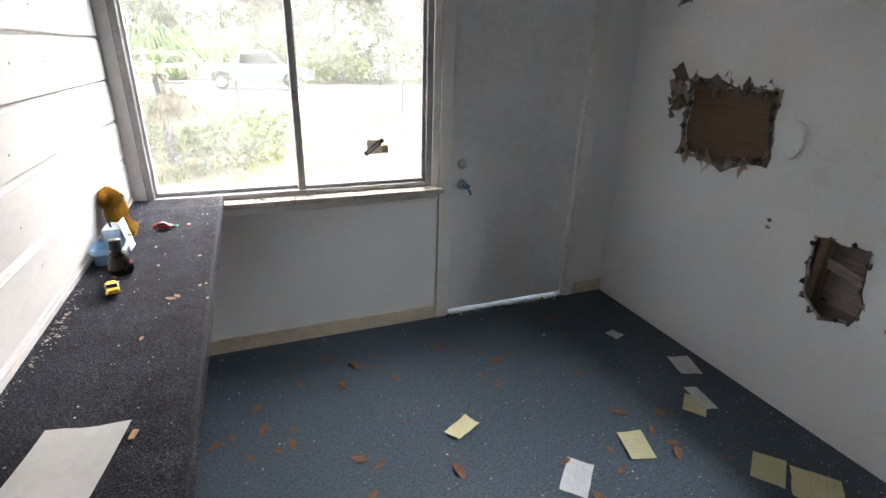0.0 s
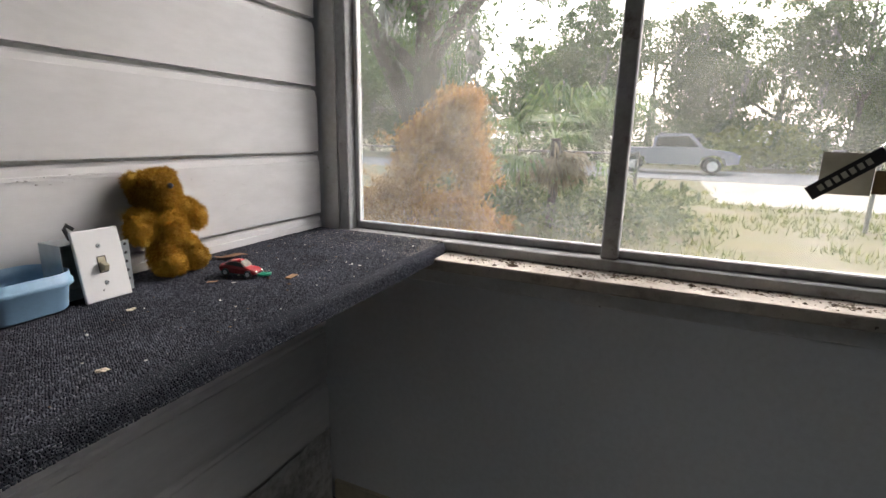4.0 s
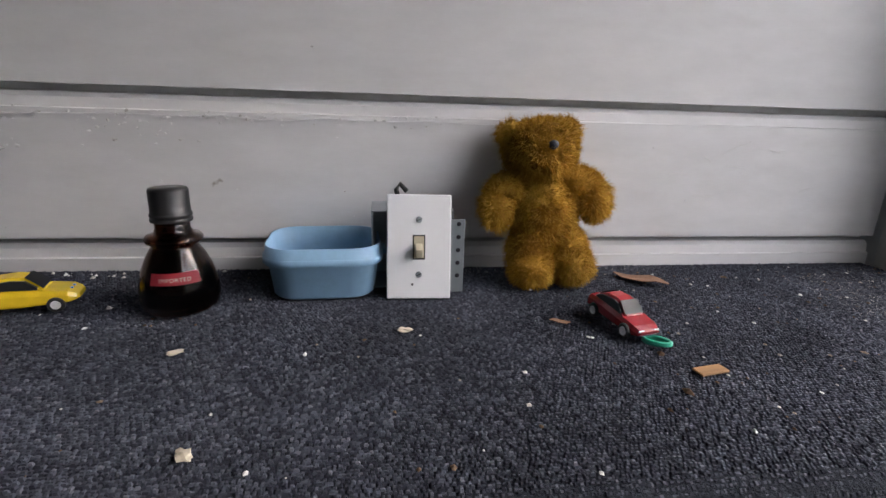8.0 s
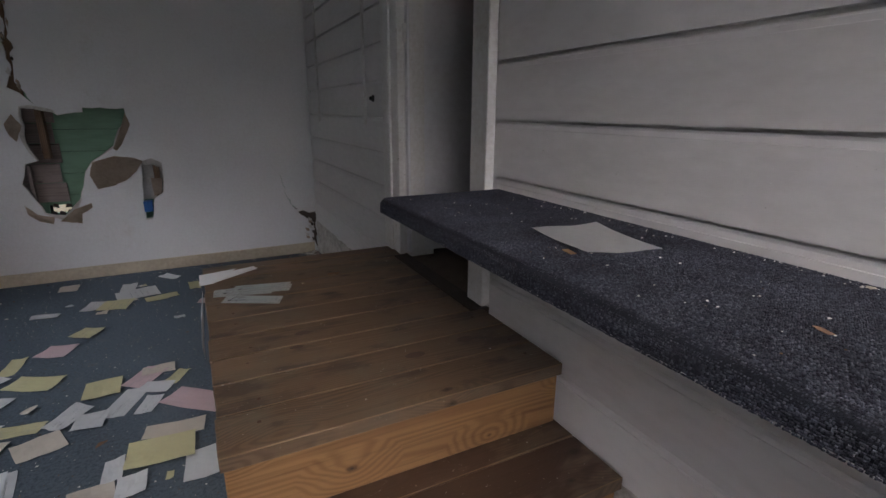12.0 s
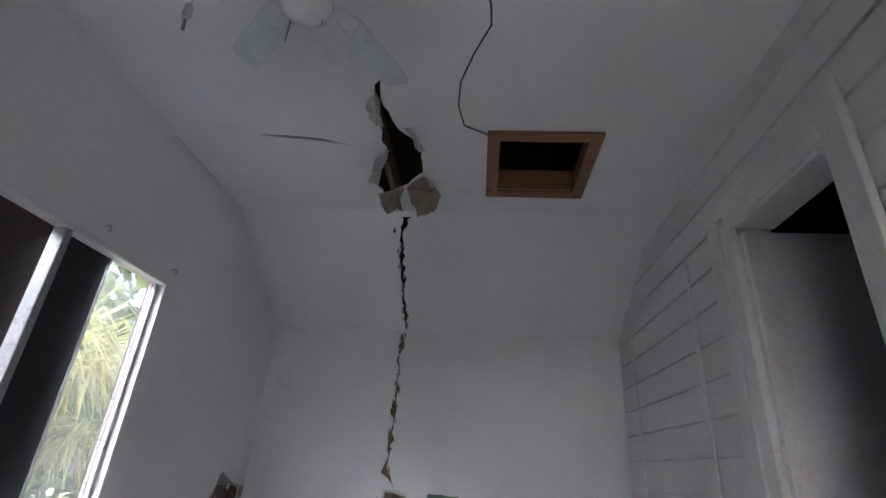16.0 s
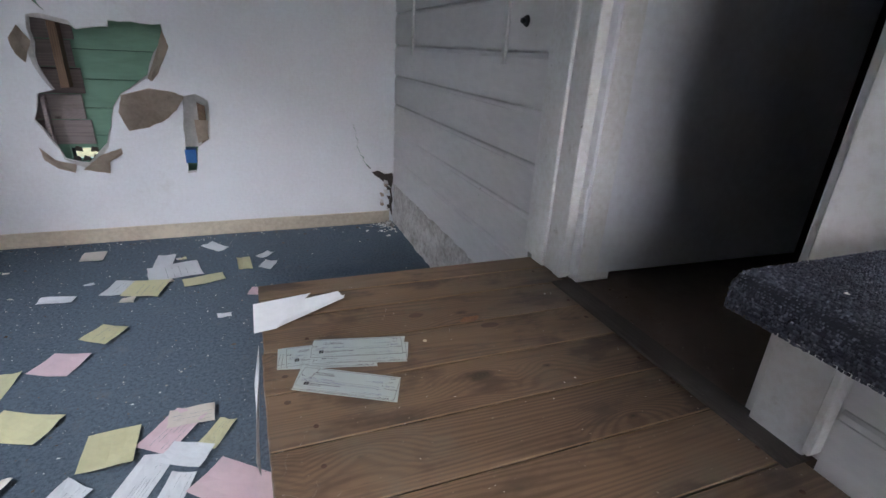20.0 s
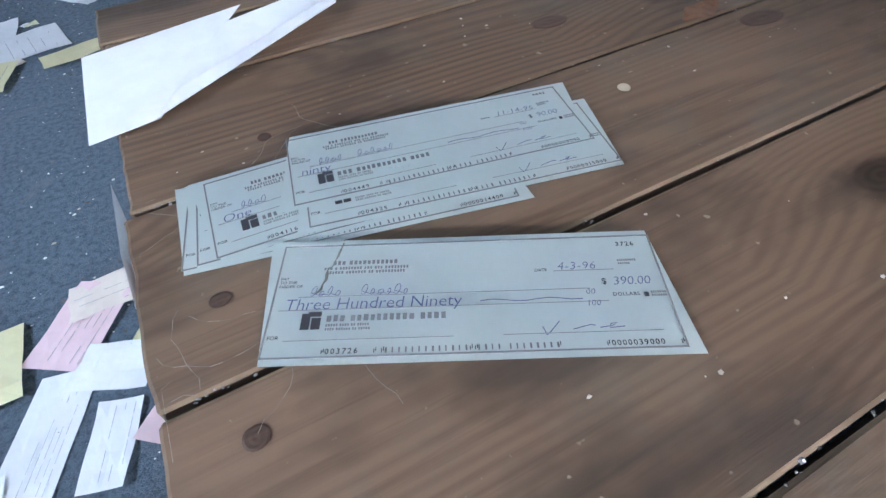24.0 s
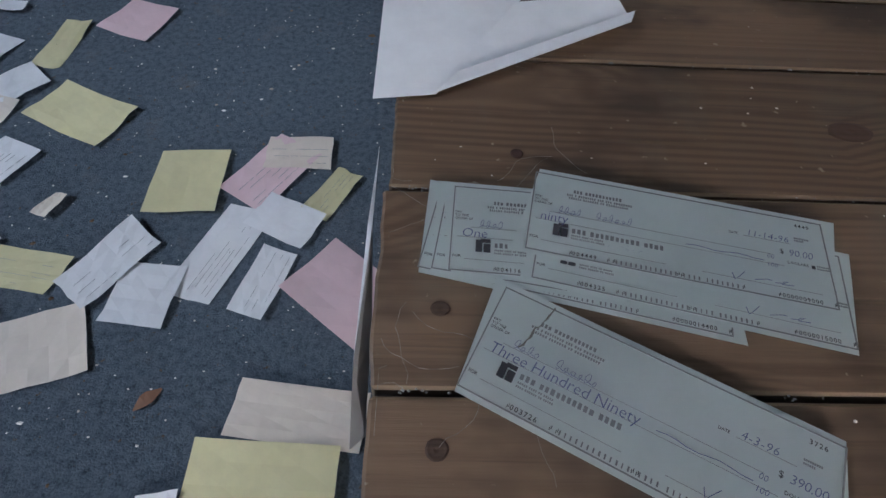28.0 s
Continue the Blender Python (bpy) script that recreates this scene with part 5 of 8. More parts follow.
SHEETS_YELLOW_A = [(2.55, -3.31, 42, 0.17, 0.14), (2.07, -2.98, 76, 0.03, 0.05), (2.27, -2.77, 116, 0.04, 0.14), (1.86, -2.65, 29, 0.14, 0.11), (2.59, -2.98, 61, 0.07, 0.13), (2.54, -2.81, 61, 0.22, 0.09),
    (1.63, -3.66, 66, 0.13, 0.21), (1.63, -3.28, -9, 0.23, 0.08), (1.35, -3.48, 92, 0.16, 0.14), (1.06, -3.46, 61, 0.13, 0.06), (1.1, -2.91, 89, 0.16, 0.22), (1.22, -2.53, -63, 0.14, 0.11),
    (0.82, -2.65, 28, 0.07, 0.16), (2.19, -4.92, 59, 0.08, 0.18), (2.8, -4.42, 97, 0.17, 0.21), (2.2, -4.13, 72, 0.1, 0.21), (2.07, -4.02, 96, 0.22, 0.19), (2.75, -3.81, 98, 0.21, 0.21),
    (1.76, -3.89, 84, 0.18, 0.07)]
SHEETS_YELLOW_B = [(1.51, -4.17, 63, 0.13, 0.12), (2.01, -3.57, 97, 0.08, 0.3), (1.42, -4.56, 78, 0.18, 0.17), (1.17, -4.6, 102, 0.1, 0.19), (0.98, -4.77, 6, 0.07, 0.17), (1.36, -1.04, -152, 0.16, 0.09),
    (2.08, -1.41, 165, 0.12, 0.17), (2.54, -1.72, -146, 0.18, 0.13), (2.63, -1.87, -143, 0.2, 0.19), (2.57, -1.29, -140, 0.15, 0.11)]
SHEETS_GOLD = [(1.17, -2.64, 56, 0.09, 0.1)]
count = 0
for colour, rows in (("tan", SHEETS_TAN), ("white", SHEETS_WHITE_A), ("white", SHEETS_WHITE_B), ("white", SHEETS_WHITE_C), ("pink", SHEETS_PINK), ("yellow", SHEETS_YELLOW_A), ("yellow", SHEETS_YELLOW_B), ("gold", SHEETS_GOLD)):
    for x, y, a, w, h in rows:
        count += 1
        ob = part("paper_sheet", paper_sheet(w, h, 0.007, count, 0.06 if count % 3 == 0 else 0.015), PAPER[colour])
        ob.matrix_world = pose(x, y, 0.0005 + (count * 7 % 11) * 0.0009, 0, 0, a)
        tagged(ob, LABELS[colour], "paper", "papers on the floor")
        if count % 2 == 0 and w > 0.1:
            printed_lines(ob, w, h, count, M_PALEPRINT)
small = random.Random(21)
for k in range(26):
    ob = part("paper_scrap", paper_sheet(small.uniform(0.02, 0.07), small.uniform(0.02, 0.05), 0.004, 300 + k, 0.2, 3, 2), PAPER[("white", "white", "tan", "yellow")[k % 4]])
    ob.matrix_world = pose(small.uniform(1.0, 2.85), small.uniform(-5.1, -2.4), 0.001, 0, 0, small.uniform(0, 360))
    tagged(ob, "small torn paper scrap on the carpet", "paper", "paper scraps")

# sheet on the shelf
ob = part("paper_sheet", paper_sheet(0.158, 0.215, 0.006, 77, 0.02), PAPER["white"])
ob.matrix_world = pose(0.187, -1.829, BENCH_Z + PILE + 0.001, 0, 0, -10.5)
tagged(ob, "blank white sheet lying on the carpeted shelf", "paper")

# folded white sheet on the corner of the landing
folded = thing("folded_paper", "folded white sheet on the corner of the landing", "paper", m=pose(0, 0, PLAT_Z + 0.001))
for k, pts in enumerate((((0.913, -3.317, 0.0), (0.766, -3.332, 0.006), (0.789, -3.300, 0.004), (0.862, -3.179, 0.002), (0.913, -3.174, 0.0)), ((0.789, -3.302, 0.006), (0.697, -3.305, 0.016), (0.688, -3.267, 0.014), (0.866, -3.178, 0.003)), ((0.862, -3.181, 0.004), (0.688, -3.268, 0.015), (0.684, -3.278, 0.018), (0.845, -3.198, 0.010)))):
    bm = bmesh.new()
    bm.faces.new([bm.verts.new(p) for p in pts])
    bmesh.ops.subdivide_edges(bm, edges=bm.edges[:], cuts=3, use_grid_fill=True)
    bmesh.ops.solidify(bm, geom=bm.faces[:], thickness=0.0004)
    part("leaf", bm, PAPER["white"], folded)
bm = bmesh.new()
bm.faces.new([bm.verts.new(p) for p in ((0.9045, -3.13, PLAT_Z - 0.004), (0.9045, -3.06, PLAT_Z - 0.006), (0.918, -2.98, PLAT_Z - 0.07), (0.926, -2.93, PLAT_Z - 0.15), (0.921, -2.95, PLAT_Z - 0.21), (0.922, -3.06, PLAT_Z - 0.20), (0.922, -3.12, PLAT_Z - 0.10))])
bmesh.ops.solidify(bm, geom=bm.faces[:], thickness=0.0004)
tagged(part("paper_sheet", bm, PAPER["white"]), "white sheet hanging down the side of the landing", "paper")


# ---- paid cheques on the landing ----
def text_mesh(body, size, shear=0.0, spacing=1.0, weight=0.018):
    cu = bpy.data.curves.new("lettering", "FONT")
    cu.body, cu.size, cu.shear, cu.space_character, cu.resolution_u = body, size, shear, spacing, 2
    cu.offset = size * weight
    tmp = bpy.data.objects.new("lettering", cu)
    scene.collection.objects.link(tmp)
    me = bpy.data.meshes.new_from_object(tmp.evaluated_get(bpy.context.evaluated_depsgraph_get()))
    bpy.data.objects.remove(tmp)
    return me


def letters(parent, body, size, x, y, ink, shear=0.0, spacing=1.0, name="printed_text"):
    ob = new(name, text_mesh(body, size, shear, spacing, -0.012 if shear else 0.012))
    ob.data.materials.clear()
    ob.data.materials.append(ink)
    ob.parent = parent
    ob.location = (x, y, 0.00075)
    return ob


def squiggle(parent, pts, ink, r=0.00022, name="handwriting"):
    return part(name, tube([(x, y, 0.0007) for x, y in pts], r, 5), ink, parent)


def scrawl(parent, x0, y0, width, height, ink, seed, loops=7):
    """An unreadable joined-up word: a tall first stroke, then small loops and a few tall ones."""
    rr = random.Random(seed)
    pts = []
    for n in range(loops):
        tall = 1.0 if n == 0 else rr.choice((0.48, 0.55, 0.5, 0.95))
        wide = width / loops * rr.uniform(0.30, 0.62)
        cx = x0 + width * (n + 0.5) / loops
        for k in range(9):
            a = -2.3 + k * 0.72
            pts.append((cx + wide * 0.55 * math.cos(a) + 0.12 * height * tall * math.sin(a), y0 + height * tall * (0.5 + 0.5 * math.sin(a))))
    return squiggle(parent, pts, ink, 0.00017)


M_FADED = plastic("faded_black_print", (0.20, 0.21, 0.215), 0.8)
M_CHECK = surface("pale_green_check_paper", (0.66, 0.73, 0.71), (0.61, 0.68, 0.66), 0.8, 40, 14, 0.5, 0.03, dirt=(0.42, 0.42, 0.36), dirt_scale=22, dirt_lo=0.74, dirt_hi=0.84)


def cheque(number, date, amount, words, micr_amount, x, y, z, a, w=0.2, h=0.076, seed=1, sig=True):
    """x, y: the middle of the slip; a: the way its lines run."""
    c = thing("cheque", "used pale green bank cheque with handwriting, on weathered planks", "cheque", m=pose(x, y, z, 0, 0, a), group="cheques on the landing")
    part("slip", paper_sheet(w, h, 0.0006, seed, 0.0, 8, 4), M_CHECK, c).location.z = -0.0012
    b = 0.0035
    for x0, x1, y0, y1 in ((-w / 2 + b, w / 2 - b, h / 2 - b - 0.0009, h / 2 - b), (-w / 2 + b, w / 2 - b, -h / 2 + b, -h / 2 + b + 0.0009), (-w / 2 + b, -w / 2 + b + 0.0009, -h / 2 + b + 0.001, h / 2 - b - 0.001), (w / 2 - b - 0.0009, w / 2 - b, -h / 2 + b + 0.001, h / 2 - b - 0.001)):
        part("border", boxes((x0, x1, y0, y1, 0.0004, 0.0007)), M_GREYINK, c)
    u, v = w / 0.2105, h / 0.077
    X = lambda q: -w / 2 + q * u
    Y = lambda q: h / 2 - q * v
    letters(c, "PAY\nTO THE\nORDER OF", 0.0026, X(0.0055), Y(0.0272), M_INK)
    letters(c, "FOR", 0.0030, X(0.0055), Y(0.0632), M_INK)
    letters(c, "DATE", 0.0026, X(0.141), Y(0.0268), M_INK)
    letters(c, "DOLLARS", 0.0030, X(0.1785), Y(0.0438), M_INK, 0, 1.1)
    letters(c, "$", 0.0052, X(0.1745), Y(0.0362), M_INK)
    letters(c, number, 0.0042, X(0.1875), Y(0.0112), M_INK, 0, 1.25)
    # firm and bank names and addresses: a short bar for every letter
    rr = random.Random(seed * 31)
    for x0, yy, hh, runs, ink in ((0.0325, 0.0178, 0.0026, (3, 11), M_FADED), (0.0280, 0.0211, 0.0017, (3, 1, 8, 3, 3, 8), M_GREYINK), (0.0295, 0.0238, 0.0017, (6, 7, 2, 10), M_GREYINK), (0.0336, 0.0535, 0.0036, (3, 10, 4), M_FADED), (0.0335, 0.0563, 0.0013, (5, 4, 2, 5), M_GREYINK), (0.0335, 0.0586, 0.0013, (4, 6, 2, 5), M_GREYINK), (0.186, 0.0215, 0.0012, (9,), M_GREYINK), (0.186, 0.0236, 0.0012, (6,), M_GREYINK), (0.198, 0.0425, 0.0012, (8,), M_GREYINK), (0.198, 0.0445, 0.0012, (7,), M_GREYINK)):
        bm = bmesh.new()
        p = X(x0)
        for run in runs:
            for q in range(run):
                gw = hh * rr.uniform(0.5, 0.66) * u
                add_box(bm, p, p + gw, Y(yy), Y(yy) + hh * rr.choice((1.0, 1.0, 0.9)), 0.0004, 0.00072)
                p += gw + hh * 0.36
            p += hh * 0.55
        tagged(part("printing", bm, ink, c), "", "", "", "stuff")
    # emblem: two dark blocks with a notch
    ex, ey = X(0.0208), Y(0.0578)
    part("emblem", boxes((ex, ex + 0.0044, ey, ey + 0.0092, 0.0004, 0.0007), (ex + 0.0052, ex + 0.0098, ey, ey + 0.0066, 0.0004, 0.0007), (ex + 0.0032, ex + 0.0098, ey + 0.0074, ey + 0.0102, 0.00045, 0.00072)), M_INK, c)
    part("emblem", boxes((X(0.1945), X(0.1945) + 0.0022, Y(0.0445), Y(0.0445) + 0.0026, 0.0004, 0.0007)), M_INK, c)
    for x0, x1, yy in ((0.017, 0.168, 0.0385), (0.008, 0.176, 0.0465), (0.0135, 0.097, 0.0640), (0.121, 0.198, 0.0640), (0.151, 0.183, 0.0268)):
        part("rule", boxes((X(x0), X(x1), Y(yy), Y(yy) + 0.00022, 0.0004, 0.00065)), M_GREYINK, c)
    # magnetic line
    my = Y(0.0716)
    letters(c, "00" + number, 0.0042, X(0.0350), my, M_INK, 0, 1.32)
    for x0, x1 in ((0.064, 0.104), (0.1085, 0.119), (0.1235, 0.146)):
        bm = bmesh.new()
        p = X(x0)
        while p < X(x1):
            add_box(bm, p, p + rr.uniform(0.0006, 0.0010), my, my + 0.0028, 0.0004, 0.0007)
            p += 0.0032
        tagged(part("printing", bm, M_FADED, c), "", "", "", "stuff")
    for q in (0.0333, 0.0585, 0.0622, 0.1045, 0.107, 0.1465, 0.1695, 0.2045):
        part("printing", boxes((X(q), X(q) + 0.0004, my + 0.0002, my + 0.0022, 0.0004, 0.0007), (X(q) + 0.0009, X(q) + 0.0013, my + 0.0010, my + 0.0030, 0.0004, 0.0007)), M_INK, c)
    letters(c, micr_amount, 0.0042, X(0.1715), my, M_INK, 0, 1.22)
    # handwriting
    letters(c, date, 0.0072, X(0.153), Y(0.0262), M_PEN, 0.22, 1.08, "handwriting")
    letters(c, amount, 0.0076, X(0.180), Y(0.0370), M_PEN, 0.2, 0.95, "handwriting")
    letters(c, words, 0.0099, X(0.0105), Y(0.0464), M_PEN, 0.12, 0.98, "handwriting")
    scrawl(c, X(0.0225), Y(0.0380), 0.017 * u, 0.0062, M_PEN, seed + 3, 4)
    scrawl(c, X(0.0490), Y(0.0380), 0.026 * u, 0.0066, M_PEN, seed + 4, 6)
    squiggle(c, [(X(0.111 + 0.052 * k / 9), Y(0.0442) + 0.0008 * math.sin(k * 1.3)) for k in range(10)], M_PEN)
    letters(c, "00", 0.0050, X(0.165), Y(0.0422), M_PEN, 0.2, 1, "handwriting")
    letters(c, "100", 0.0050, X(0.164), Y(0.0492), M_PEN, 0.2, 1, "handwriting")
    if sig:
        squiggle(c, [(X(px), Y(py)) for px, py in ((0.1405, 0.0600), (0.1420, 0.0650), (0.1440, 0.0632), (0.1490, 0.0575))], M_PEN)
        squiggle(c, [(X(px), Y(py)) for px, py in ((0.155, 0.0622), (0.1635, 0.0600), (0.1660, 0.0604))], M_PEN)
        squiggle(c, [(X(px), Y(py)) for px, py in ((0.168, 0.0617), (0.174, 0.0609), (0.177, 0.0592), (0.1735, 0.0598), (0.1725, 0.0620), (0.180, 0.0614))], M_PEN)
    return c


cz = PLAT_Z + 0.002
cheque("4114", "10-2-96", "144.00", "One", "0000014400", 0.767, -3.031, cz, 167.3, 0.207, 0.075, 11)
cheque("4115", "10-9-96", "80.00", "Eighty", "0000008000", 0.759, -3.036, cz + 0.001, 170.8, 0.207, 0.075, 12)
cheque("4116", "10-14-96", "144.00", "One", "0000014400", 0.750, -3.044, cz + 0.002, 176.0, 0.207, 0.075, 13)
cheque("4325", "11-4-96", "150.00", "One", "0000015000", 0.694, -3.023, cz + 0.003, 167.1, 0.207, 0.0745, 14)
cheque("4449", "11-14-96", "90.00", "ninty", "0000009000", 0.697, -3.046, cz + 0.004, 168.4, 0.207, 0.0735, 15)
front_slip = cheque("3726", "4-3-96", "390.00", "Three Hundred Ninety", "0000039000", 0.741, -2.928, cz + 0.0025, 152.8, 0.2105, 0.077, 16)
# dirty tear near the end of the newest slip
rt = random.Random(5)
tear = [(-0.098 + 0.029 - 0.0009 * k + rt.uniform(-0.001, 0.001), 0.036 - 0.0031 * k, 0.0005) for k in range(12)]
part("torn_crease", tube(tear, [0.0002 + 0.0008 * rt.random() for _ in range(12)], 5), surface("crease_dirt", (0.22, 0.21, 0.18), (0.12, 0.11, 0.09), 0.9, 200, 40, 0.8, 0.3), front_slip, "dirty torn crease in the paper")


# ---- ceiling fan and torn ceiling ----
M_FANWHITE = plastic("white_enamel", (0.74, 0.74, 0.72), 0.35)
M_FANBLADE = surface("dusty_white_blade", (0.62, 0.66, 0.64), (0.45, 0.48, 0.46), 0.5, 30, 6, 0.7, 0.05, dirt=(0.3, 0.3, 0.27), dirt_scale=12, dirt_lo=0.6, dirt_hi=0.8)
M_GLOBE = surface("frosted_globe", (0.80, 0.80, 0.78), (0.7, 0.7, 0.68), 0.25, 40, 6, 0.4, 0.0)
M_BRASS = surface("dull_brass", (0.45, 0.36, 0.2), (0.25, 0.2, 0.12), 0.4, 40, 9, 0.5, 0.05, metal=0.9)
fan = thing("ceiling_fan", "white four-blade ceiling fan with a globe lamp", "ceiling fan", loc=(1.765, -2.27, 0))
part("canopy", lathe([(0, 3.06), (0.07, 3.06), (0.075, 3.03), (0.06, 2.99), (0, 2.985)], 32), M_FANWHITE, fan, smooth=True)
part("motor_housing", lathe([(0, 2.99), (0.085, 2.985), (0.108, 2.965), (0.11, 2.92), (0.095, 2.895), (0.06, 2.885), (0, 2.88)], 36), M_FANWHITE, fan, smooth=True)
part("vent_ring", lathe([(0.111, 2.95), (0.114, 2.945), (0.114, 2.935), (0.111, 2.93)], 36), M_BRASS, fan)
part("switch_housing", lathe([(0, 2.882), (0.055, 2.88), (0.06, 2.86), (0.055, 2.835), (0, 2.832)], 28), M_FANWHITE, fan, smooth=True)
part("globe", lathe([(0.05, 2.835), (0.062, 2.828), (0.085, 2.80), (0.092, 2.77), (0.085, 2.735), (0.06, 2.708), (0.03, 2.697), (0, 2.695)], 36), M_GLOBE, fan, "round frosted globe", True)
for a in (46, 141, 318, 247):
    m = Matrix.Rotation(radians(a), 4, "Z")
    bm = loft([[(x, y, z + (0.012 if y > 0 else -0.012) * abs(y) / 0.07) for y, z in ((-w, 2.884), (-w, 2.889), (w, 2.889), (w, 2.884))] for x, w in ((0.19, 0.048), (0.24, 0.056), (0.50, 0.066), (0.545, 0.062), (0.56, 0.045))])
    blade = part("blade", bm, M_FANBLADE, fan)
    blade.matrix_local = m
    iron = part("blade_iron", loft([[(x, y, z) for y, z in ((-w, 2.876), (-w, 2.882), (w, 2.882), (w, 2.876))] for x, w in ((0.07, 0.012), (0.12, 0.014), (0.16, 0.03), (0.21, 0.036), (0.235, 0.018))]), M_FANWHITE, blade)
for dx, dy, ln in ((0.05, -0.03, 0.24), (-0.05, -0.03, 0.16)):
    part("pull_chain", tube([(dx, dy, 2.85), (dx * 1.1, dy * 1.1, 2.85 - ln * 0.5), (dx * 1.1, dy * 1.1, 2.85 - ln)], 0.0018, 5), M_BRASS, fan)

bm = tube([(1.18, -2.44, 3.06), (1.155, -2.50, 3.03), (1.15, -2.60, 3.03), (1.22, -2.75, 3.035), (1.285, -2.92, 3.03), (1.30, -3.08, 3.03), (1.275, -3.24, 3.035), (1.13, -3.33, 3.04)], 0.004, 8)
tagged(part("loose_cable", bm, M_TYRE, None, "", True), "loose dark cable drooping from the torn ceiling", "cable")
sock = thing("lamp_holder", "small white lamp holder hanging from the ceiling edge", "lamp holder", loc=(2.34, -2.46, 0))
part("cord", tube([(0, 0, 3.06), (0, 0, 2.98)], 0.004, 6), M_FANWHITE, sock)
part("socket", lathe([(0, 2.985), (0.016, 2.98), (0.018, 2.94), (0.016, 2.91), (0, 2.91)], 18), M_FANWHITE, sock)
part("bulb_stub", tube([(0.0, 0, 2.91), (0.012, -0.02, 2.87)], 0.007, 6), M_STEEL, sock)


M_TORNTAN = surface("torn_tan_board_paper", (0.50, 0.41, 0.325), (0.36, 0.29, 0.225), 0.95, 60, 9, 0.7, 0.4)


def torn_flap(name, label, pts, mat, bend=0.02, seed=0, cat="drywall flap"):
    """A ragged flap of board or paper."""
    r = random.Random(seed)
    bm = bmesh.new()
    c = sum((Vector(p) for p in pts), Vector()) / len(pts)
    ring = []
    for i, p in enumerate(pts):
        q = Vector(pts[(i + 1) % len(pts)])
        for k in range(4):
            v = Vector(p).lerp(q, k / 4)
            j = bend * 0.35
            ring.append(bm.verts.new(v + Vector((r.uniform(-j, j), r.uniform(-j, j), r.uniform(-j, j)))))
    mid = bm.verts.new(c + Vector((r.uniform(-bend, bend), r.uniform(-bend, bend), r.uniform(-bend, bend))))
    for i in range(len(ring)):
        bm.faces.new((ring[i], ring[(i + 1) % len(ring)], mid))
    bmesh.ops.solidify(bm, geom=bm.faces[:], thickness=0.003)
    ob = part(name, bm, mat)
    return tagged(ob, label, cat, "torn drywall flaps")


for k, pts in enumerate((((1.86, -3.98, 3.045), (1.70, -3.90, 3.045), (1.71, -4.04, 2.95), (1.84, -4.10, 2.97)), ((1.69, -3.90, 3.045), (1.54, -3.73, 3.045), (1.44, -3.82, 2.97), (1.50, -4.02, 2.93), (1.60, -4.12, 2.95)), ((1.70, -3.00, 3.046), (1.715, -3.28, 3.046), (1.77, -3.18, 3.01), (1.755, -3.06, 3.015)), ((1.55, -3.50, 3.046), (1.60, -3.28, 3.046), (1.55, -3.26, 3.005), (1.49, -3.42, 3.0)), ((1.72, -3.46, 3.046), (1.86, -3.86, 3.046), (1.90, -3.78, 3.0), (1.79, -3.50, 2.99)))):
    torn_flap("drywall_flap", "torn hanging flap of ceiling drywall paper", pts, M_PAPERBOARD if k < 2 else M_GYPSUM, 0.06 if k < 2 else 0.03, k)
for k, pts in enumerate((((1.517, 0.830), (1.381, 0.868), (1.271, 0.854), (1.214, 0.828), (1.263, 0.754), (1.323, 0.701), (1.410, 0.661), (1.511, 0.642), (1.545, 0.742)), ((1.900, 1.151), (1.856, 1.080), (1.900, 0.975), (1.933, 1.018), (1.947, 1.088)), ((1.937, 0.560), (1.879, 0.491), (1.786, 0.462), (1.800, 0.416), (1.872, 0.440), (1.925, 0.487)), ((1.719, 0.468), (1.669, 0.510), (1.564, 0.546), (1.560, 0.517), (1.630, 0.472), (1.638, 0.407), (1.761, 0.431)), ((1.275, 1.165), (1.254, 1.083), (1.321, 0.950), (1.359, 0.904), (1.379, 0.919), (1.332, 1.019)), ((1.182, 0.701), (1.110, 0.697), (1.122, 0.590), (1.177, 0.565)))):
    torn_flap("drywall_flap", "torn brown paper face of broken wall drywall", [(u, -L + 0.006 + 0.003 * (q % 2) - (0.014 if k == 5 else 0), v) for q, (u, v) in enumerate(pts)], M_TORNTAN, 0.005, 20 + k)
M_GRIME = surface('grimy_torn_paper', (0.12, 0.10, 0.085), (0.05, 0.04, 0.035), 0.95, 50, 8, 0.7, 0.4)
M_DUSTY = surface('dusty_torn_paper', (0.30, 0.255, 0.215), (0.12, 0.098, 0.08), 0.95, 45, 14, 0.9, 0.5)
rf = random.Random(9)


def torn_ring(name, label, outline, place, mat, amp, seed):
    """The bared brown paper round a hole: an uneven band lying on the wall face."""
    r = random.Random(seed)
    cx, cy = sum(q[0] for q in outline) / len(outline), sum(q[1] for q in outline) / len(outline)
    n = len(outline)
    bm = bmesh.new()
    inner, outer_ = [], []
    for k, (u, v) in enumerate(outline):
        d = math.hypot(u - cx, v - cy) + 1e-6
        e = 0.004 + amp * max(0.0, noise.noise((k * 0.23, seed * 3.1, 0.0)) * 1.6 + 0.25 + r.uniform(-0.16, 0.16))
        inner.append(bm.verts.new(place(u, v, -0.0015 - 0.006 * r.random())))
        outer_.append(bm.verts.new(place(u + (u - cx) / d * e, v + (v - cy) / d * e, -0.0012)))
    for k in range(n):
        bm.faces.new((inner[k], inner[(k + 1) % n], outer_[(k + 1) % n], outer_[k]))
    bmesh.ops.solidify(bm, geom=bm.faces[:], thickness=0.0006)
    return tagged(part(name, bm, mat), label, "torn drywall", "torn drywall edges")


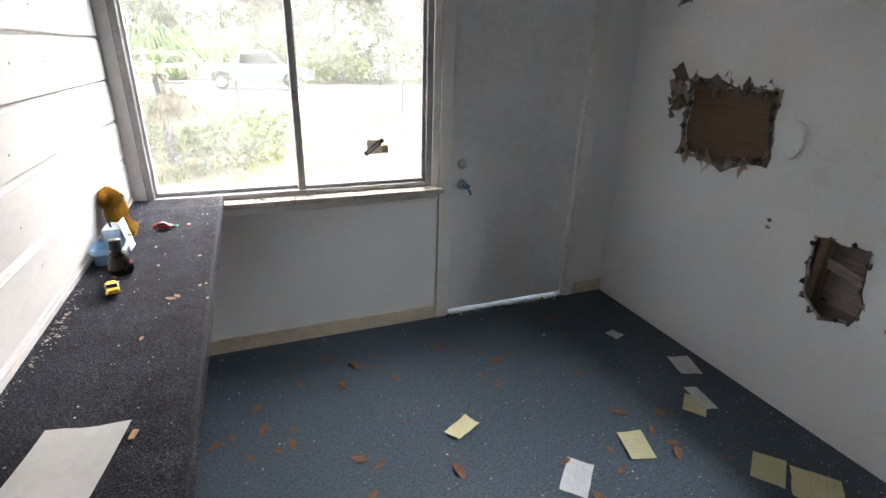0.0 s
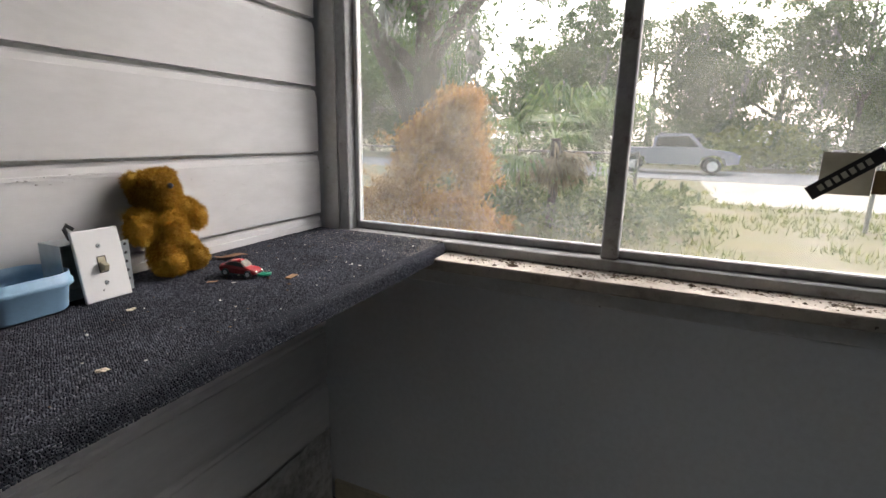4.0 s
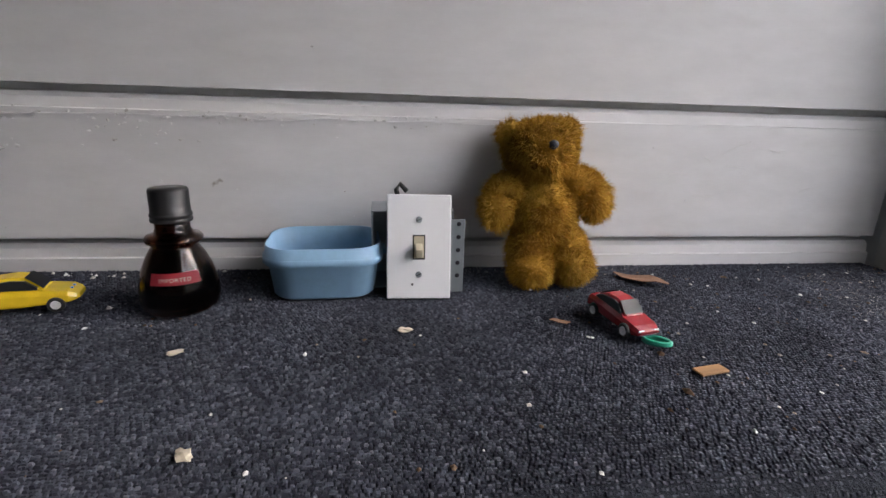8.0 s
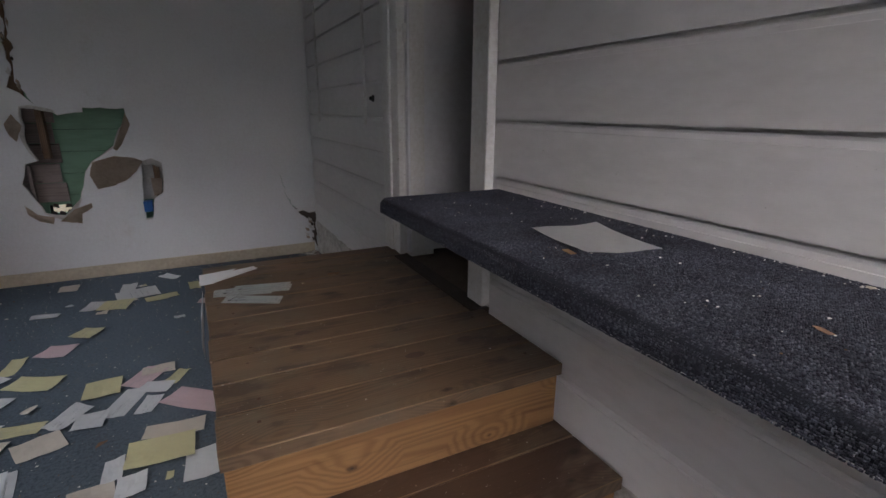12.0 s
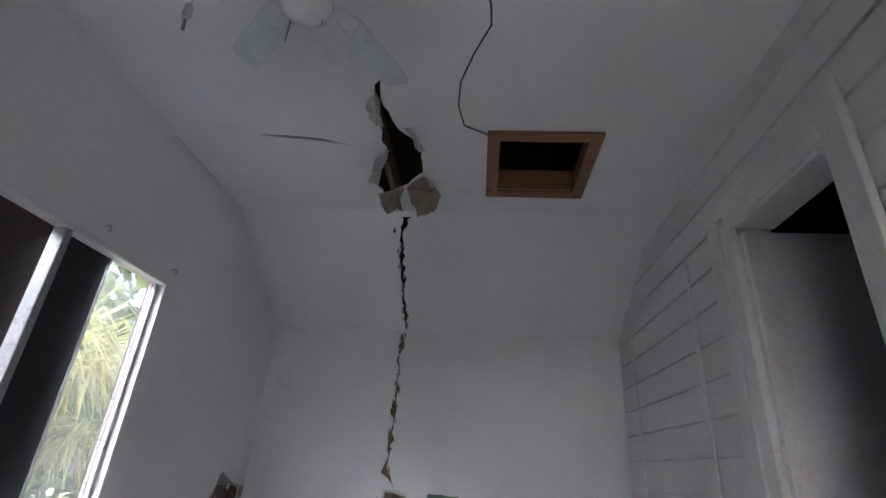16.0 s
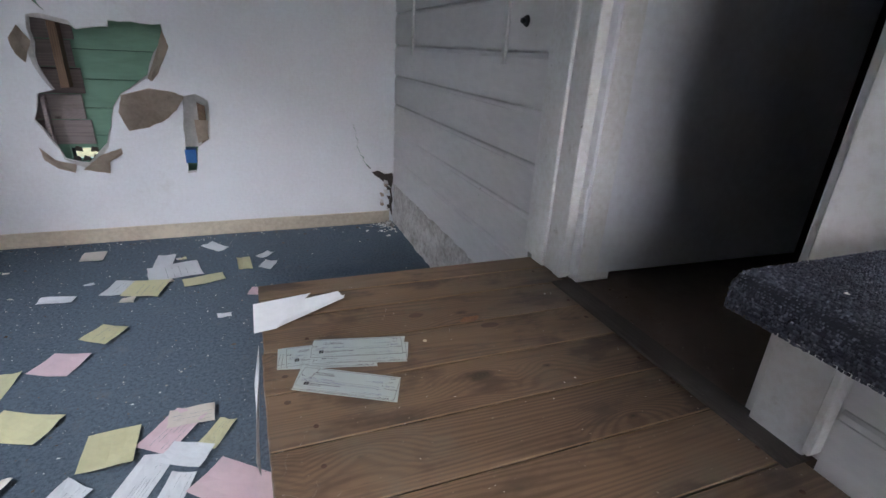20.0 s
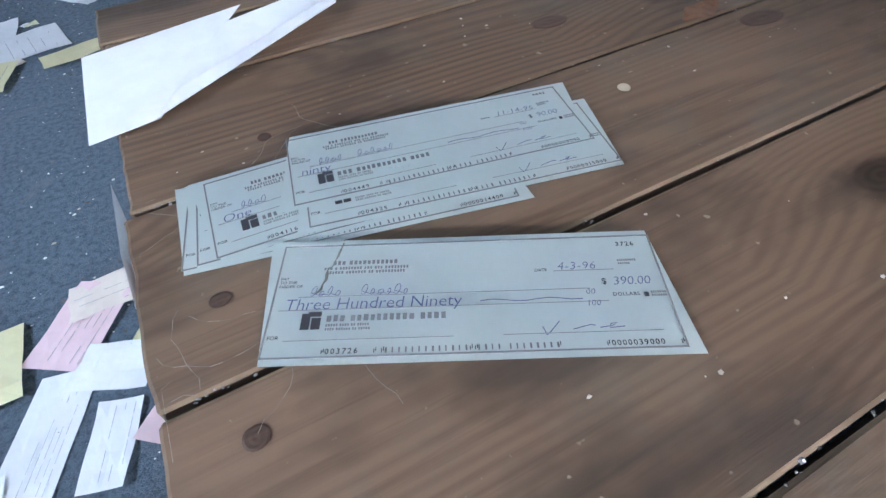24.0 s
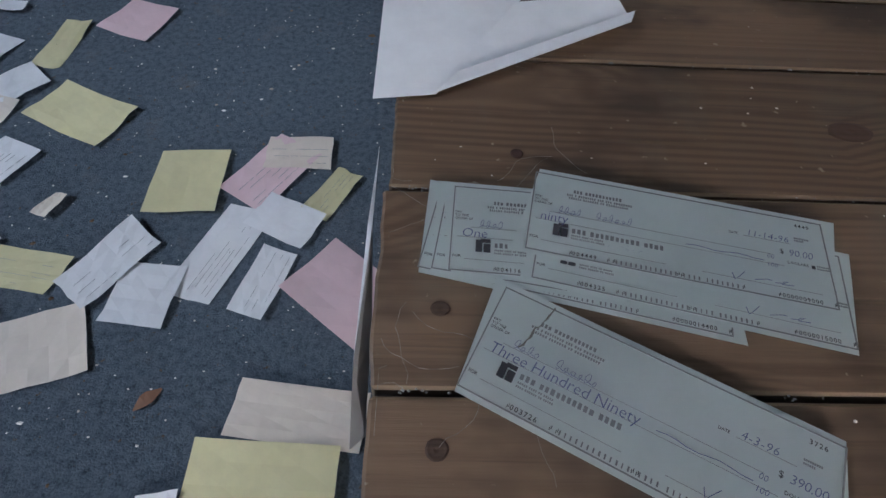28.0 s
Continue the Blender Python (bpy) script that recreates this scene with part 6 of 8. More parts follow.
on_east = lambda u, v, w: (W + w, u, v)
on_south = lambda u, v, w: (u, -L - w, v)
torn_ring("torn_paper_edge", "grimy torn paper edge round the big wall hole", hole_d1, on_east, M_DUSTY, 0.06, 1)
torn_ring("torn_paper_edge", "stained torn paper round the big wall hole", [(u * 1.0 + (u + 0.72) * 0.05, v + (v - 1.38) * 0.05) for u, v in hole_d1], on_east, M_PAPERBOARD, 0.035, 7)
torn_ring("torn_paper_edge", "torn paper edge round the small wall hole", hole_d2, on_east, M_DUSTY, 0.018, 2)
torn_ring("torn_paper_edge", "brown torn paper edge round the wide wall hole", hole_d3, on_east, M_PAPERBOARD, 0.07, 3)
torn_ring("torn_paper_edge", "torn paper edge at the top of the wall", hole_d4, on_east, M_GRIME, 0.04, 8)
torn_ring("torn_paper_edge", "brown torn paper edge round the end wall hole", hole_b1, on_south, M_GYPSUM, 0.030, 4)
torn_ring("torn_paper_edge", "pale torn edge round the small end wall hole", hole_b2, on_south, M_GYPSUM, 0.035, 5)
torn_ring("torn_paper_edge", "crumbled plaster edge in the wall corner", corner_break, on_south, M_GYPSUM, 0.012, 6)
for k in range(16):
    u, v = hole_d3[(k * 5 + 2) % len(hole_d3)]
    s_ = 0.03 + 0.05 * rf.random()
    torn_flap("drywall_flap", "jagged broken piece of drywall at the hole", ((W - 0.004, u, v), (W - 0.012 - 0.02 * rf.random(), u - s_ * 0.7, v + 0.3 * s_), (W - 0.02, u - s_ * 0.2, v - s_ * 1.2), (W - 0.01, u + 0.3 * s_, v - 0.6 * s_)), (M_PAPERBOARD, M_GYPSUM, M_WHITE_WALL)[k % 3], 0.01, 40 + k)
tagged(part("drywall_strip", boxes((W + 0.001, W + 0.012, -4.72, -4.60, 0.46, 0.98)), M_WHITE_WALL), "upright strip of white drywall remaining inside the hole", "drywall")
tagged(part("wood_lath", box_bm(W + 0.014, W + 0.04, -4.135, -4.11, 0.40, 1.10, 0.002), wood("yellow_lath", (0.12, 0.098, 0.05), (0.06, 0.05, 0.03), 1.0, 0.8, 9, axis="Z")), "yellowed upright lath inside the wall hole", "lath")
# wooden block seen inside the big hole, blue outlet boxes
tagged(part("plywood_block", box_bm(W + 0.0134, W + 0.0158, -1.14, -0.40, 1.10, 1.72, 0.0004), wood("dark_brown_plywood", (0.15, 0.088, 0.05), (0.075, 0.045, 0.027), 1.0, 0.7, 9, axis="Y")), "dark brown plywood patch inside the wall hole", "plywood")
M_BLUEBOX = plastic("blue_outlet_box", (0.03, 0.14, 0.42), 0.45)
for lab, x0, x1, y0, y1, z0, z1 in (("blue plastic outlet box in the end wall", 1.196, 1.252, -L - 0.06, -L + 0.004, 0.455, 0.532), ("blue plastic outlet box in the wall cavity", W + 0.0, W + 0.06, -4.20, -4.15, 0.46, 0.55)):
    bx = thing("outlet_box", lab, "outlet box", loc=((x0 + x1) / 2, (y0 + y1) / 2, z0))
    w2, d2, hh = (x1 - x0) / 2, (y1 - y0) / 2, z1 - z0
    part("box_back", box_bm(-w2, w2, -d2, d2, 0, 0.004), M_BLUEBOX, bx)
    part("box_top", box_bm(-w2, w2, -d2, d2, hh - 0.004, hh), M_BLUEBOX, bx)
    part("box_side", box_bm(-w2, -w2 + 0.004, -d2, d2, 0.0045, hh - 0.0045), M_BLUEBOX, bx)
    part("box_side", box_bm(w2 - 0.004, w2, -d2, d2, 0.0045, hh - 0.0045), M_BLUEBOX, bx)
    part("box_face", box_bm(-w2, w2, d2 + 0.0004, d2 + 0.003, 0.0, hh) if x1 < W else box_bm(-w2 - 0.003, -w2 - 0.0004, -d2, d2, 0.0, hh), M_BLUEBOX, bx)
    part("box_floor", box_bm(-w2 + 0.0045, w2 - 0.0045, -d2 + 0.02, -d2 + 0.024, 0.0045, hh - 0.0045), M_BLUEBOX, bx)
tagged(part("stud_block", box_bm(W + 0.012, W + 0.05, -5.18, -5.08, 0.42, 0.78, 0.003), M_FRESHWOOD), "short orange wood block nailed in the wall cavity", "wood block")
tagged(part("insulation", tube([(W + 0.07, -4.2, 0.25), (W + 0.06, -4.45, 0.32), (W + 0.07, -4.7, 0.30), (W + 0.06, -5.0, 0.38)], [0.05, 0.07, 0.06, 0.05], 9), surface("pink_insulation", (0.42, 0.27, 0.26), (0.25, 0.16, 0.15), 0.95, 60, 9, 0.8, 1.0, 60, bump_dist=0.02), None, "", True), "dusty pink insulation slumped in the wall", "insulation")

# wall fittings
for y, z0, z1 in ((-3.80, 1.11, 2.55), (-4.90, 1.11, 2.50)):
    tagged(part("shelf_standard", box_bm(0.001, 0.013, y - 0.012, y + 0.012, z0, z1, 0.002), M_TRIM), "white painted metal shelf track on the siding", "shelf track", "shelf tracks")
kn = thing("wall_button", "dark round button beside the doorway", "button", m=pose(0.0, -3.672, 1.25, 0, 90, 0))
part("base", lathe([(0, 0.008), (0.016, 0.007), (0.019, 0.0)], 20), M_TYRE, kn)
part("knob", lathe([(0, 0.022), (0.008, 0.021), (0.010, 0.014), (0.008, 0.0082)], 16), M_TYRE, kn)
for y, z in ((-2.398, 1.665), (-0.995, 1.77), (-0.744, 1.766), (-0.997, 1.609), (-0.726, 1.608), (-0.708, 1.477), (-1.158, 1.396), (-1.215, 1.221)):
    nl = part("bolt_head", lathe([(0, 0.002), (0.003, 0.0016), (0.0036, 0.0)], 12), M_STEEL)
    nl.matrix_world = pose(0.0, y, z, 0, 90, 0)
    tagged(nl, "old nail head with rust in the white siding", "nail", "nails in the siding")
for y in (-3.14, -3.70):
    hk = part("curtain_hook", tube([(W, y, 2.33), (W - 0.025, y, 2.335), (W - 0.035, y, 2.32), (W - 0.028, y, 2.30)], 0.005, 6), M_STEEL)
    tagged(hk, "bent metal curtain rod hook above the window", "hook", "curtain hooks")

# inner door standing open
inner = thing("inner_door", "open white flush door leading to the dark hall", "door", m=pose(0.0, -3.234, PLAT_Z + 0.012, 0, 0, 177.5))
part("door_leaf", box_bm(0.010, 0.95, 0.0, 0.030, 0.0, 1.92, 0.002), M_DOOR, inner)
for z in (0.2, 0.95, 1.7):
    part("hinge", box_bm(-0.004, 0.0095, 0.004, 0.016, z, z + 0.075, 0.001), M_TRIM, inner)
kb = part("door_knob", lathe([(0, 0.065), (0.02, 0.062), (0.027, 0.05), (0.022, 0.036), (0.01, 0.028), (0.01, 0.008), (0.03, 0.006), (0.031, 0.0)], 20), M_TYRE, inner, "dark door knob", True)
kb.matrix_local = Matrix.Translation((0.89, 0.0, 0.93)) @ Matrix.Rotation(radians(90), 4, "X")
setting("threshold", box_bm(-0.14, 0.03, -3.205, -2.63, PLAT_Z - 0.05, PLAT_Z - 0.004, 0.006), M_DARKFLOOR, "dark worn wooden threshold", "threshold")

# front door hardware
for z, r_, nm in ((1.036, 0.029, "deadbolt"), (0.908, 0.030, "door_knob")):
    hw = part(nm, lathe([(0, 0.014), (r_ * 0.7, 0.013), (r_, 0.008), (r_ * 1.05, 0.0)] if nm == "deadbolt" else [(0, 0.06), (0.02, 0.058), (0.026, 0.045), (0.02, 0.03), (0.012, 0.024), (0.012, 0.006), (0.03, 0.005), (0.032, 0.0)], 24), M_STEEL, front_door, "", True)
    hw.matrix_local = Matrix.Translation((DX0 + 0.095, 0.015, z)) @ Matrix.Rotation(radians(90), 4, "X")
part("blue_cord", tube([(DX0 + 0.09, -0.03, 0.923), (DX0 + 0.075, -0.05, 0.918), (DX0 + 0.10, -0.055, 0.898), (DX0 + 0.125, -0.05, 0.908), (DX0 + 0.10, -0.045, 0.928), (DX0 + 0.12, -0.05, 0.883), (DX0 + 0.135, -0.05, 0.853)], 0.007, 7), M_BLUEBOX, front_door, "knotted blue cord on the knob")

# sticker on the window
st = thing("window_sticker", "dark security sticker on the window pane", "sticker", m=pose(1.220, 0.027, 1.158))
M_STICK = island_colours("faded_sticker", [(0.0, (0.24, 0.23, 0.20)), (1.0, (0.26, 0.25, 0.22))], 0.6, 0.3, 0.6)
part("shield", box_bm(-0.042, 0.042, -0.001, 0.0, -0.04, 0.04, 0.0004), M_STICK, st)
part("corner_tab", box_bm(0.043, 0.082, -0.001, 0.0, -0.036, 0.008, 0.0004), plastic("tan_sticker", (0.24, 0.17, 0.07)), st, "tan tab of the sticker")
bnd = part("band", box_bm(-0.068, 0.068, -0.0022, -0.0012, -0.014, 0.014, 0.0004), M_INK, st)
bnd.rotation_euler = (0, radians(-38), 0)
bars = part("lettering_bars", boxes(*[(-0.05 + 0.014 * k, -0.041 + 0.014 * k, -0.003, -0.0023, -0.006, 0.006) for k in range(7)]), plastic("pale_sticker_print", (0.5, 0.5, 0.45)), st)
bars.rotation_euler = (0, radians(-38), 0)

# window sill dirt, plaster crumbs, leaves and floor grit
M_LITTER = island_colours("litter", [(0.0, (0.05, 0.03, 0.018)), (1.0, (0.75, 0.73, 0.69)), (0.55, (0.16, 0.11, 0.07)), (0.75, (0.5, 0.47, 0.42))], 0.95, 0.1)
M_SILLDIRT = island_colours('sill_litter', [(0.0, (0.03, 0.02, 0.013)), (1.0, (0.4, 0.34, 0.27)), (0.7, (0.11, 0.075, 0.05))], 0.95, 0.1)
M_CRUMB = island_colours("plaster_crumbs", [(0.0, (0.5, 0.47, 0.42)), (1.0, (0.82, 0.81, 0.79))], 0.95, 0.1)
M_LEAF = island_colours("dead_leaves", [(0.0, (0.10, 0.05, 0.03)), (1.0, (0.36, 0.22, 0.13)), (0.5, (0.21, 0.11, 0.06))], 0.7, 0.3, 0.1)


def crumbs(name, label, places, mat, lo, hi, flat=0.6, seed=1):
    r = np.random.RandomState(seed)
    verts, faces = [], []
    for x, y, z in places:
        s = r.uniform(lo, hi) * (2.2 if r.rand() < 0.06 else 1)
        b = len(verts)
        rot = r.uniform(0, 6.28)
        for k in range(5):
            a = rot + k * 1.257
            q = s * r.uniform(0.6, 1.2)
            verts.append((x + q * math.cos(a), y + q * math.sin(a) * r.uniform(0.5, 1), z))
        verts.append((x, y, z + s * flat * r.uniform(0.5, 1.3)))
        faces += [(b + k, b + (k + 1) % 5, b + 5) for k in range(5)]
    ob = new(name, soup(verts, faces, name, mat))
    return tagged(ob, label, "debris", "", "stuff")


rd = random.Random(4)
drifts = [(0.50, -0.05), (0.58, -0.035), (0.70, -0.02), (0.78, -0.05), (0.84, -0.03), (0.93, -0.02), (1.02, -0.045), (1.12, -0.015), (1.24, -0.04), (1.40, -0.02), (1.52, -0.05)]
def drift(n, sx, sy):
    out = []
    for _ in range(n):
        cx, cy = rd.choice(drifts)
        out.append((min(1.59, max(0.43, rd.gauss(cx, sx))), min(0.005, max(-0.08, rd.gauss(cy, sy))), 0.9152))
    return out


crumbs("sill_dirt", "dirt and dead insects along the window sill", drift(620, 0.028, 0.014) + [(rd.uniform(0.42, 1.6), -0.08 + 0.085 * rd.random() ** 0.4, 0.9152) for _ in range(300)], M_SILLDIRT, 0.001, 0.004, 0.5, 2)
crumbs("sill_clump", "clumps of dirt and dead insects on the sill", drift(70, 0.014, 0.010), M_SILLDIRT, 0.003, 0.008, 0.5, 12)
crumbs("track_dirt", "dirt packed along the window track", [(rd.uniform(0.08, 1.54), 0.004 + 0.012 * rd.random(), 0.916) for _ in range(500)], M_SILLDIRT, 0.002, 0.006, 0.6, 13)
crumbs("bench_plaster", "white plaster crumbs along the back of the shelf", [(0.012 + abs(rd.gauss(0, 0.016)), rd.uniform(-2.3, -0.6), BENCH_Z + PILE) for _ in range(67)] + [(0.02 + abs(rd.gauss(0, 0.02)), rd.gauss(-1.25, 0.10), BENCH_Z + PILE) for _ in range(60)] + [(rd.uniform(0.05, 0.39), rd.uniform(-2.4, -0.1), BENCH_Z + PILE) for _ in range(60)], M_CRUMB, 0.0012, 0.0042, 0.7, 3)
crumbs("bench_dust", "dust and plant bits on the shelf carpet", [(rd.uniform(0.02, 0.39), -0.02 - 0.5 * rd.random() ** 1.8, BENCH_Z + PILE - 0.0005) for _ in range(220)] + [(rd.uniform(0.02, 0.39), rd.uniform(-2.4, -0.1), BENCH_Z + PILE - 0.0005) for _ in range(160)], M_LITTER, 0.0008, 0.003, 0.5, 5)
crumbs("floor_grit", "grit and plaster specks over the carpet floor", [(rd.uniform(0.05, W - 0.03), rd.uniform(-L + 0.03, -0.03), 0.0) for _ in range(1500)] + [(W - 0.03 - abs(rd.gauss(0, 0.05)), rd.uniform(-L + 0.05, -0.05), 0.0) for _ in range(500)] + [(rd.uniform(0.1, W), -L + 0.03 + abs(rd.gauss(0, 0.04)), 0.0) for _ in range(300)] + [(2.7 + 0.2 * rd.gauss(0, 1) if rd.random() < 0.5 else 2.85, -2.5 + 0.25 * rd.gauss(0, 1), 0.0) for _ in range(350)], M_LITTER, 0.0015, 0.006, 0.5, 6)
crumbs("landing_crumbs", "paint flecks and crumbs on the landing planks", [(rd.uniform(0.03, 0.88), rd.uniform(-3.35, -2.11), PLAT_Z) for _ in range(150)] + [(rd.uniform(0.03, 0.88), rd.uniform(-2.1, -1.86), STEP_Z) for _ in range(60)], M_CRUMB, 0.0006, 0.0018, 0.5, 7)


def dead_leaf(size, seed):
    r = random.Random(seed)
    bm = bmesh.new()
    rows = []
    for i in range(6):
        t = i / 5
        w = size * 0.24 * math.sin(math.pi * min(0.97, t * 0.92 + 0.05)) * r.uniform(0.8, 1.1)
        z = 0.002 + size * 0.07 * math.sin(t * 3.0 + seed) ** 2
        rows.append((bm.verts.new((size * (t - 0.5), -w, z + w * 0.12 * r.uniform(-0.5, 1))), bm.verts.new((size * (t - 0.5), 0, z)), bm.verts.new((size * (t - 0.5), w * 0.9, z + w * 0.25 * r.random()))))
    for a, b in zip(rows, rows[1:]):
        bm.faces.new((a[0], b[0], b[1], a[1]))
        bm.faces.new((a[1], b[1], b[2], a[2]))
    bmesh.ops.recalc_face_normals(bm, faces=bm.faces[:])
    bmesh.ops.solidify(bm, geom=bm.faces[:], thickness=0.0009)
    bmesh.ops.recalc_face_normals(bm, faces=bm.faces[:])
    return bm


leaf_meshes = [mesh_of(dead_leaf(s, k), "dead_leaf", M_LEAF) for k, s in enumerate((0.07, 0.085, 0.06, 0.1))]
spots = [(1.93, -2.73), (1.66, -2.66), (1.62, -2.61), (1.65, -2.33), (1.55, -2.24), (1.42, -2.29), (1.25, -2.38), (2.12, -2.43), (2.03, -2.39), (0.27, -0.78), (0.34, -0.75), (0.48, -0.74), (0.60, -0.78), (0.45, -0.57), (0.42, -0.90), (0.98, -0.38), (1.59, -0.44), (1.80, -0.60), (2.30, -0.92), (1.42, -1.95), (1.55, -1.85), (1.9, -1.9), (1.8, -1.7), (2.2, -1.8), (1.1, -1.9), (1.25, -1.75), (2.4, -1.6), (1.55, -2.1), (1.3, -3.05)]
for k in range(46):
    spots.append((rd.uniform(0.5, 2.4), rd.uniform(-1.9, -0.25)))
for k, (x, y) in enumerate(spots):
    ob = new("dead_leaf", leaf_meshes[k % 4])
    ob.matrix_world = pose(x, y, 0.001, 0, 0, rd.uniform(0, 360)) @ Matrix.Scale(rd.uniform(0.6, 1.1), 4)
    tagged(ob, "curled brown dead leaf on the carpet", "leaf", "dead leaves on the floor")
for x, y, z, a in ((0.281, -0.453, BENCH_Z + PILE, 100), (0.292, -1.775, BENCH_Z + PILE, 80)):
    ob = part("wood_chip", box_bm(-0.014, 0.014, -0.006, 0.006, 0.0, 0.0022, 0.0006), M_FRESHWOOD)
    ob.matrix_world = pose(x, y, z, 0, 0, a)
    tagged(ob, "thin orange wood chip on the carpeted shelf", "wood chip")
shelf_leaf = mesh_of(dead_leaf(0.085, 1), "dead_leaf", surface("tan_dead_leaf", (0.24, 0.13, 0.07), (0.13, 0.065, 0.036), 0.75, 120, 30, 0.7, 0.3))
for x, y, z, s_ in ((0.292, -1.177, BENCH_Z + PILE, 0.5), (0.308, -1.163, BENCH_Z + PILE, 0.42), (0.068, -0.40, BENCH_Z + PILE, 0.8), (0.18, -0.546, BENCH_Z + PILE, 0.25), (0.40, -3.095, PLAT_Z, 0.7), (0.247, -1.394, BENCH_Z + PILE, 0.3)):
    ob = new("dead_leaf", shelf_leaf)
    ob.matrix_world = pose(x, y, z, 0, 0, 40 * s_ * 7) @ Matrix.Scale(s_, 4)
    tagged(ob, "small curled brown leaf fragment", "leaf")
for x, y, z in ((0.222, -0.894, BENCH_Z), (0.350, -0.840, BENCH_Z), (0.385, -1.095, BENCH_Z), (0.368, -1.104, BENCH_Z), (0.395, -1.204, BENCH_Z), (0.190, -0.702, BENCH_Z), (0.025, -1.443, BENCH_Z), (0.024, -1.331, BENCH_Z), (0.03, -1.21, BENCH_Z), (0.03, -1.19, BENCH_Z)):
    bm = bmesh.new()
    bmesh.ops.create_icosphere(bm, subdivisions=2, radius=0.0042)
    for v in bm.verts:
        v.co *= 1 + 0.9 * noise.noise(v.co * 300 + Vector((x, y, z)) * 9)
        v.co.z = v.co.z * 0.4 + 0.0012
        v.co.y *= 1.6
    ob = part("plaster_lump", bm, M_BASE)
    ob.matrix_world = pose(x, y, z + PILE, 0, 0, x * 900)
    tagged(ob, "small crumbled tan chip on the shelf", "plaster", "plaster lumps")
tk = part("thumbtack", lathe([(0, 0.002), (0.003, 0.0018), (0.0048, 0.0008), (0.005, 0.0)], 16), M_IVORY)
tk.matrix_world = pose(0.540, -3.037, PLAT_Z)
tagged(tk, "white plastic disc on the landing plank", "disc")
bm = tube([(2.31, -2.30, 0.004), (2.15, -2.275, 0.004), (1.95, -2.275, 0.004), (1.69, -2.30, 0.004)], 0.02, 6)
for v in bm.verts:
    v.co.z = max(0.0002, 0.0006 + (v.co.z - 0.004) * 0.03)
tagged(part("rubber_strip", bm, surface("dusty_black_rubber", (0.014, 0.014, 0.015), (0.03, 0.03, 0.03), 0.95, 60, 9, 0.6, 0.2, spec=0.1)), "black curved rubber strip lying on the carpet", "rubber strip")

# flexible duct and boards up in the open ceiling
bm = bmesh.new()
ring_n, seg = 60, 14
rings = []
for k in range(ring_n):
    t = k / (ring_n - 1)
    c = Vector((0.30 + 0.35 * t, -2.9 + 2.4 * t, 3.36 + 0.05 * math.sin(t * 5)))
    rr_ = 0.11 + (0.008 if k % 2 else 0.0)
    rings.append([bm.verts.new(c + rr_ * Vector((math.cos(2 * math.pi * q / seg), 0, math.sin(2 * math.pi * q / seg)))) for q in range(seg)])
for a_, b_ in zip(rings, rings[1:]):
    for q in range(seg):
        bm.faces.new((a_[q], a_[(q + 1) % seg], b_[(q + 1) % seg], b_[q]))
tagged(part("flexible_duct", bm, M_CHROME, None, "", True), "crinkled silver flexible duct in the attic", "duct")
tagged(part("attic_board", box_bm(0.95, 1.75, -2.6, -0.9, 3.22, 3.235, 0.002), M_DARKROOM), "grey board lying across the ceiling joists", "board")
for x_ in (2.2, 2.66):
    tagged(part("attic_block", box_bm(x_ - 0.2, x_ + 0.2, -2.02, -1.98, 3.07, 3.2, 0.003), M_FRAMEWOOD), "short wooden block between ceiling joists", "wood block", "joist blocks")
# rubble in the corner
crumbs("corner_rubble", "broken plaster rubble in the wall corner", [(0.02 + abs(rd.gauss(0, 0.06)), -L + 0.02 + abs(rd.gauss(0, 0.08)), 0.0) for _ in range(120)], M_CRUMB, 0.003, 0.012, 0.7, 9)


# torn paper lips along the long crack, rubble in the broken corner, lint on the shelf end
rl = random.Random(61)
for k in range(26):
    t = rl.random()
    z = 1.25 + 1.15 * t
    x = 1.845 - 0.03 * t + rl.choice((-1, 1)) * rl.uniform(0.008, 0.022)
    s_ = rl.uniform(0.014, 0.04)
    torn_flap("drywall_flap", "curled paper lip at the wall crack", ((x, -L + 0.002, z + s_), (x + rl.uniform(0.006, 0.02), -L + 0.008, z), (x, -L + 0.003, z - s_), (x - 0.008, -L + 0.002, z)), (M_PAPERBOARD, M_GYPSUM, M_GRIME)[k % 3], 0.004, 200 + k)
for k in range(14):
    v = rl.uniform(0.05, 1.1) / sl_len
    x = 1.79 + rl.choice((-1, 1)) * rl.uniform(0.008, 0.024)
    y, z = -L + (SL + L) * v, 2.445 + (H - 2.445) * v
    s_ = rl.uniform(0.015, 0.04)
    torn_flap("drywall_flap", "curled paper lip at the ceiling crack", ((x, y + s_, z + s_ * 0.57 - 0.003), (x + 0.015, y + 0.004, z - 0.010), (x, y - s_, z - s_ * 0.57 - 0.003), (x - 0.008, y, z - 0.004)), (M_PAPERBOARD, M_GRIME)[k % 2], 0.004, 240 + k)
M_RUBBLE = island_colours("grey_rubble", [(0.0, (0.10, 0.09, 0.08)), (1.0, (0.55, 0.52, 0.48)), (0.5, (0.28, 0.25, 0.22))], 0.95, 0.1)
# dark backing added behind the corner break, over the green boards
tagged(part("corner_backing", boxes((-0.01, 0.20, -L - 0.03, -L - 0.016, 0.02, 0.40)), M_GRIME), "plain dark backing added behind the broken wall corner", "board")
crumbs("corner_rubble", "crumbled grey plaster heaped in the corner", [(0.012 + abs(rl.gauss(0, 0.05)), -L + 0.013 + abs(rl.gauss(0, 0.04)), 0.0) for _ in range(160)], M_RUBBLE, 0.004, 0.013, 0.9, 15)
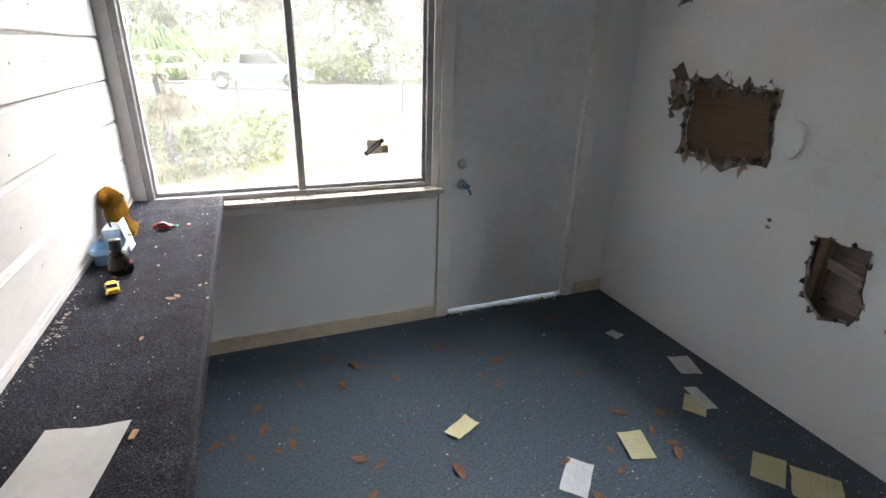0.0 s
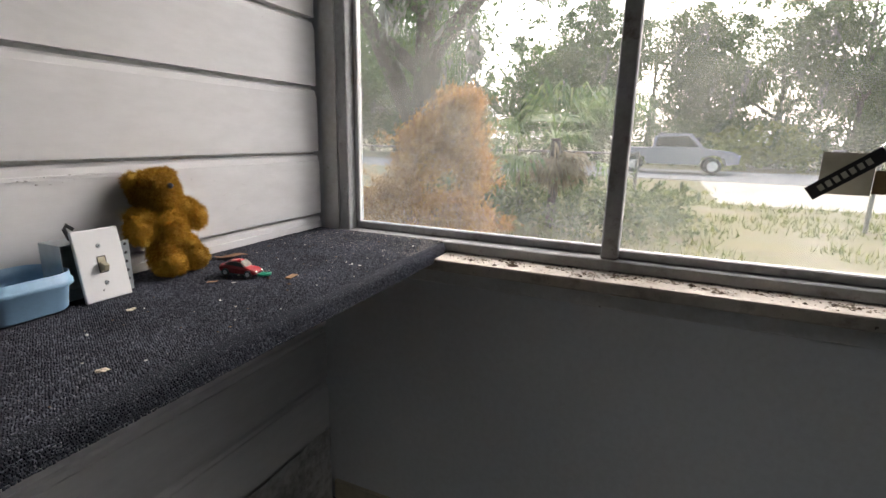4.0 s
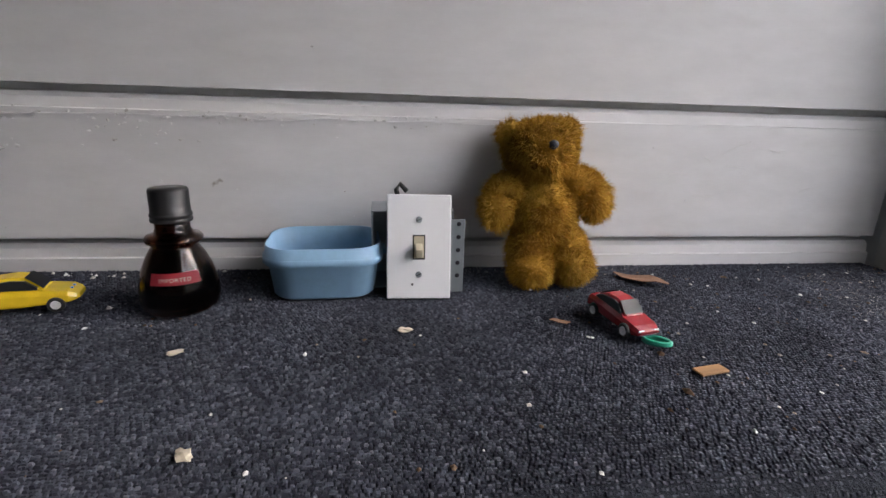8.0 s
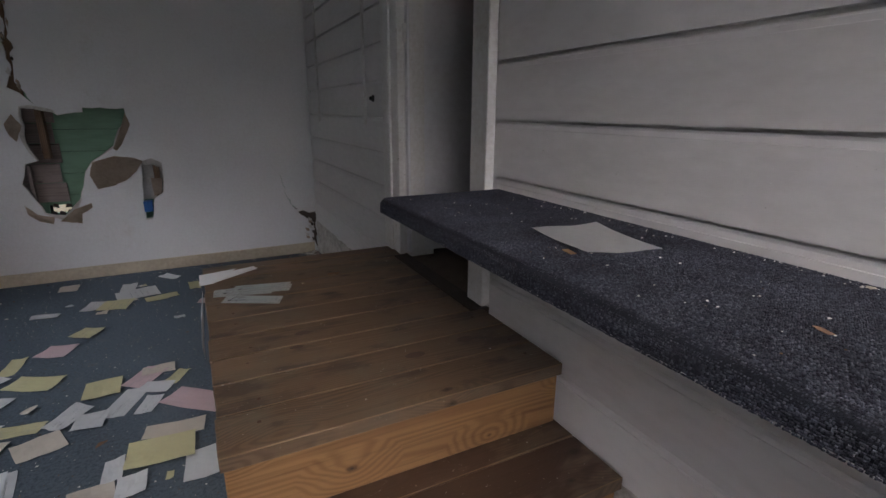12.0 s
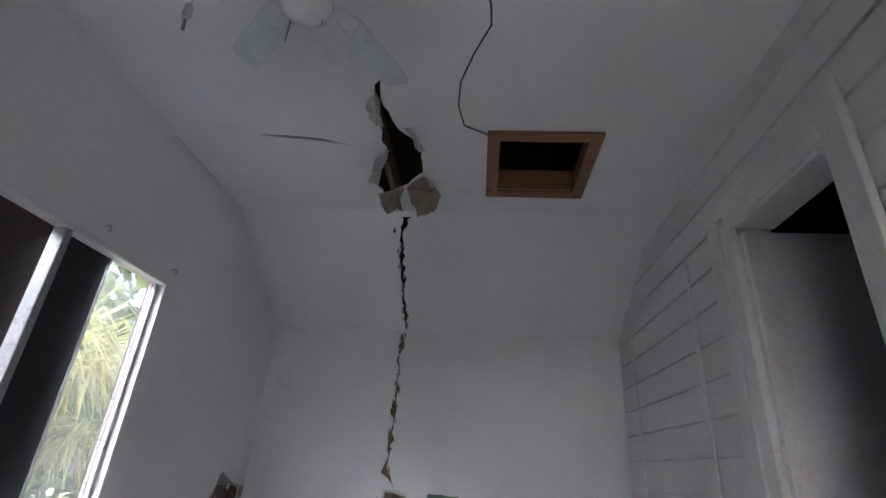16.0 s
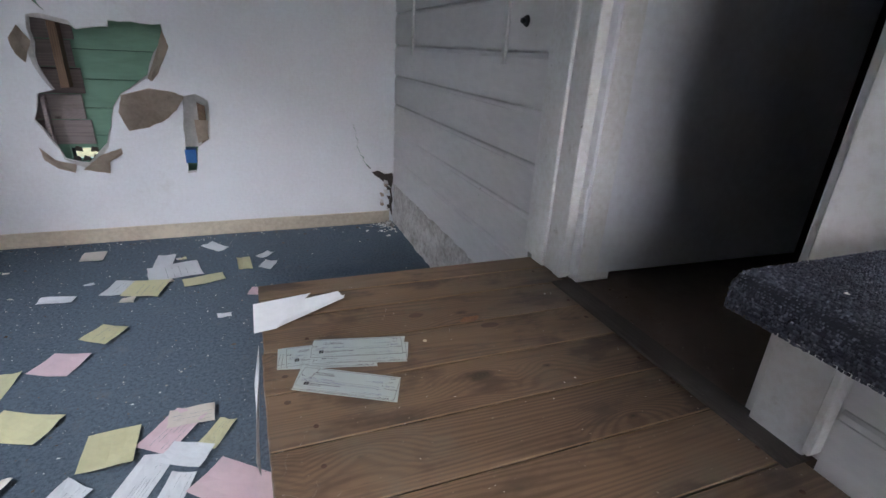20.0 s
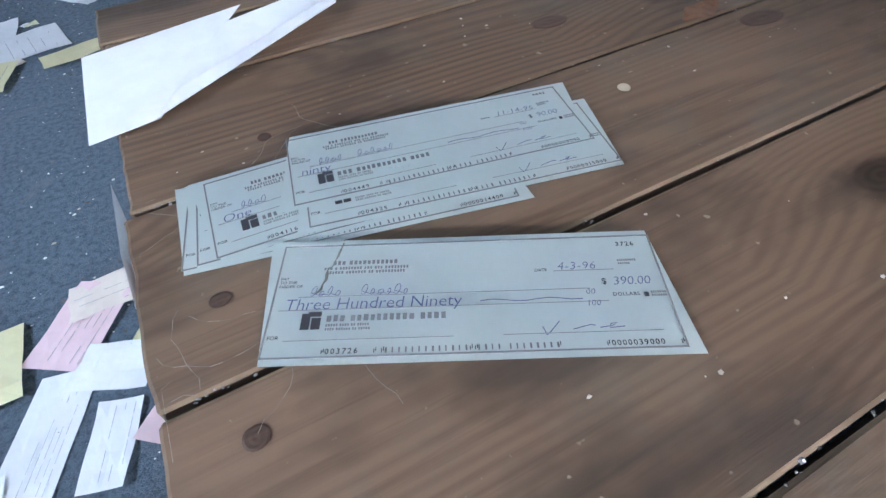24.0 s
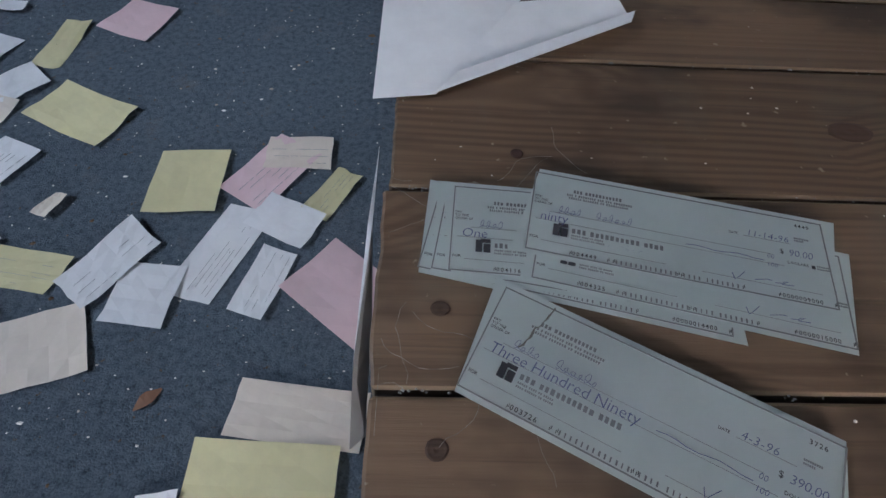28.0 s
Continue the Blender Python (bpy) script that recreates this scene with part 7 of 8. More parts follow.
for k in range(10):
    z = 0.10 + 0.022 * k
    x = 0.012 + rl.uniform(0.0, 0.07)
    torn_flap("plaster_chip", "loose chip of plaster in the broken corner", ((x, -L + 0.002, z), (x + 0.03, -L + 0.010, z + 0.012), (x + 0.02, -L + 0.012, z - 0.02), (x - 0.006, -L + 0.004, z - 0.02)), (M_GYPSUM, M_GRIME, M_PAPERBOARD)[k % 3], 0.006, 270 + k, "plaster chip")
# hanging scraps below the wide wall hole
for k in range(14):
    y = -4.0 - 0.34 * rl.random() ** 1.3
    z = 0.44 - 0.20 * rl.random()
    s_ = rl.uniform(0.03, 0.075)
    torn_flap("drywall_flap", "broken drywall scrap hanging below the hole", ((W - 0.003, y, z + s_), (W - 0.03, y - s_ * 0.5, z + s_ * 0.3), (W - 0.035, y - s_ * 0.2, z - s_ * 0.8), (W - 0.006, y + s_ * 0.5, z - s_ * 0.2)), (M_GYPSUM, M_WHITE_WALL, M_PAPERBOARD, M_GYPSUM)[k % 4], 0.012, 300 + k)
M_LINT = island_colours("grey_lint", [(0.0, (0.18, 0.17, 0.15)), (1.0, (0.42, 0.40, 0.37))], 0.95, 0.1)


def lint():
    r = np.random.RandomState(3)
    verts, faces = [], []
    for _ in range(2200):
        y = -0.006 - 0.20 * r.rand() ** 2.0
        x = 0.404 - 0.36 * r.rand() ** 1.7
        z = BENCH_Z + PILE + 0.001
        a = r.uniform(0, 6.28)
        ln, w = r.uniform(0.005, 0.018), 0.00012
        p = np.array((x, y, z))
        for _s in range(3):
            a += r.normal() * 0.7
            q = p + (math.cos(a) * ln / 3, math.sin(a) * ln / 3, r.normal() * 0.0012)
            q[2] = max(q[2], z - 0.001)
            q[0] = min(max(q[0], 0.006), 0.402)
            q[1] = min(q[1], -0.006)
            n = np.array((-math.sin(a) * w, math.cos(a) * w, 0))
            k = len(verts)
            verts += [tuple(p - n), tuple(p + n), tuple(q + n), tuple(q - n)]
            faces.append((k, k + 1, k + 2, k + 3))
            p = q
    tagged(new("carpet_lint", soup(verts, faces, "carpet_lint", M_LINT)), "pale lint and webs on the shelf end", "lint", "", "stuff")


lint()

# countersunk nail heads and dusty webs on the planks, dirt on the threshold
M_RUSTNAIL = surface("rusty_nail_head", (0.075, 0.04, 0.03), (0.035, 0.02, 0.016), 0.8, 90, 20, 0.6, 0.3)
nail_me = None
for k in range(9):
    for x in (0.085, 0.80):
        nl = new("nail", nail_me or mesh_of(lathe([(0, 0.0009), (0.004, 0.0008), (0.005, 0.0)], 12), "nail", M_RUSTNAIL))
        nail_me = nl.data
        nl.parent = landing
        nl.location = (x + rl.uniform(-0.015, 0.015), -2.065 - k * 0.1445 - (0.045 if k % 2 else 0.095), PLAT_Z - 0.0006)
crumbs("seam_dust", "grey dust packed in the plank seams", [(0.88 - 0.85 * rl.random() ** 2.2, rl.choice(JOINTS[1:9]) + rl.gauss(0.001, 0.0015), PLAT_Z - 0.0015) for _ in range(420)], M_LINT, 0.0005, 0.0014, 0.4, 16)
crumbs("threshold_dirt", "dirt and paint flakes along the threshold", [(0.02 + rl.gauss(0, 0.02), rl.uniform(-3.3, -2.5), PLAT_Z) for _ in range(200)] + [(rl.uniform(-0.13, 0.0), rl.uniform(-3.2, -2.68), PLAT_Z - 0.004) for _ in range(60)], M_SILLDIRT, 0.001, 0.0032, 0.5, 17)


def webs():
    r = np.random.RandomState(8)
    verts, faces = [], []
    for _ in range(60):
        k0 = r.randint(1, 9)
        p = np.array((0.89 - 0.16 * r.rand() ** 1.5, JOINTS[k0] + r.normal() * 0.012, PLAT_Z + 0.0006))
        a, w = r.uniform(0, 6.28), 0.00015
        for _s in range(9):
            a += r.normal() * 0.28
            q = p + (math.cos(a) * 0.006, math.sin(a) * 0.006, 0)
            q[0] = min(q[0], 0.892)
            n = np.array((-math.sin(a) * w, math.cos(a) * w, 0))
            k = len(verts)
            verts += [tuple(p - n), tuple(p + n), tuple(q + n), tuple(q - n)]
            faces.append((k, k + 1, k + 2, k + 3))
            p = q
    for _ in range(34):
        p = np.array((0.86 - 0.30 * r.rand() ** 1.4, -2.02 + r.normal() * 0.05, STEP_Z + 0.0006))
        a, w = r.uniform(0, 6.28), 0.00016
        for _s in range(6):
            a += r.normal() * 0.35
            q = p + (math.cos(a) * 0.011, math.sin(a) * 0.011, 0)
            q[0], q[1] = min(q[0], 0.895), min(max(q[1], -2.10), -1.85)
            n = np.array((-math.sin(a) * w, math.cos(a) * w, 0))
            k = len(verts)
            verts += [tuple(p - n), tuple(p + n), tuple(q + n), tuple(q - n)]
            faces.append((k, k + 1, k + 2, k + 3))
            p = q
    tagged(new("web_strands", soup(verts, faces, "web_strands", M_LINT)), "dusty web strands and scratches on the planks", "cobweb", "", "stuff")


webs()

# ragged paper and board round the holes of the east wall
for hole, n, lo, hi in ((hole_d1, 60, 0.02, 0.06), (hole_d2, 22, 0.015, 0.032), (hole_d4, 8, 0.015, 0.035)):
    cu_, cv_ = sum(p[0] for p in hole) / len(hole), sum(p[1] for p in hole) / len(hole)
    for k in range(n):
        u, v = hole[(k * 7 + 3) % len(hole)]
        d = math.hypot(u - cu_, v - cv_)
        du, dv = (u - cu_) / d, (v - cv_) / d
        s_ = rl.uniform(lo, hi)
        out = rl.uniform(0.2, 1.0)
        torn_flap("drywall_flap", "grimy torn drywall paper curling at the hole", ((W - 0.002, u - dv * s_ * 0.6, v + du * s_ * 0.6), (W - 0.004 - 0.012 * rl.random(), u + du * s_ * out, v + dv * s_ * out), (W - 0.002, u + dv * s_ * 0.6, v - du * s_ * 0.6), (W - 0.004, u - du * s_ * 0.25, v - dv * s_ * 0.25)), (M_GRIME, M_DUSTY, M_DUSTY, M_PAPERBOARD)[k % 4], 0.016, 400 + k)
curl = [(W - 0.004 - 0.02 * math.sin(a), -1.14 - 0.06 * math.sin(a), 1.33 + 0.085 * math.cos(a)) for a in [k * math.pi / 10 for k in range(11)]]
tagged(part("paper_curl", tube(curl, [0.004, 0.006, 0.008, 0.009, 0.009, 0.008, 0.007, 0.006, 0.005, 0.004, 0.002], 6), M_GYPSUM), "white curl of torn paper beside the hole", "torn paper")
torn_flap("drywall_flap", "strip of brown paper across the small hole", ((W + 0.006, -1.44, 0.85), (W + 0.004, -1.66, 0.80), (W + 0.004, -1.65, 0.76), (W + 0.006, -1.45, 0.80)), M_PAPERBOARD, 0.008, 480)
for k, (y, z) in enumerate(((-1.74, 0.70), (-1.78, 0.76), (-1.83, 0.71), (-1.88, 0.67), (-1.92, 0.64), (-1.74, 0.63))):
    torn_flap("drywall_flap", "torn strip of grimy wall paper", ((W - 0.001, y, z + 0.02), (W - 0.008, y - 0.05, z - 0.01), (W - 0.006, y - 0.04, z - 0.03), (W - 0.001, y + 0.008, z)), (M_GRIME, M_PAPERBOARD)[k % 2], 0.008, 490 + k)
for y, z in ((-1.135, 0.93), (-1.135, 0.895)):
    torn_flap("screw_hole", "small chipped screw hole in the drywall", ((W - 0.001, y - 0.016, z), (W - 0.0015, y, z + 0.013), (W - 0.001, y + 0.014, z + 0.002), (W - 0.0015, y, z - 0.012)), M_GRIME, 0.004, int(z * 1000), "screw hole")

# ridge of old paint and chipped flakes on the siding above the shelf
ridge = [(0.0018, -1.304, 1.005), (0.002, -1.305, 1.07), (0.002, -1.304, 1.130)] + [(0.002, -1.304 + 0.04 * k, 1.1325 + rl.uniform(-0.002, 0.002)) for k in range(1, 21)]
tagged(part("paint_ridge", tube(ridge, 0.0005, 5), M_SIDING), "raised paint ridge of an old patch on the siding", "paint ridge")


def flakes(places, seed):
    r = np.random.RandomState(seed)
    verts, faces = [], []
    for y, z, s in places:
        b = len(verts)
        a0 = r.uniform(0, 6.28)
        for k in range(6):
            a, q = a0 + k * 1.047, s * r.uniform(0.3, 0.8)
            verts.append((0.0012 + r.uniform(0.0, 0.003), y + q * math.cos(a) * 1.5, z + q * math.sin(a)))
        verts.append((0.0034, y, z))
        faces += [(b + k, b + (k + 1) % 6, b + 6) for k in range(6)]
    return verts, faces


spots_ = [(rl.uniform(-1.30, -0.62), 1.1325 + rl.gauss(0, 0.004), rl.uniform(0.001, 0.003)) for _ in range(70)] + [(-1.154 + rl.gauss(0, 0.018), 1.096 + rl.gauss(0, 0.005), rl.uniform(0.001, 0.004)) for _ in range(26)] + [(rl.gauss(-1.0, 0.04), rl.gauss(1.115, 0.010), rl.uniform(0.001, 0.003)) for _ in range(22)] + [(-1.164 + rl.gauss(0, 0.008), 1.021 + rl.gauss(0, 0.005), rl.uniform(0.001, 0.003)) for _ in range(10)] + [(rl.uniform(-2.4, -0.1), rl.uniform(1.0, 1.14), rl.uniform(0.0006, 0.002)) for _ in range(60)] + [(rl.uniform(-2.4, -0.1), rl.uniform(1.2, 2.3), rl.uniform(0.001, 0.003)) for _ in range(60)]
v, f = flakes(spots_, 5)
tagged(new("paint_flakes", soup(v, f, "paint_flakes", island_colours("chipped_paint", [(0.0, (0.42, 0.40, 0.37)), (1.0, (0.78, 0.77, 0.76)), (0.4, (0.66, 0.65, 0.64))], 0.8, 0.2))), "chipped paint flakes on the siding boards", "paint flakes", "", "stuff")

crumbs("leaf_bits", "broken brown leaf bits and dirt on the carpet", [(rl.uniform(1.0, 2.9), rl.uniform(-2.5, -0.15), 0.0005) for _ in range(420)] + [(2.9 - abs(rl.gauss(0, 0.12)), rl.uniform(-5.2, -0.2), 0.0005) for _ in range(380)] + [(2.75 + rl.gauss(0, 0.1), -2.35 + rl.gauss(0, 0.2), 0.0005) for _ in range(150)], M_LEAF, 0.002, 0.008, 0.3, 21)
crumbs("plaster_specks", "white plaster specks over the carpet", [(rl.uniform(0.95, 2.9), rl.uniform(-5.2, -1.3), 0.0005) for _ in range(2600)], M_CRUMB, 0.0006, 0.0026, 0.5, 22)

# dark flaps added over the gap's corners to make the light spot irregular
for k, (x, z) in enumerate(((1.712, 0.478), (1.808, 0.475), (1.715, 0.524), (1.79, 0.528), (1.76, 0.474))):
    torn_flap("sheathing_splinter", "dark flap added over the sheathing gap, shapes the light spot", ((x - 0.02, -L - 0.098, z - 0.016), (x + 0.022, -L - 0.096, z - 0.012), (x + 0.012, -L - 0.098, z + 0.016), (x - 0.016, -L - 0.097, z + 0.01)), M_GRIME, 0.006, 520 + k, "splinter")

M_THRESH = wood("dirty_threshold_wood", (0.060, 0.050, 0.042), (0.030, 0.025, 0.021), 1.0, 0.85, 12, dirt=(0.085, 0.075, 0.064), axis="Y")
tagged(part("threshold_board", box_bm(0.0005, 0.072, -3.229, -2.49, PLAT_Z - 0.0005, PLAT_Z + 0.007, 0.003), M_THRESH), "dark dirty threshold board across the doorway", "threshold", "", "structure")

# clods added to break up the straight line of daylight under the door
crumbs("door_gap_clods", "dirt clods added along the door bottom, breaking the daylight line", [(rl.uniform(DX0 - 0.03, DX0 + 1.0), -0.012 - 0.03 * rl.random(), 0.0) for _ in range(70)] + [(DX0 + 0.03 + rl.gauss(0, 0.02), -0.03 + rl.gauss(0, 0.01), 0.0) for _ in range(14)], M_SILLDIRT, 0.005, 0.014, 0.9, 23)

# bared patch and yellowed scraps beside the big hole, smeared dirt above it
for k in range(12):
    y, z = -0.42 + rl.gauss(0, 0.025), 1.46 + rl.gauss(0, 0.05)
    s_ = rl.uniform(0.04, 0.075)
    torn_flap("drywall_flap", "peeled patch of drywall paper beside the hole", ((W - 0.001, y + s_, z + s_ * 0.4), (W - 0.006, y, z + s_), (W - 0.002, y - s_, z - s_ * 0.3), (W - 0.004, y + s_ * 0.2, z - s_)), (M_DUSTY, M_PAPERBOARD, M_DUSTY)[k % 3], 0.02, 600 + k)
for k in range(9):
    y, z = -0.50 - 0.06 * k + rl.uniform(-0.03, 0.03), (1.145 if k % 2 else 1.555) + rl.gauss(0, 0.010)
    s_ = rl.uniform(0.04, 0.07)
    torn_flap("drywall_flap", "frayed grimy paper at the edge of the hole", ((W - 0.001, y + s_ * 0.6, z), (W - 0.006, y, z + s_), (W - 0.002, y - s_ * 0.6, z), (W - 0.004, y, z - s_ * 1.2)), (M_DUSTY, M_PAPERBOARD)[k % 2], 0.02, 620 + k)

for k in range(9):
    y, z, a = rl.uniform(-0.50, -0.14), rl.uniform(1.02, 1.12), rl.uniform(-0.5, 0.5)
    ln = rl.uniform(0.015, 0.05)
    tagged(part("paint_scratch", tube([(0.0006, y + ln * q * math.cos(a), z + ln * q * math.sin(a) + 0.002 * math.sin(3 * q)) for q in (0, 0.35, 0.7, 1)], [0.0003, 0.0006, 0.0005, 0.0002], 5), M_TRIM), "raised scratch in the siding paint", "scratch", "scratches in the siding")


# ---- yard, road and woods ----
GZ = -0.30
M_GRASS = surface("yard_ground", (0.17, 0.15, 0.06), (0.09, 0.09, 0.035), 0.95, 12, 0.7, 0.9, 0.4, dirt=(0.22, 0.17, 0.12), dirt_scale=0.8, dirt_lo=0.5, dirt_hi=0.7)
bm = bmesh.new()
bmesh.ops.create_grid(bm, x_segments=2, y_segments=2, size=400)
ground = setting("ground", bm, M_GRASS, "patchy yellow-green lawn with leaf litter", "ground")
ground.location.z = GZ
M_ROAD = surface("road_asphalt", (0.22, 0.22, 0.22), (0.15, 0.15, 0.15), 0.9, 30, 0.5, 0.5, 0.1)
setting("road", boxes((-150, 150, 20.0, 27.0, GZ - 0.1, GZ + 0.02)), M_ROAD, "pale grey asphalt road", "road")
M_SAND = surface("sandy_drive", (0.45, 0.41, 0.34), (0.32, 0.29, 0.23), 0.95, 20, 1.0, 0.6, 0.2)
setting("driveway", boxes((2.2, 9.0, 12.5, 20.0, GZ - 0.1, GZ + 0.012)), M_SAND, "pale sandy drive to the road", "driveway")
M_BARK = surface("grey_bark", (0.13, 0.11, 0.09), (0.05, 0.042, 0.035), 0.95, 14, 2.0, 0.8, 1.0, 18, stretch=(1, 1, 0.3), bump_dist=0.03)
M_OAK = island_colours("oak_leaves", [(0.0, (0.03, 0.065, 0.02)), (1.0, (0.17, 0.25, 0.08)), (0.6, (0.08, 0.14, 0.045))], 0.6, 0.3, 0.45)
M_OLIVE = island_colours("olive_leaves", [(0.0, (0.05, 0.075, 0.03)), (1.0, (0.24, 0.28, 0.12)), (0.6, (0.12, 0.16, 0.06))], 0.7, 0.3, 0.45)
M_DEAD = island_colours("dead_orange_needles", [(0.0, (0.22, 0.09, 0.02)), (1.0, (0.74, 0.43, 0.11)), (0.5, (0.50, 0.25, 0.055))], 0.8, 0.2, 0.45)
M_PALM = island_colours("palm_fronds", [(0.0, (0.07, 0.14, 0.04)), (1.0, (0.30, 0.40, 0.14)), (0.5, (0.16, 0.26, 0.08))], 0.5, 0.4, 0.4)
# paler copy of the palm greens; strong daylight is put into the colour
M_SIDEPALM = island_colours("bright_palm_fronds", [(0.0, (0.20, 0.20, 0.06)), (1.0, (0.52, 0.50, 0.22)), (0.5, (0.36, 0.36, 0.13))], 0.5, 0.4, 0.5)
M_PALMDEAD = island_colours("dry_palm_fronds", [(0.0, (0.20, 0.15, 0.09)), (1.0, (0.40, 0.32, 0.2))], 0.8, 0.2, 0.2)
M_MOSS = island_colours("grey_moss", [(0.0, (0.14, 0.15, 0.13)), (1.0, (0.30, 0.31, 0.27))], 0.9, 0.1, 0.3)
M_BLADES = island_colours("grass_blades", [(0.0, (0.09, 0.13, 0.02)), (1.0, (0.34, 0.33, 0.10)), (0.5, (0.19, 0.23, 0.05))], 0.8, 0.2, 0.4)


def leaf_cloud(clumps, per, size, seed, droop=0.0, long=1.6):
    """Many small leaves in clumps given as (x, y, z, rx, ry, rz)."""
    r = np.random.RandomState(seed)
    verts, faces = [], []
    for cx, cy, cz_, rx, ry, rz in clumps:
        twigs = r.normal(size=(9, 3)) * 0.62
        p = (twigs[r.randint(0, 9, per)] + r.normal(size=(per, 3)) * 0.34) * (rx, ry, rz) + (cx, cy, cz_)
        ax = r.normal(size=(per, 3)) + (0, 0, -droop)
        ax /= np.linalg.norm(ax, axis=1)[:, None]
        sd = np.cross(ax, r.normal(size=(per, 3)))
        sd /= np.linalg.norm(sd, axis=1)[:, None] + 1e-9
        s = size * r.uniform(0.6, 1.4, per)
        for k in range(per):
            b = len(verts)
            a, w = ax[k] * s[k] * long * 0.5, sd[k] * s[k] * 0.5
            verts += [p[k] - a, p[k] + w, p[k] + a, p[k] - w]
            faces.append((b, b + 1, b + 2, b + 3))
    return verts, faces


def leafy(name, clumps, per, size, mat, parent, seed, droop=0.0, long=1.6):
    v, f = leaf_cloud(clumps, per, size, seed, droop, long)
    ob = new(name, soup(v, f, name, mat))
    ob.parent = parent
    return ob


def make_tree(name, label, loc, height, spread, mat, seed, trunk_r=0.18, clump_n=22, per=170, leaf=0.16, lean=0.0, first=0.35, moss=False):
    r = random.Random(seed)
    t = thing(name, label, "tree", loc=loc)
    pts = [(lean * k / 5 * height * 0.3 + r.uniform(-0.1, 0.1), r.uniform(-0.1, 0.1), height * 0.75 * k / 5) for k in range(6)]
    part("trunk", tube(pts, [trunk_r * (1.3 if k == 0 else 1 - 0.14 * k) for k in range(6)], 10), M_BARK, t, smooth=True)
    clumps = []
    for k in range(7):
        a = r.uniform(0, 6.28)
        b = pts[2 + k % 3]
        e = (b[0] + spread * 0.75 * math.cos(a), b[1] + spread * 0.75 * math.sin(a), b[2] + height * r.uniform(0.12, 0.32))
        m = ((b[0] + e[0]) / 2, (b[1] + e[1]) / 2, (b[2] + e[2]) / 2 + 0.25)
        part("limb", tube([b, m, e], [trunk_r * 0.5, trunk_r * 0.34, trunk_r * 0.12], 7), M_BARK, t, smooth=True)
        clumps.append((*e, spread * 0.35, spread * 0.35, height * 0.1))
    for k in range(clump_n):
        a, q = r.uniform(0, 6.28), spread * math.sqrt(r.random())
        z = height * (first + (1 - first) * r.random())
        s = spread * r.uniform(0.16, 0.36)
        clumps.append((pts[3][0] + q * math.cos(a), q * math.sin(a), z, s, s, s * 0.7))
    leafy("crown", clumps, per, leaf, mat, t, seed)
    if moss:
        mc = [(c[0] + r.uniform(-0.3, 0.3), c[1] + r.uniform(-0.3, 0.3), c[2] - 0.5, 0.18, 0.18, 0.6) for c in clumps[::2]]
        leafy("hanging_moss", mc, 60, 0.12, M_MOSS, t, seed + 1, 3.0, 3.5)
    return t


oak = make_tree("oak_tree", "large live oak with a forked dark trunk", (-4.6, 9.6, GZ), 9.5, 4.6, M_OAK, 3, 0.34, 46, 1000, 0.055, 0.12, 0.36, True)
for pts, rad in ((((-0.05, 0, 1.6), (-0.7, -0.3, 3.2), (-1.5, -0.6, 5.0), (-2.4, -0.8, 6.6)), (0.26, 0.22, 0.16, 0.06)), (((0.0, 0, 1.5), (0.6, -0.4, 3.4), (2.2, -0.9, 4.6), (4.3, -1.2, 4.9), (5.6, -1.2, 4.3)), (0.28, 0.22, 0.14, 0.08, 0.03))):
    part("limb", tube(pts, list(rad), 9), M_BARK, oak, smooth=True)

# dead orange cedar close to the window
cedar = thing("dead_bush", "dead orange-brown cedar bush outside the window", "bush", loc=(-1.95, 4.1, GZ))
part("stem", tube([(0, 0, 0), (0.05, 0.03, 0.9), (0.2, 0, 1.9)], [0.06, 0.04, 0.015], 8), M_BARK, cedar)
rb = random.Random(8)
cl = []
for k in range(120):
    t = rb.random() ** 1.3
    a = rb.uniform(0, 6.28)
    q = (0.10 + 1.08 * (1 - t) ** 0.85) * math.sqrt(rb.random())
    cl.append((0.70 * t + q * math.cos(a), 0.7 * q * math.sin(a), 0.12 + 1.75 * t, rb.uniform(0.10, 0.20), rb.uniform(0.10, 0.20), rb.uniform(0.10, 0.18)))
leafy("crown", cl, 620, 0.0085, M_DEAD, cedar, 4, 0.9, 9.0)


def frond(r, base, yaw, tilt, length, leaflets, width, fan_like=True):
    """A palmetto fan: a stalk with long narrow blades spread from its end."""
    verts, faces = [], []
    d = Vector((math.cos(yaw) * math.cos(tilt), math.sin(yaw) * math.cos(tilt), math.sin(tilt)))
    side = Vector((-math.sin(yaw), math.cos(yaw), 0))
    up = side.cross(d) * -1
    tip = Vector(base) + d * length * 0.55
    for a, b, w in ((Vector(base), tip, 0.012),):
        k = len(verts)
        verts += [a - side * w, a + side * w, b + side * w * 0.6, b - side * w * 0.6]
        faces.append((k, k + 1, k + 2, k + 3))
    for j in range(leaflets):
        ang = (j / (leaflets - 1) - 0.5) * 3.6
        ln = length * (0.62 - 0.10 * abs(ang)) * r.uniform(0.85, 1.1)
        v = d * math.cos(ang) + side * math.sin(ang) + up * r.uniform(-0.1, 0.2)
        e1 = tip + v * ln * 0.55
        e2 = e1 + (v + Vector((0, 0, -1.3))).normalized() * ln * 0.45
        s = v.cross(up).normalized() * width
        k = len(verts)
        verts += [tip - s * 0.3, tip + s * 0.3, e1 + s, e1 - s, e2]
        faces += [(k, k + 1, k + 2, k + 3), (k + 3, k + 2, k + 4)]
    return verts, faces


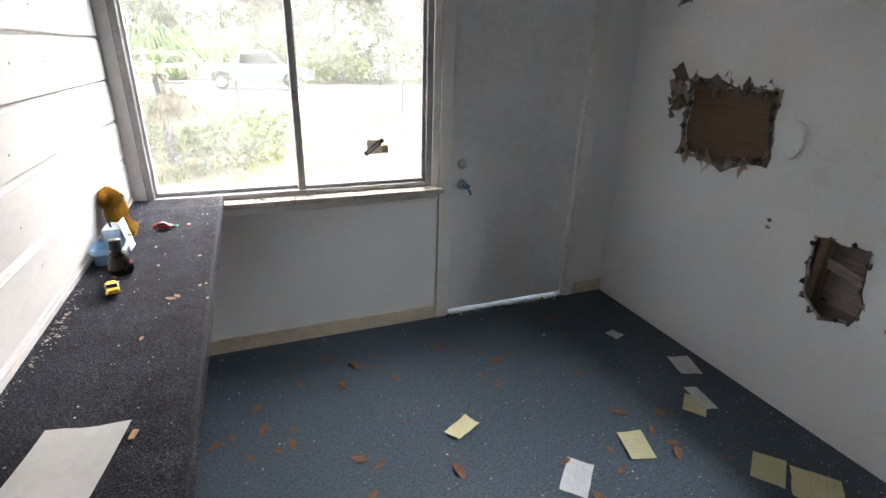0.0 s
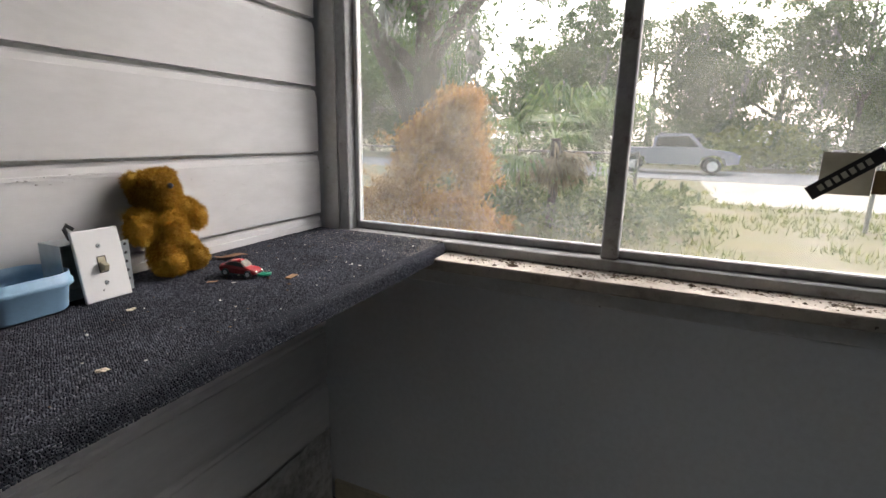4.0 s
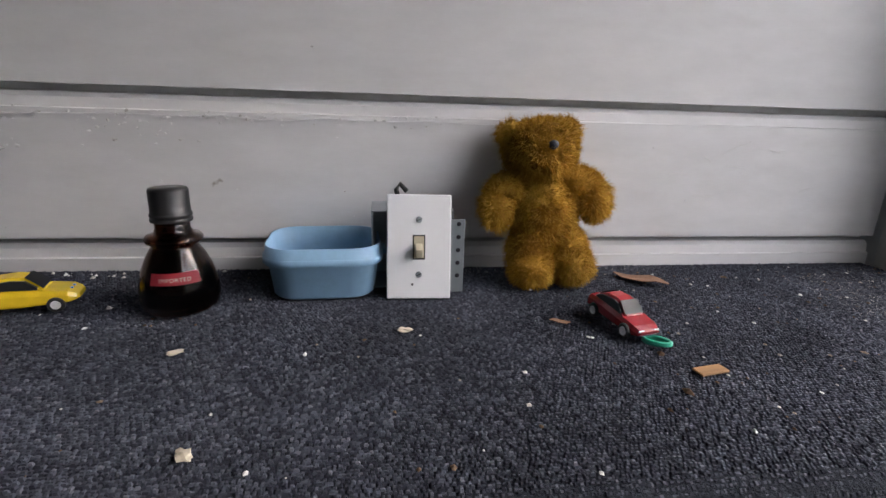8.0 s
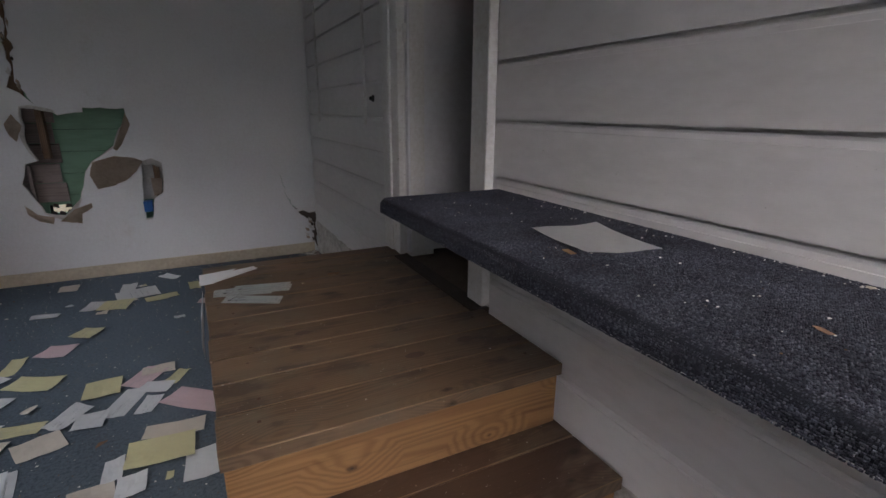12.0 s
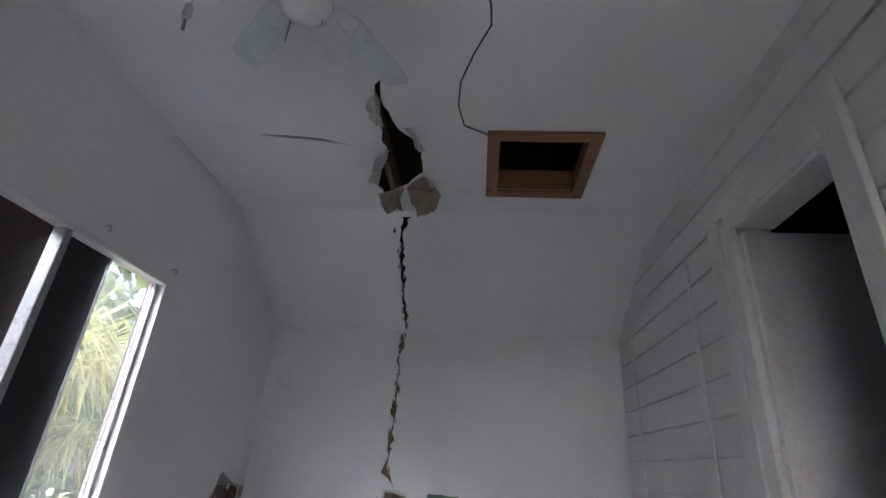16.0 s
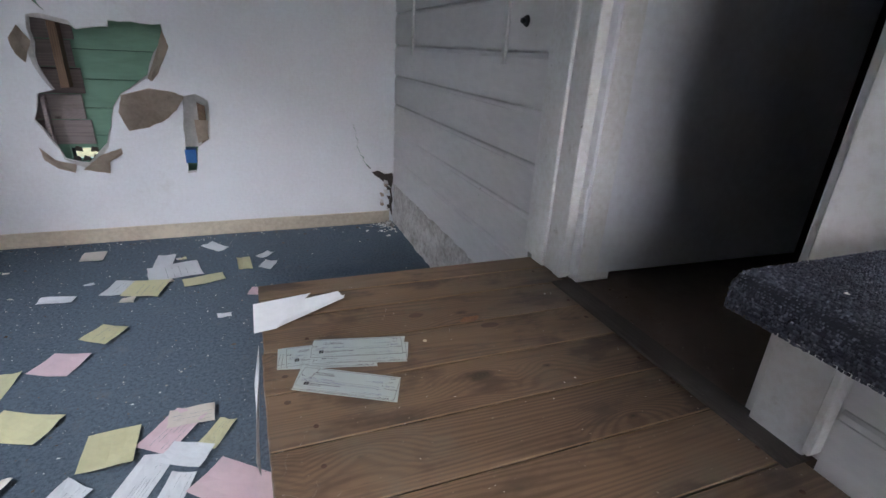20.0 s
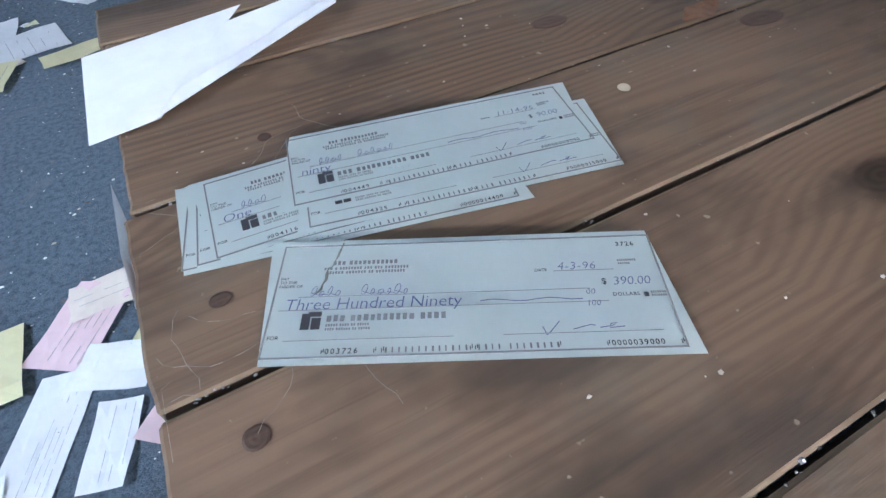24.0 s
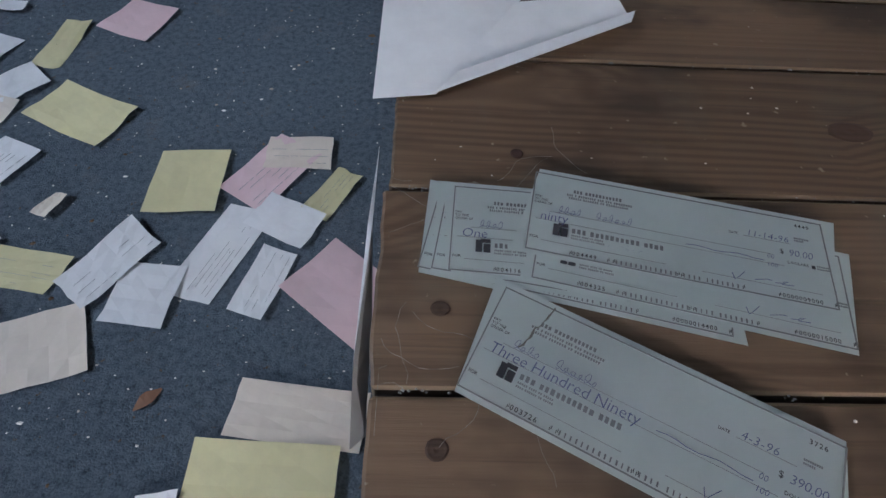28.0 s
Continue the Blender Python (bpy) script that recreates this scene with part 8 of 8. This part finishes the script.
def palmetto(label, loc, n, length, seed, dead=6, trunk=0.8, green=None):
    r = random.Random(seed)
    p = thing("palmetto", label, "palm", loc=loc)
    part("trunk", tube([(0, 0, 0), (0.02, 0, trunk * 0.5), (0, 0.02, trunk)], [0.09, 0.08, 0.09], 10), M_BARK, p)
    for k in range(n + dead):
        dry = k >= n
        v, f = frond(r, (0, 0, trunk), r.uniform(0, 6.28), radians(r.uniform(-60, -25)) if dry else radians(r.uniform(-30, 48)), length * (0.62 if dry else 1.0) * r.uniform(0.8, 1.1), 30, 0.016)
        ob = new("dry_frond" if dry else "frond", soup(v, f, "frond", M_PALMDEAD if dry else green or M_PALM))
        ob.parent = p
    return p


palmetto("green palmetto with drooping dry fronds by the fence", (-0.80, 7.2, GZ), 19, 1.6, 2, 12, 1.5)
palmetto("small palmetto beside the drive", (4.6, 8.4, GZ), 7, 0.7, 3, 2, 0.15)
palmetto("palm fronds hanging outside the side window", (5.55, -4.7, GZ), 16, 2.0, 5, 4, 1.7, M_SIDEPALM)
palmetto("palm fronds hanging outside the side window", (5.45, -5.8, GZ), 14, 1.9, 6, 4, 2.2, M_SIDEPALM)

# woods across the road
wood_trees = [make_tree("wood_tree", "tall leafy tree in the roadside woods", (-30, 34, GZ), 11, 4.0, M_OLIVE, 21, 0.2, 34, 900, 0.09, 0.05, 0.12, True), make_tree("wood_tree", "tall dark pine-like tree in the roadside woods", (-24, 38, GZ), 13, 3.6, M_OAK, 22, 0.22, 34, 900, 0.09, 0.0, 0.2)]
for t in wood_trees:
    t["group"] = "roadside woods"
rw = random.Random(31)
for k in range(30):
    src = wood_trees[k % 2]
    copy_thing(src, pose(-26 + k * 2.1 + rw.uniform(-0.8, 0.8), 32.5 + rw.uniform(0, 9), GZ, 0, 0, rw.uniform(0, 360)) @ Matrix.Scale(rw.uniform(0.6, 1.05), 4))
under = [(rw.uniform(-34, 44), rw.uniform(30.5, 33), GZ + rw.uniform(0.3, 2.2), 1.3, 0.8, 0.9) for _ in range(110)]
v, f = leaf_cloud(under, 420, 0.10, 9)
tagged(new("undergrowth", soup(v, f, "undergrowth", M_OLIVE)), "dense brush along the far roadside", "bushes", "", "stuff")
M_LIME = island_colours("yellow_green_leaves", [(0.0, (0.12, 0.16, 0.03)), (1.0, (0.36, 0.38, 0.10))], 0.7, 0.3, 0.3)
shr = thing("yellow_shrub", "bright yellow-green shrub across the road", "bush", loc=(5.3, 29.5, GZ))
leafy("crown", [(rw.uniform(-2, 2), rw.uniform(-0.5, 0.5), rw.uniform(0.3, 2.1), 0.5, 0.4, 0.4) for _ in range(26)], 120, 0.16, M_LIME, shr, 12)
east = [(rw.uniform(6.5, 10), rw.uniform(-14, 3), GZ + rw.uniform(0, 4.2), 1.0, 1.0, 0.9) for _ in range(110)]
v, f = leaf_cloud(east, 120, 0.2, 14)
tagged(new("side_hedge", soup(v, f, "side_hedge", M_OLIVE)), "overgrown hedge beside the building", "hedge", "", "stuff")

# weeds by the fence and grass in the yard
v, f = leaf_cloud([(rw.uniform(-3.5, 1.2), rw.uniform(6.2, 9.2), GZ + rw.uniform(0.05, 0.6), 0.35, 0.3, 0.25) for _ in range(70)], 110, 0.05, 15, -0.6, 2.4)
tagged(new("weeds", soup(v, f, "weeds", M_OLIVE)), "tall weeds along the chain-link fence", "weeds", "", "stuff")


def grass():
    r = np.random.RandomState(6)
    verts, faces = [], []
    for _ in range(9000):
        x, y = r.uniform(-6, 9), 0.5 + 15 * r.rand() ** 1.5
        if 2.2 < x < 9 and y > 12.5 or noise.noise((x * 0.6, y * 0.6, 0)) < -0.12:
            continue
        for _b in range(3):
            px, py = x + r.normal() * 0.05, y + r.normal() * 0.05
            a, h = r.uniform(0, 6.28), r.uniform(0.05, 0.17)
            w = 0.005 + 0.0008 * y
            dx, dy = math.cos(a) * w, math.sin(a) * w
            k = len(verts)
            verts += [(px - dx, py - dy, GZ), (px + dx, py + dy, GZ), (px + r.normal() * 0.05, py + r.normal() * 0.05, GZ + h)]
            faces.append((k, k + 1, k + 2))
    tagged(new("lawn_grass", soup(verts, faces, "lawn_grass", M_BLADES)), "thin yellow-green grass in tufts", "grass", "", "stuff")


grass()

# chain-link fence
fence = thing("chain_link_fence", "rusty chain-link fence with pipe posts and top rail", "fence")
M_PIPE = surface("weathered_pipe", (0.30, 0.29, 0.27), (0.15, 0.14, 0.12), 0.6, 30, 6, 0.7, 0.1, metal=0.5)
for x in (-7.0, -3.3, 0.4, 4.2):
    part("post", tube([(x, 9.4, GZ), (x, 9.4, 0.98)], 0.035, 10), M_PIPE, fence)
part("top_rail", tube([(-7.0, 9.4, 0.93), (0.4, 9.4, 0.93)], 0.022, 8), M_PIPE, fence)
bm = bmesh.new()
vs, fs = [], []
for k in range(126):
    x = -7.0 - 1.2 + k * 0.07
    for s in (1, -1):
        xa, xb = (x, x + 1.2) if s > 0 else (x + 1.2, x)
        za, zb = GZ + 0.03, 0.91
        ta, tb = 0.0, 1.0
        for lim, sign in ((-7.0, 1), (0.4, -1)):
            pass
        lo_t = max(0, min(1, (-7.0 - xa) / (xb - xa))) if xb != xa else 0
        hi_t = max(0, min(1, (0.4 - xa) / (xb - xa)))
        t0, t1 = min(lo_t, hi_t), max(lo_t, hi_t)
        if t1 - t0 < 0.02:
            continue
        p = (xa + (xb - xa) * t0, za + (zb - za) * t0)
        q = (xa + (xb - xa) * t1, za + (zb - za) * t1)
        b = len(vs)
        vs += [(p[0] - 0.003, 9.4, p[1]), (p[0] + 0.003, 9.402, p[1]), (q[0] + 0.003, 9.402, q[1]), (q[0] - 0.003, 9.4, q[1])]
        fs.append((b, b + 1, b + 2, b + 3))
bm.free()
wire = new("wire_mesh", soup(vs, fs, "wire_mesh", M_PIPE))
wire.parent = fence
tagged(wire, "", "", "", "stuff")

# roadside mailbox
mb = thing("mailbox", "dark roadside mailbox on a post", "mailbox", loc=(8.3, 27.6, GZ))
part("post", box_bm(-0.05, 0.05, -0.05, 0.05, 0, 1.0, 0.005), M_BARK, mb)
part("box", loft([[(x, 0.1 * math.cos(a), 1.1 + 0.1 * math.sin(a)) if 0 <= math.sin(a) else (x, 0.1 * math.cos(a), 1.0) for a in [k * math.pi / 6 + 0.001 for k in range(12)]] for x in (-0.25, 0.25)]), M_PIPE, mb)


# pickup on the road
def pickup(label, loc, rz):
    p = thing("pickup_truck", label, "truck", loc=loc, rz=rz)
    pw = plastic("silver_car_paint", (0.30, 0.31, 0.33), 0.3)
    hw = 0.92
    side = [(-2.65, 0.55), (-2.65, 1.12), (-0.55, 1.14), (-0.45, 1.16), (1.05, 1.14), (2.35, 1.02), (2.62, 0.85), (2.62, 0.50), (2.15, 0.42), (2.05, 0.72), (1.6, 0.86), (1.15, 0.72), (1.05, 0.42), (-1.15, 0.42), (-1.25, 0.72), (-1.7, 0.86), (-2.15, 0.72), (-2.25, 0.45)]
    part("body", loft([[(x, y, z) for x, z in side] for y in (-hw, hw)]), pw, p)
    cab = [(-0.95, 1.13), (-0.88, 1.64), (-0.6, 1.80), (0.62, 1.80), (1.25, 1.13)]
    part("cab", loft([[(x, y * (1 if z < 1.3 else 0.86), z) for x, z in cab] for y in (-hw, hw)]), pw, p)
    for y0, y1 in ((-0.93, -0.79), (0.79, 0.93)):
        part("side_window", loft([[(x, y, z) for x, z in ((-0.82, 1.2), (-0.74, 1.62), (0.52, 1.68), (0.98, 1.2))] for y in (y0, y1)]), M_TINT, p)
    part("windscreen", box_bm(0.66, 1.0, -0.7, 0.7, 1.2, 1.62, 0.01), M_TINT, p)
    for x in (-1.7, 1.6):
        for y in (-0.85, 0.85):
            wh = part("wheel", lathe([(0, -0.11), (0.33, -0.11), (0.37, -0.07), (0.37, 0.07), (0.33, 0.11), (0, 0.11)], 22), M_TYRE, p)
            wh.matrix_local = Matrix.Translation((x, y, 0.37)) @ Matrix.Rotation(radians(90), 4, "X")
            part("rim", lathe([(0.0, 0.12), (0.2, 0.118), (0.22, 0.112), (0.0, 0.111)], 18), M_CHROME, wh)
            part("rim", lathe([(0.0, -0.12), (0.2, -0.118), (0.22, -0.112), (0.0, -0.111)], 18), M_CHROME, wh)
    for y in (-0.7, 0.7):
        part("headlight", box_bm(2.6, 2.64, y - 0.15, y + 0.15, 0.72, 0.9, 0.01), M_CHROME, p)
    return p


pickup("silver pickup truck driving along the road", (1.25, 24.6, GZ + 0.02), 0)
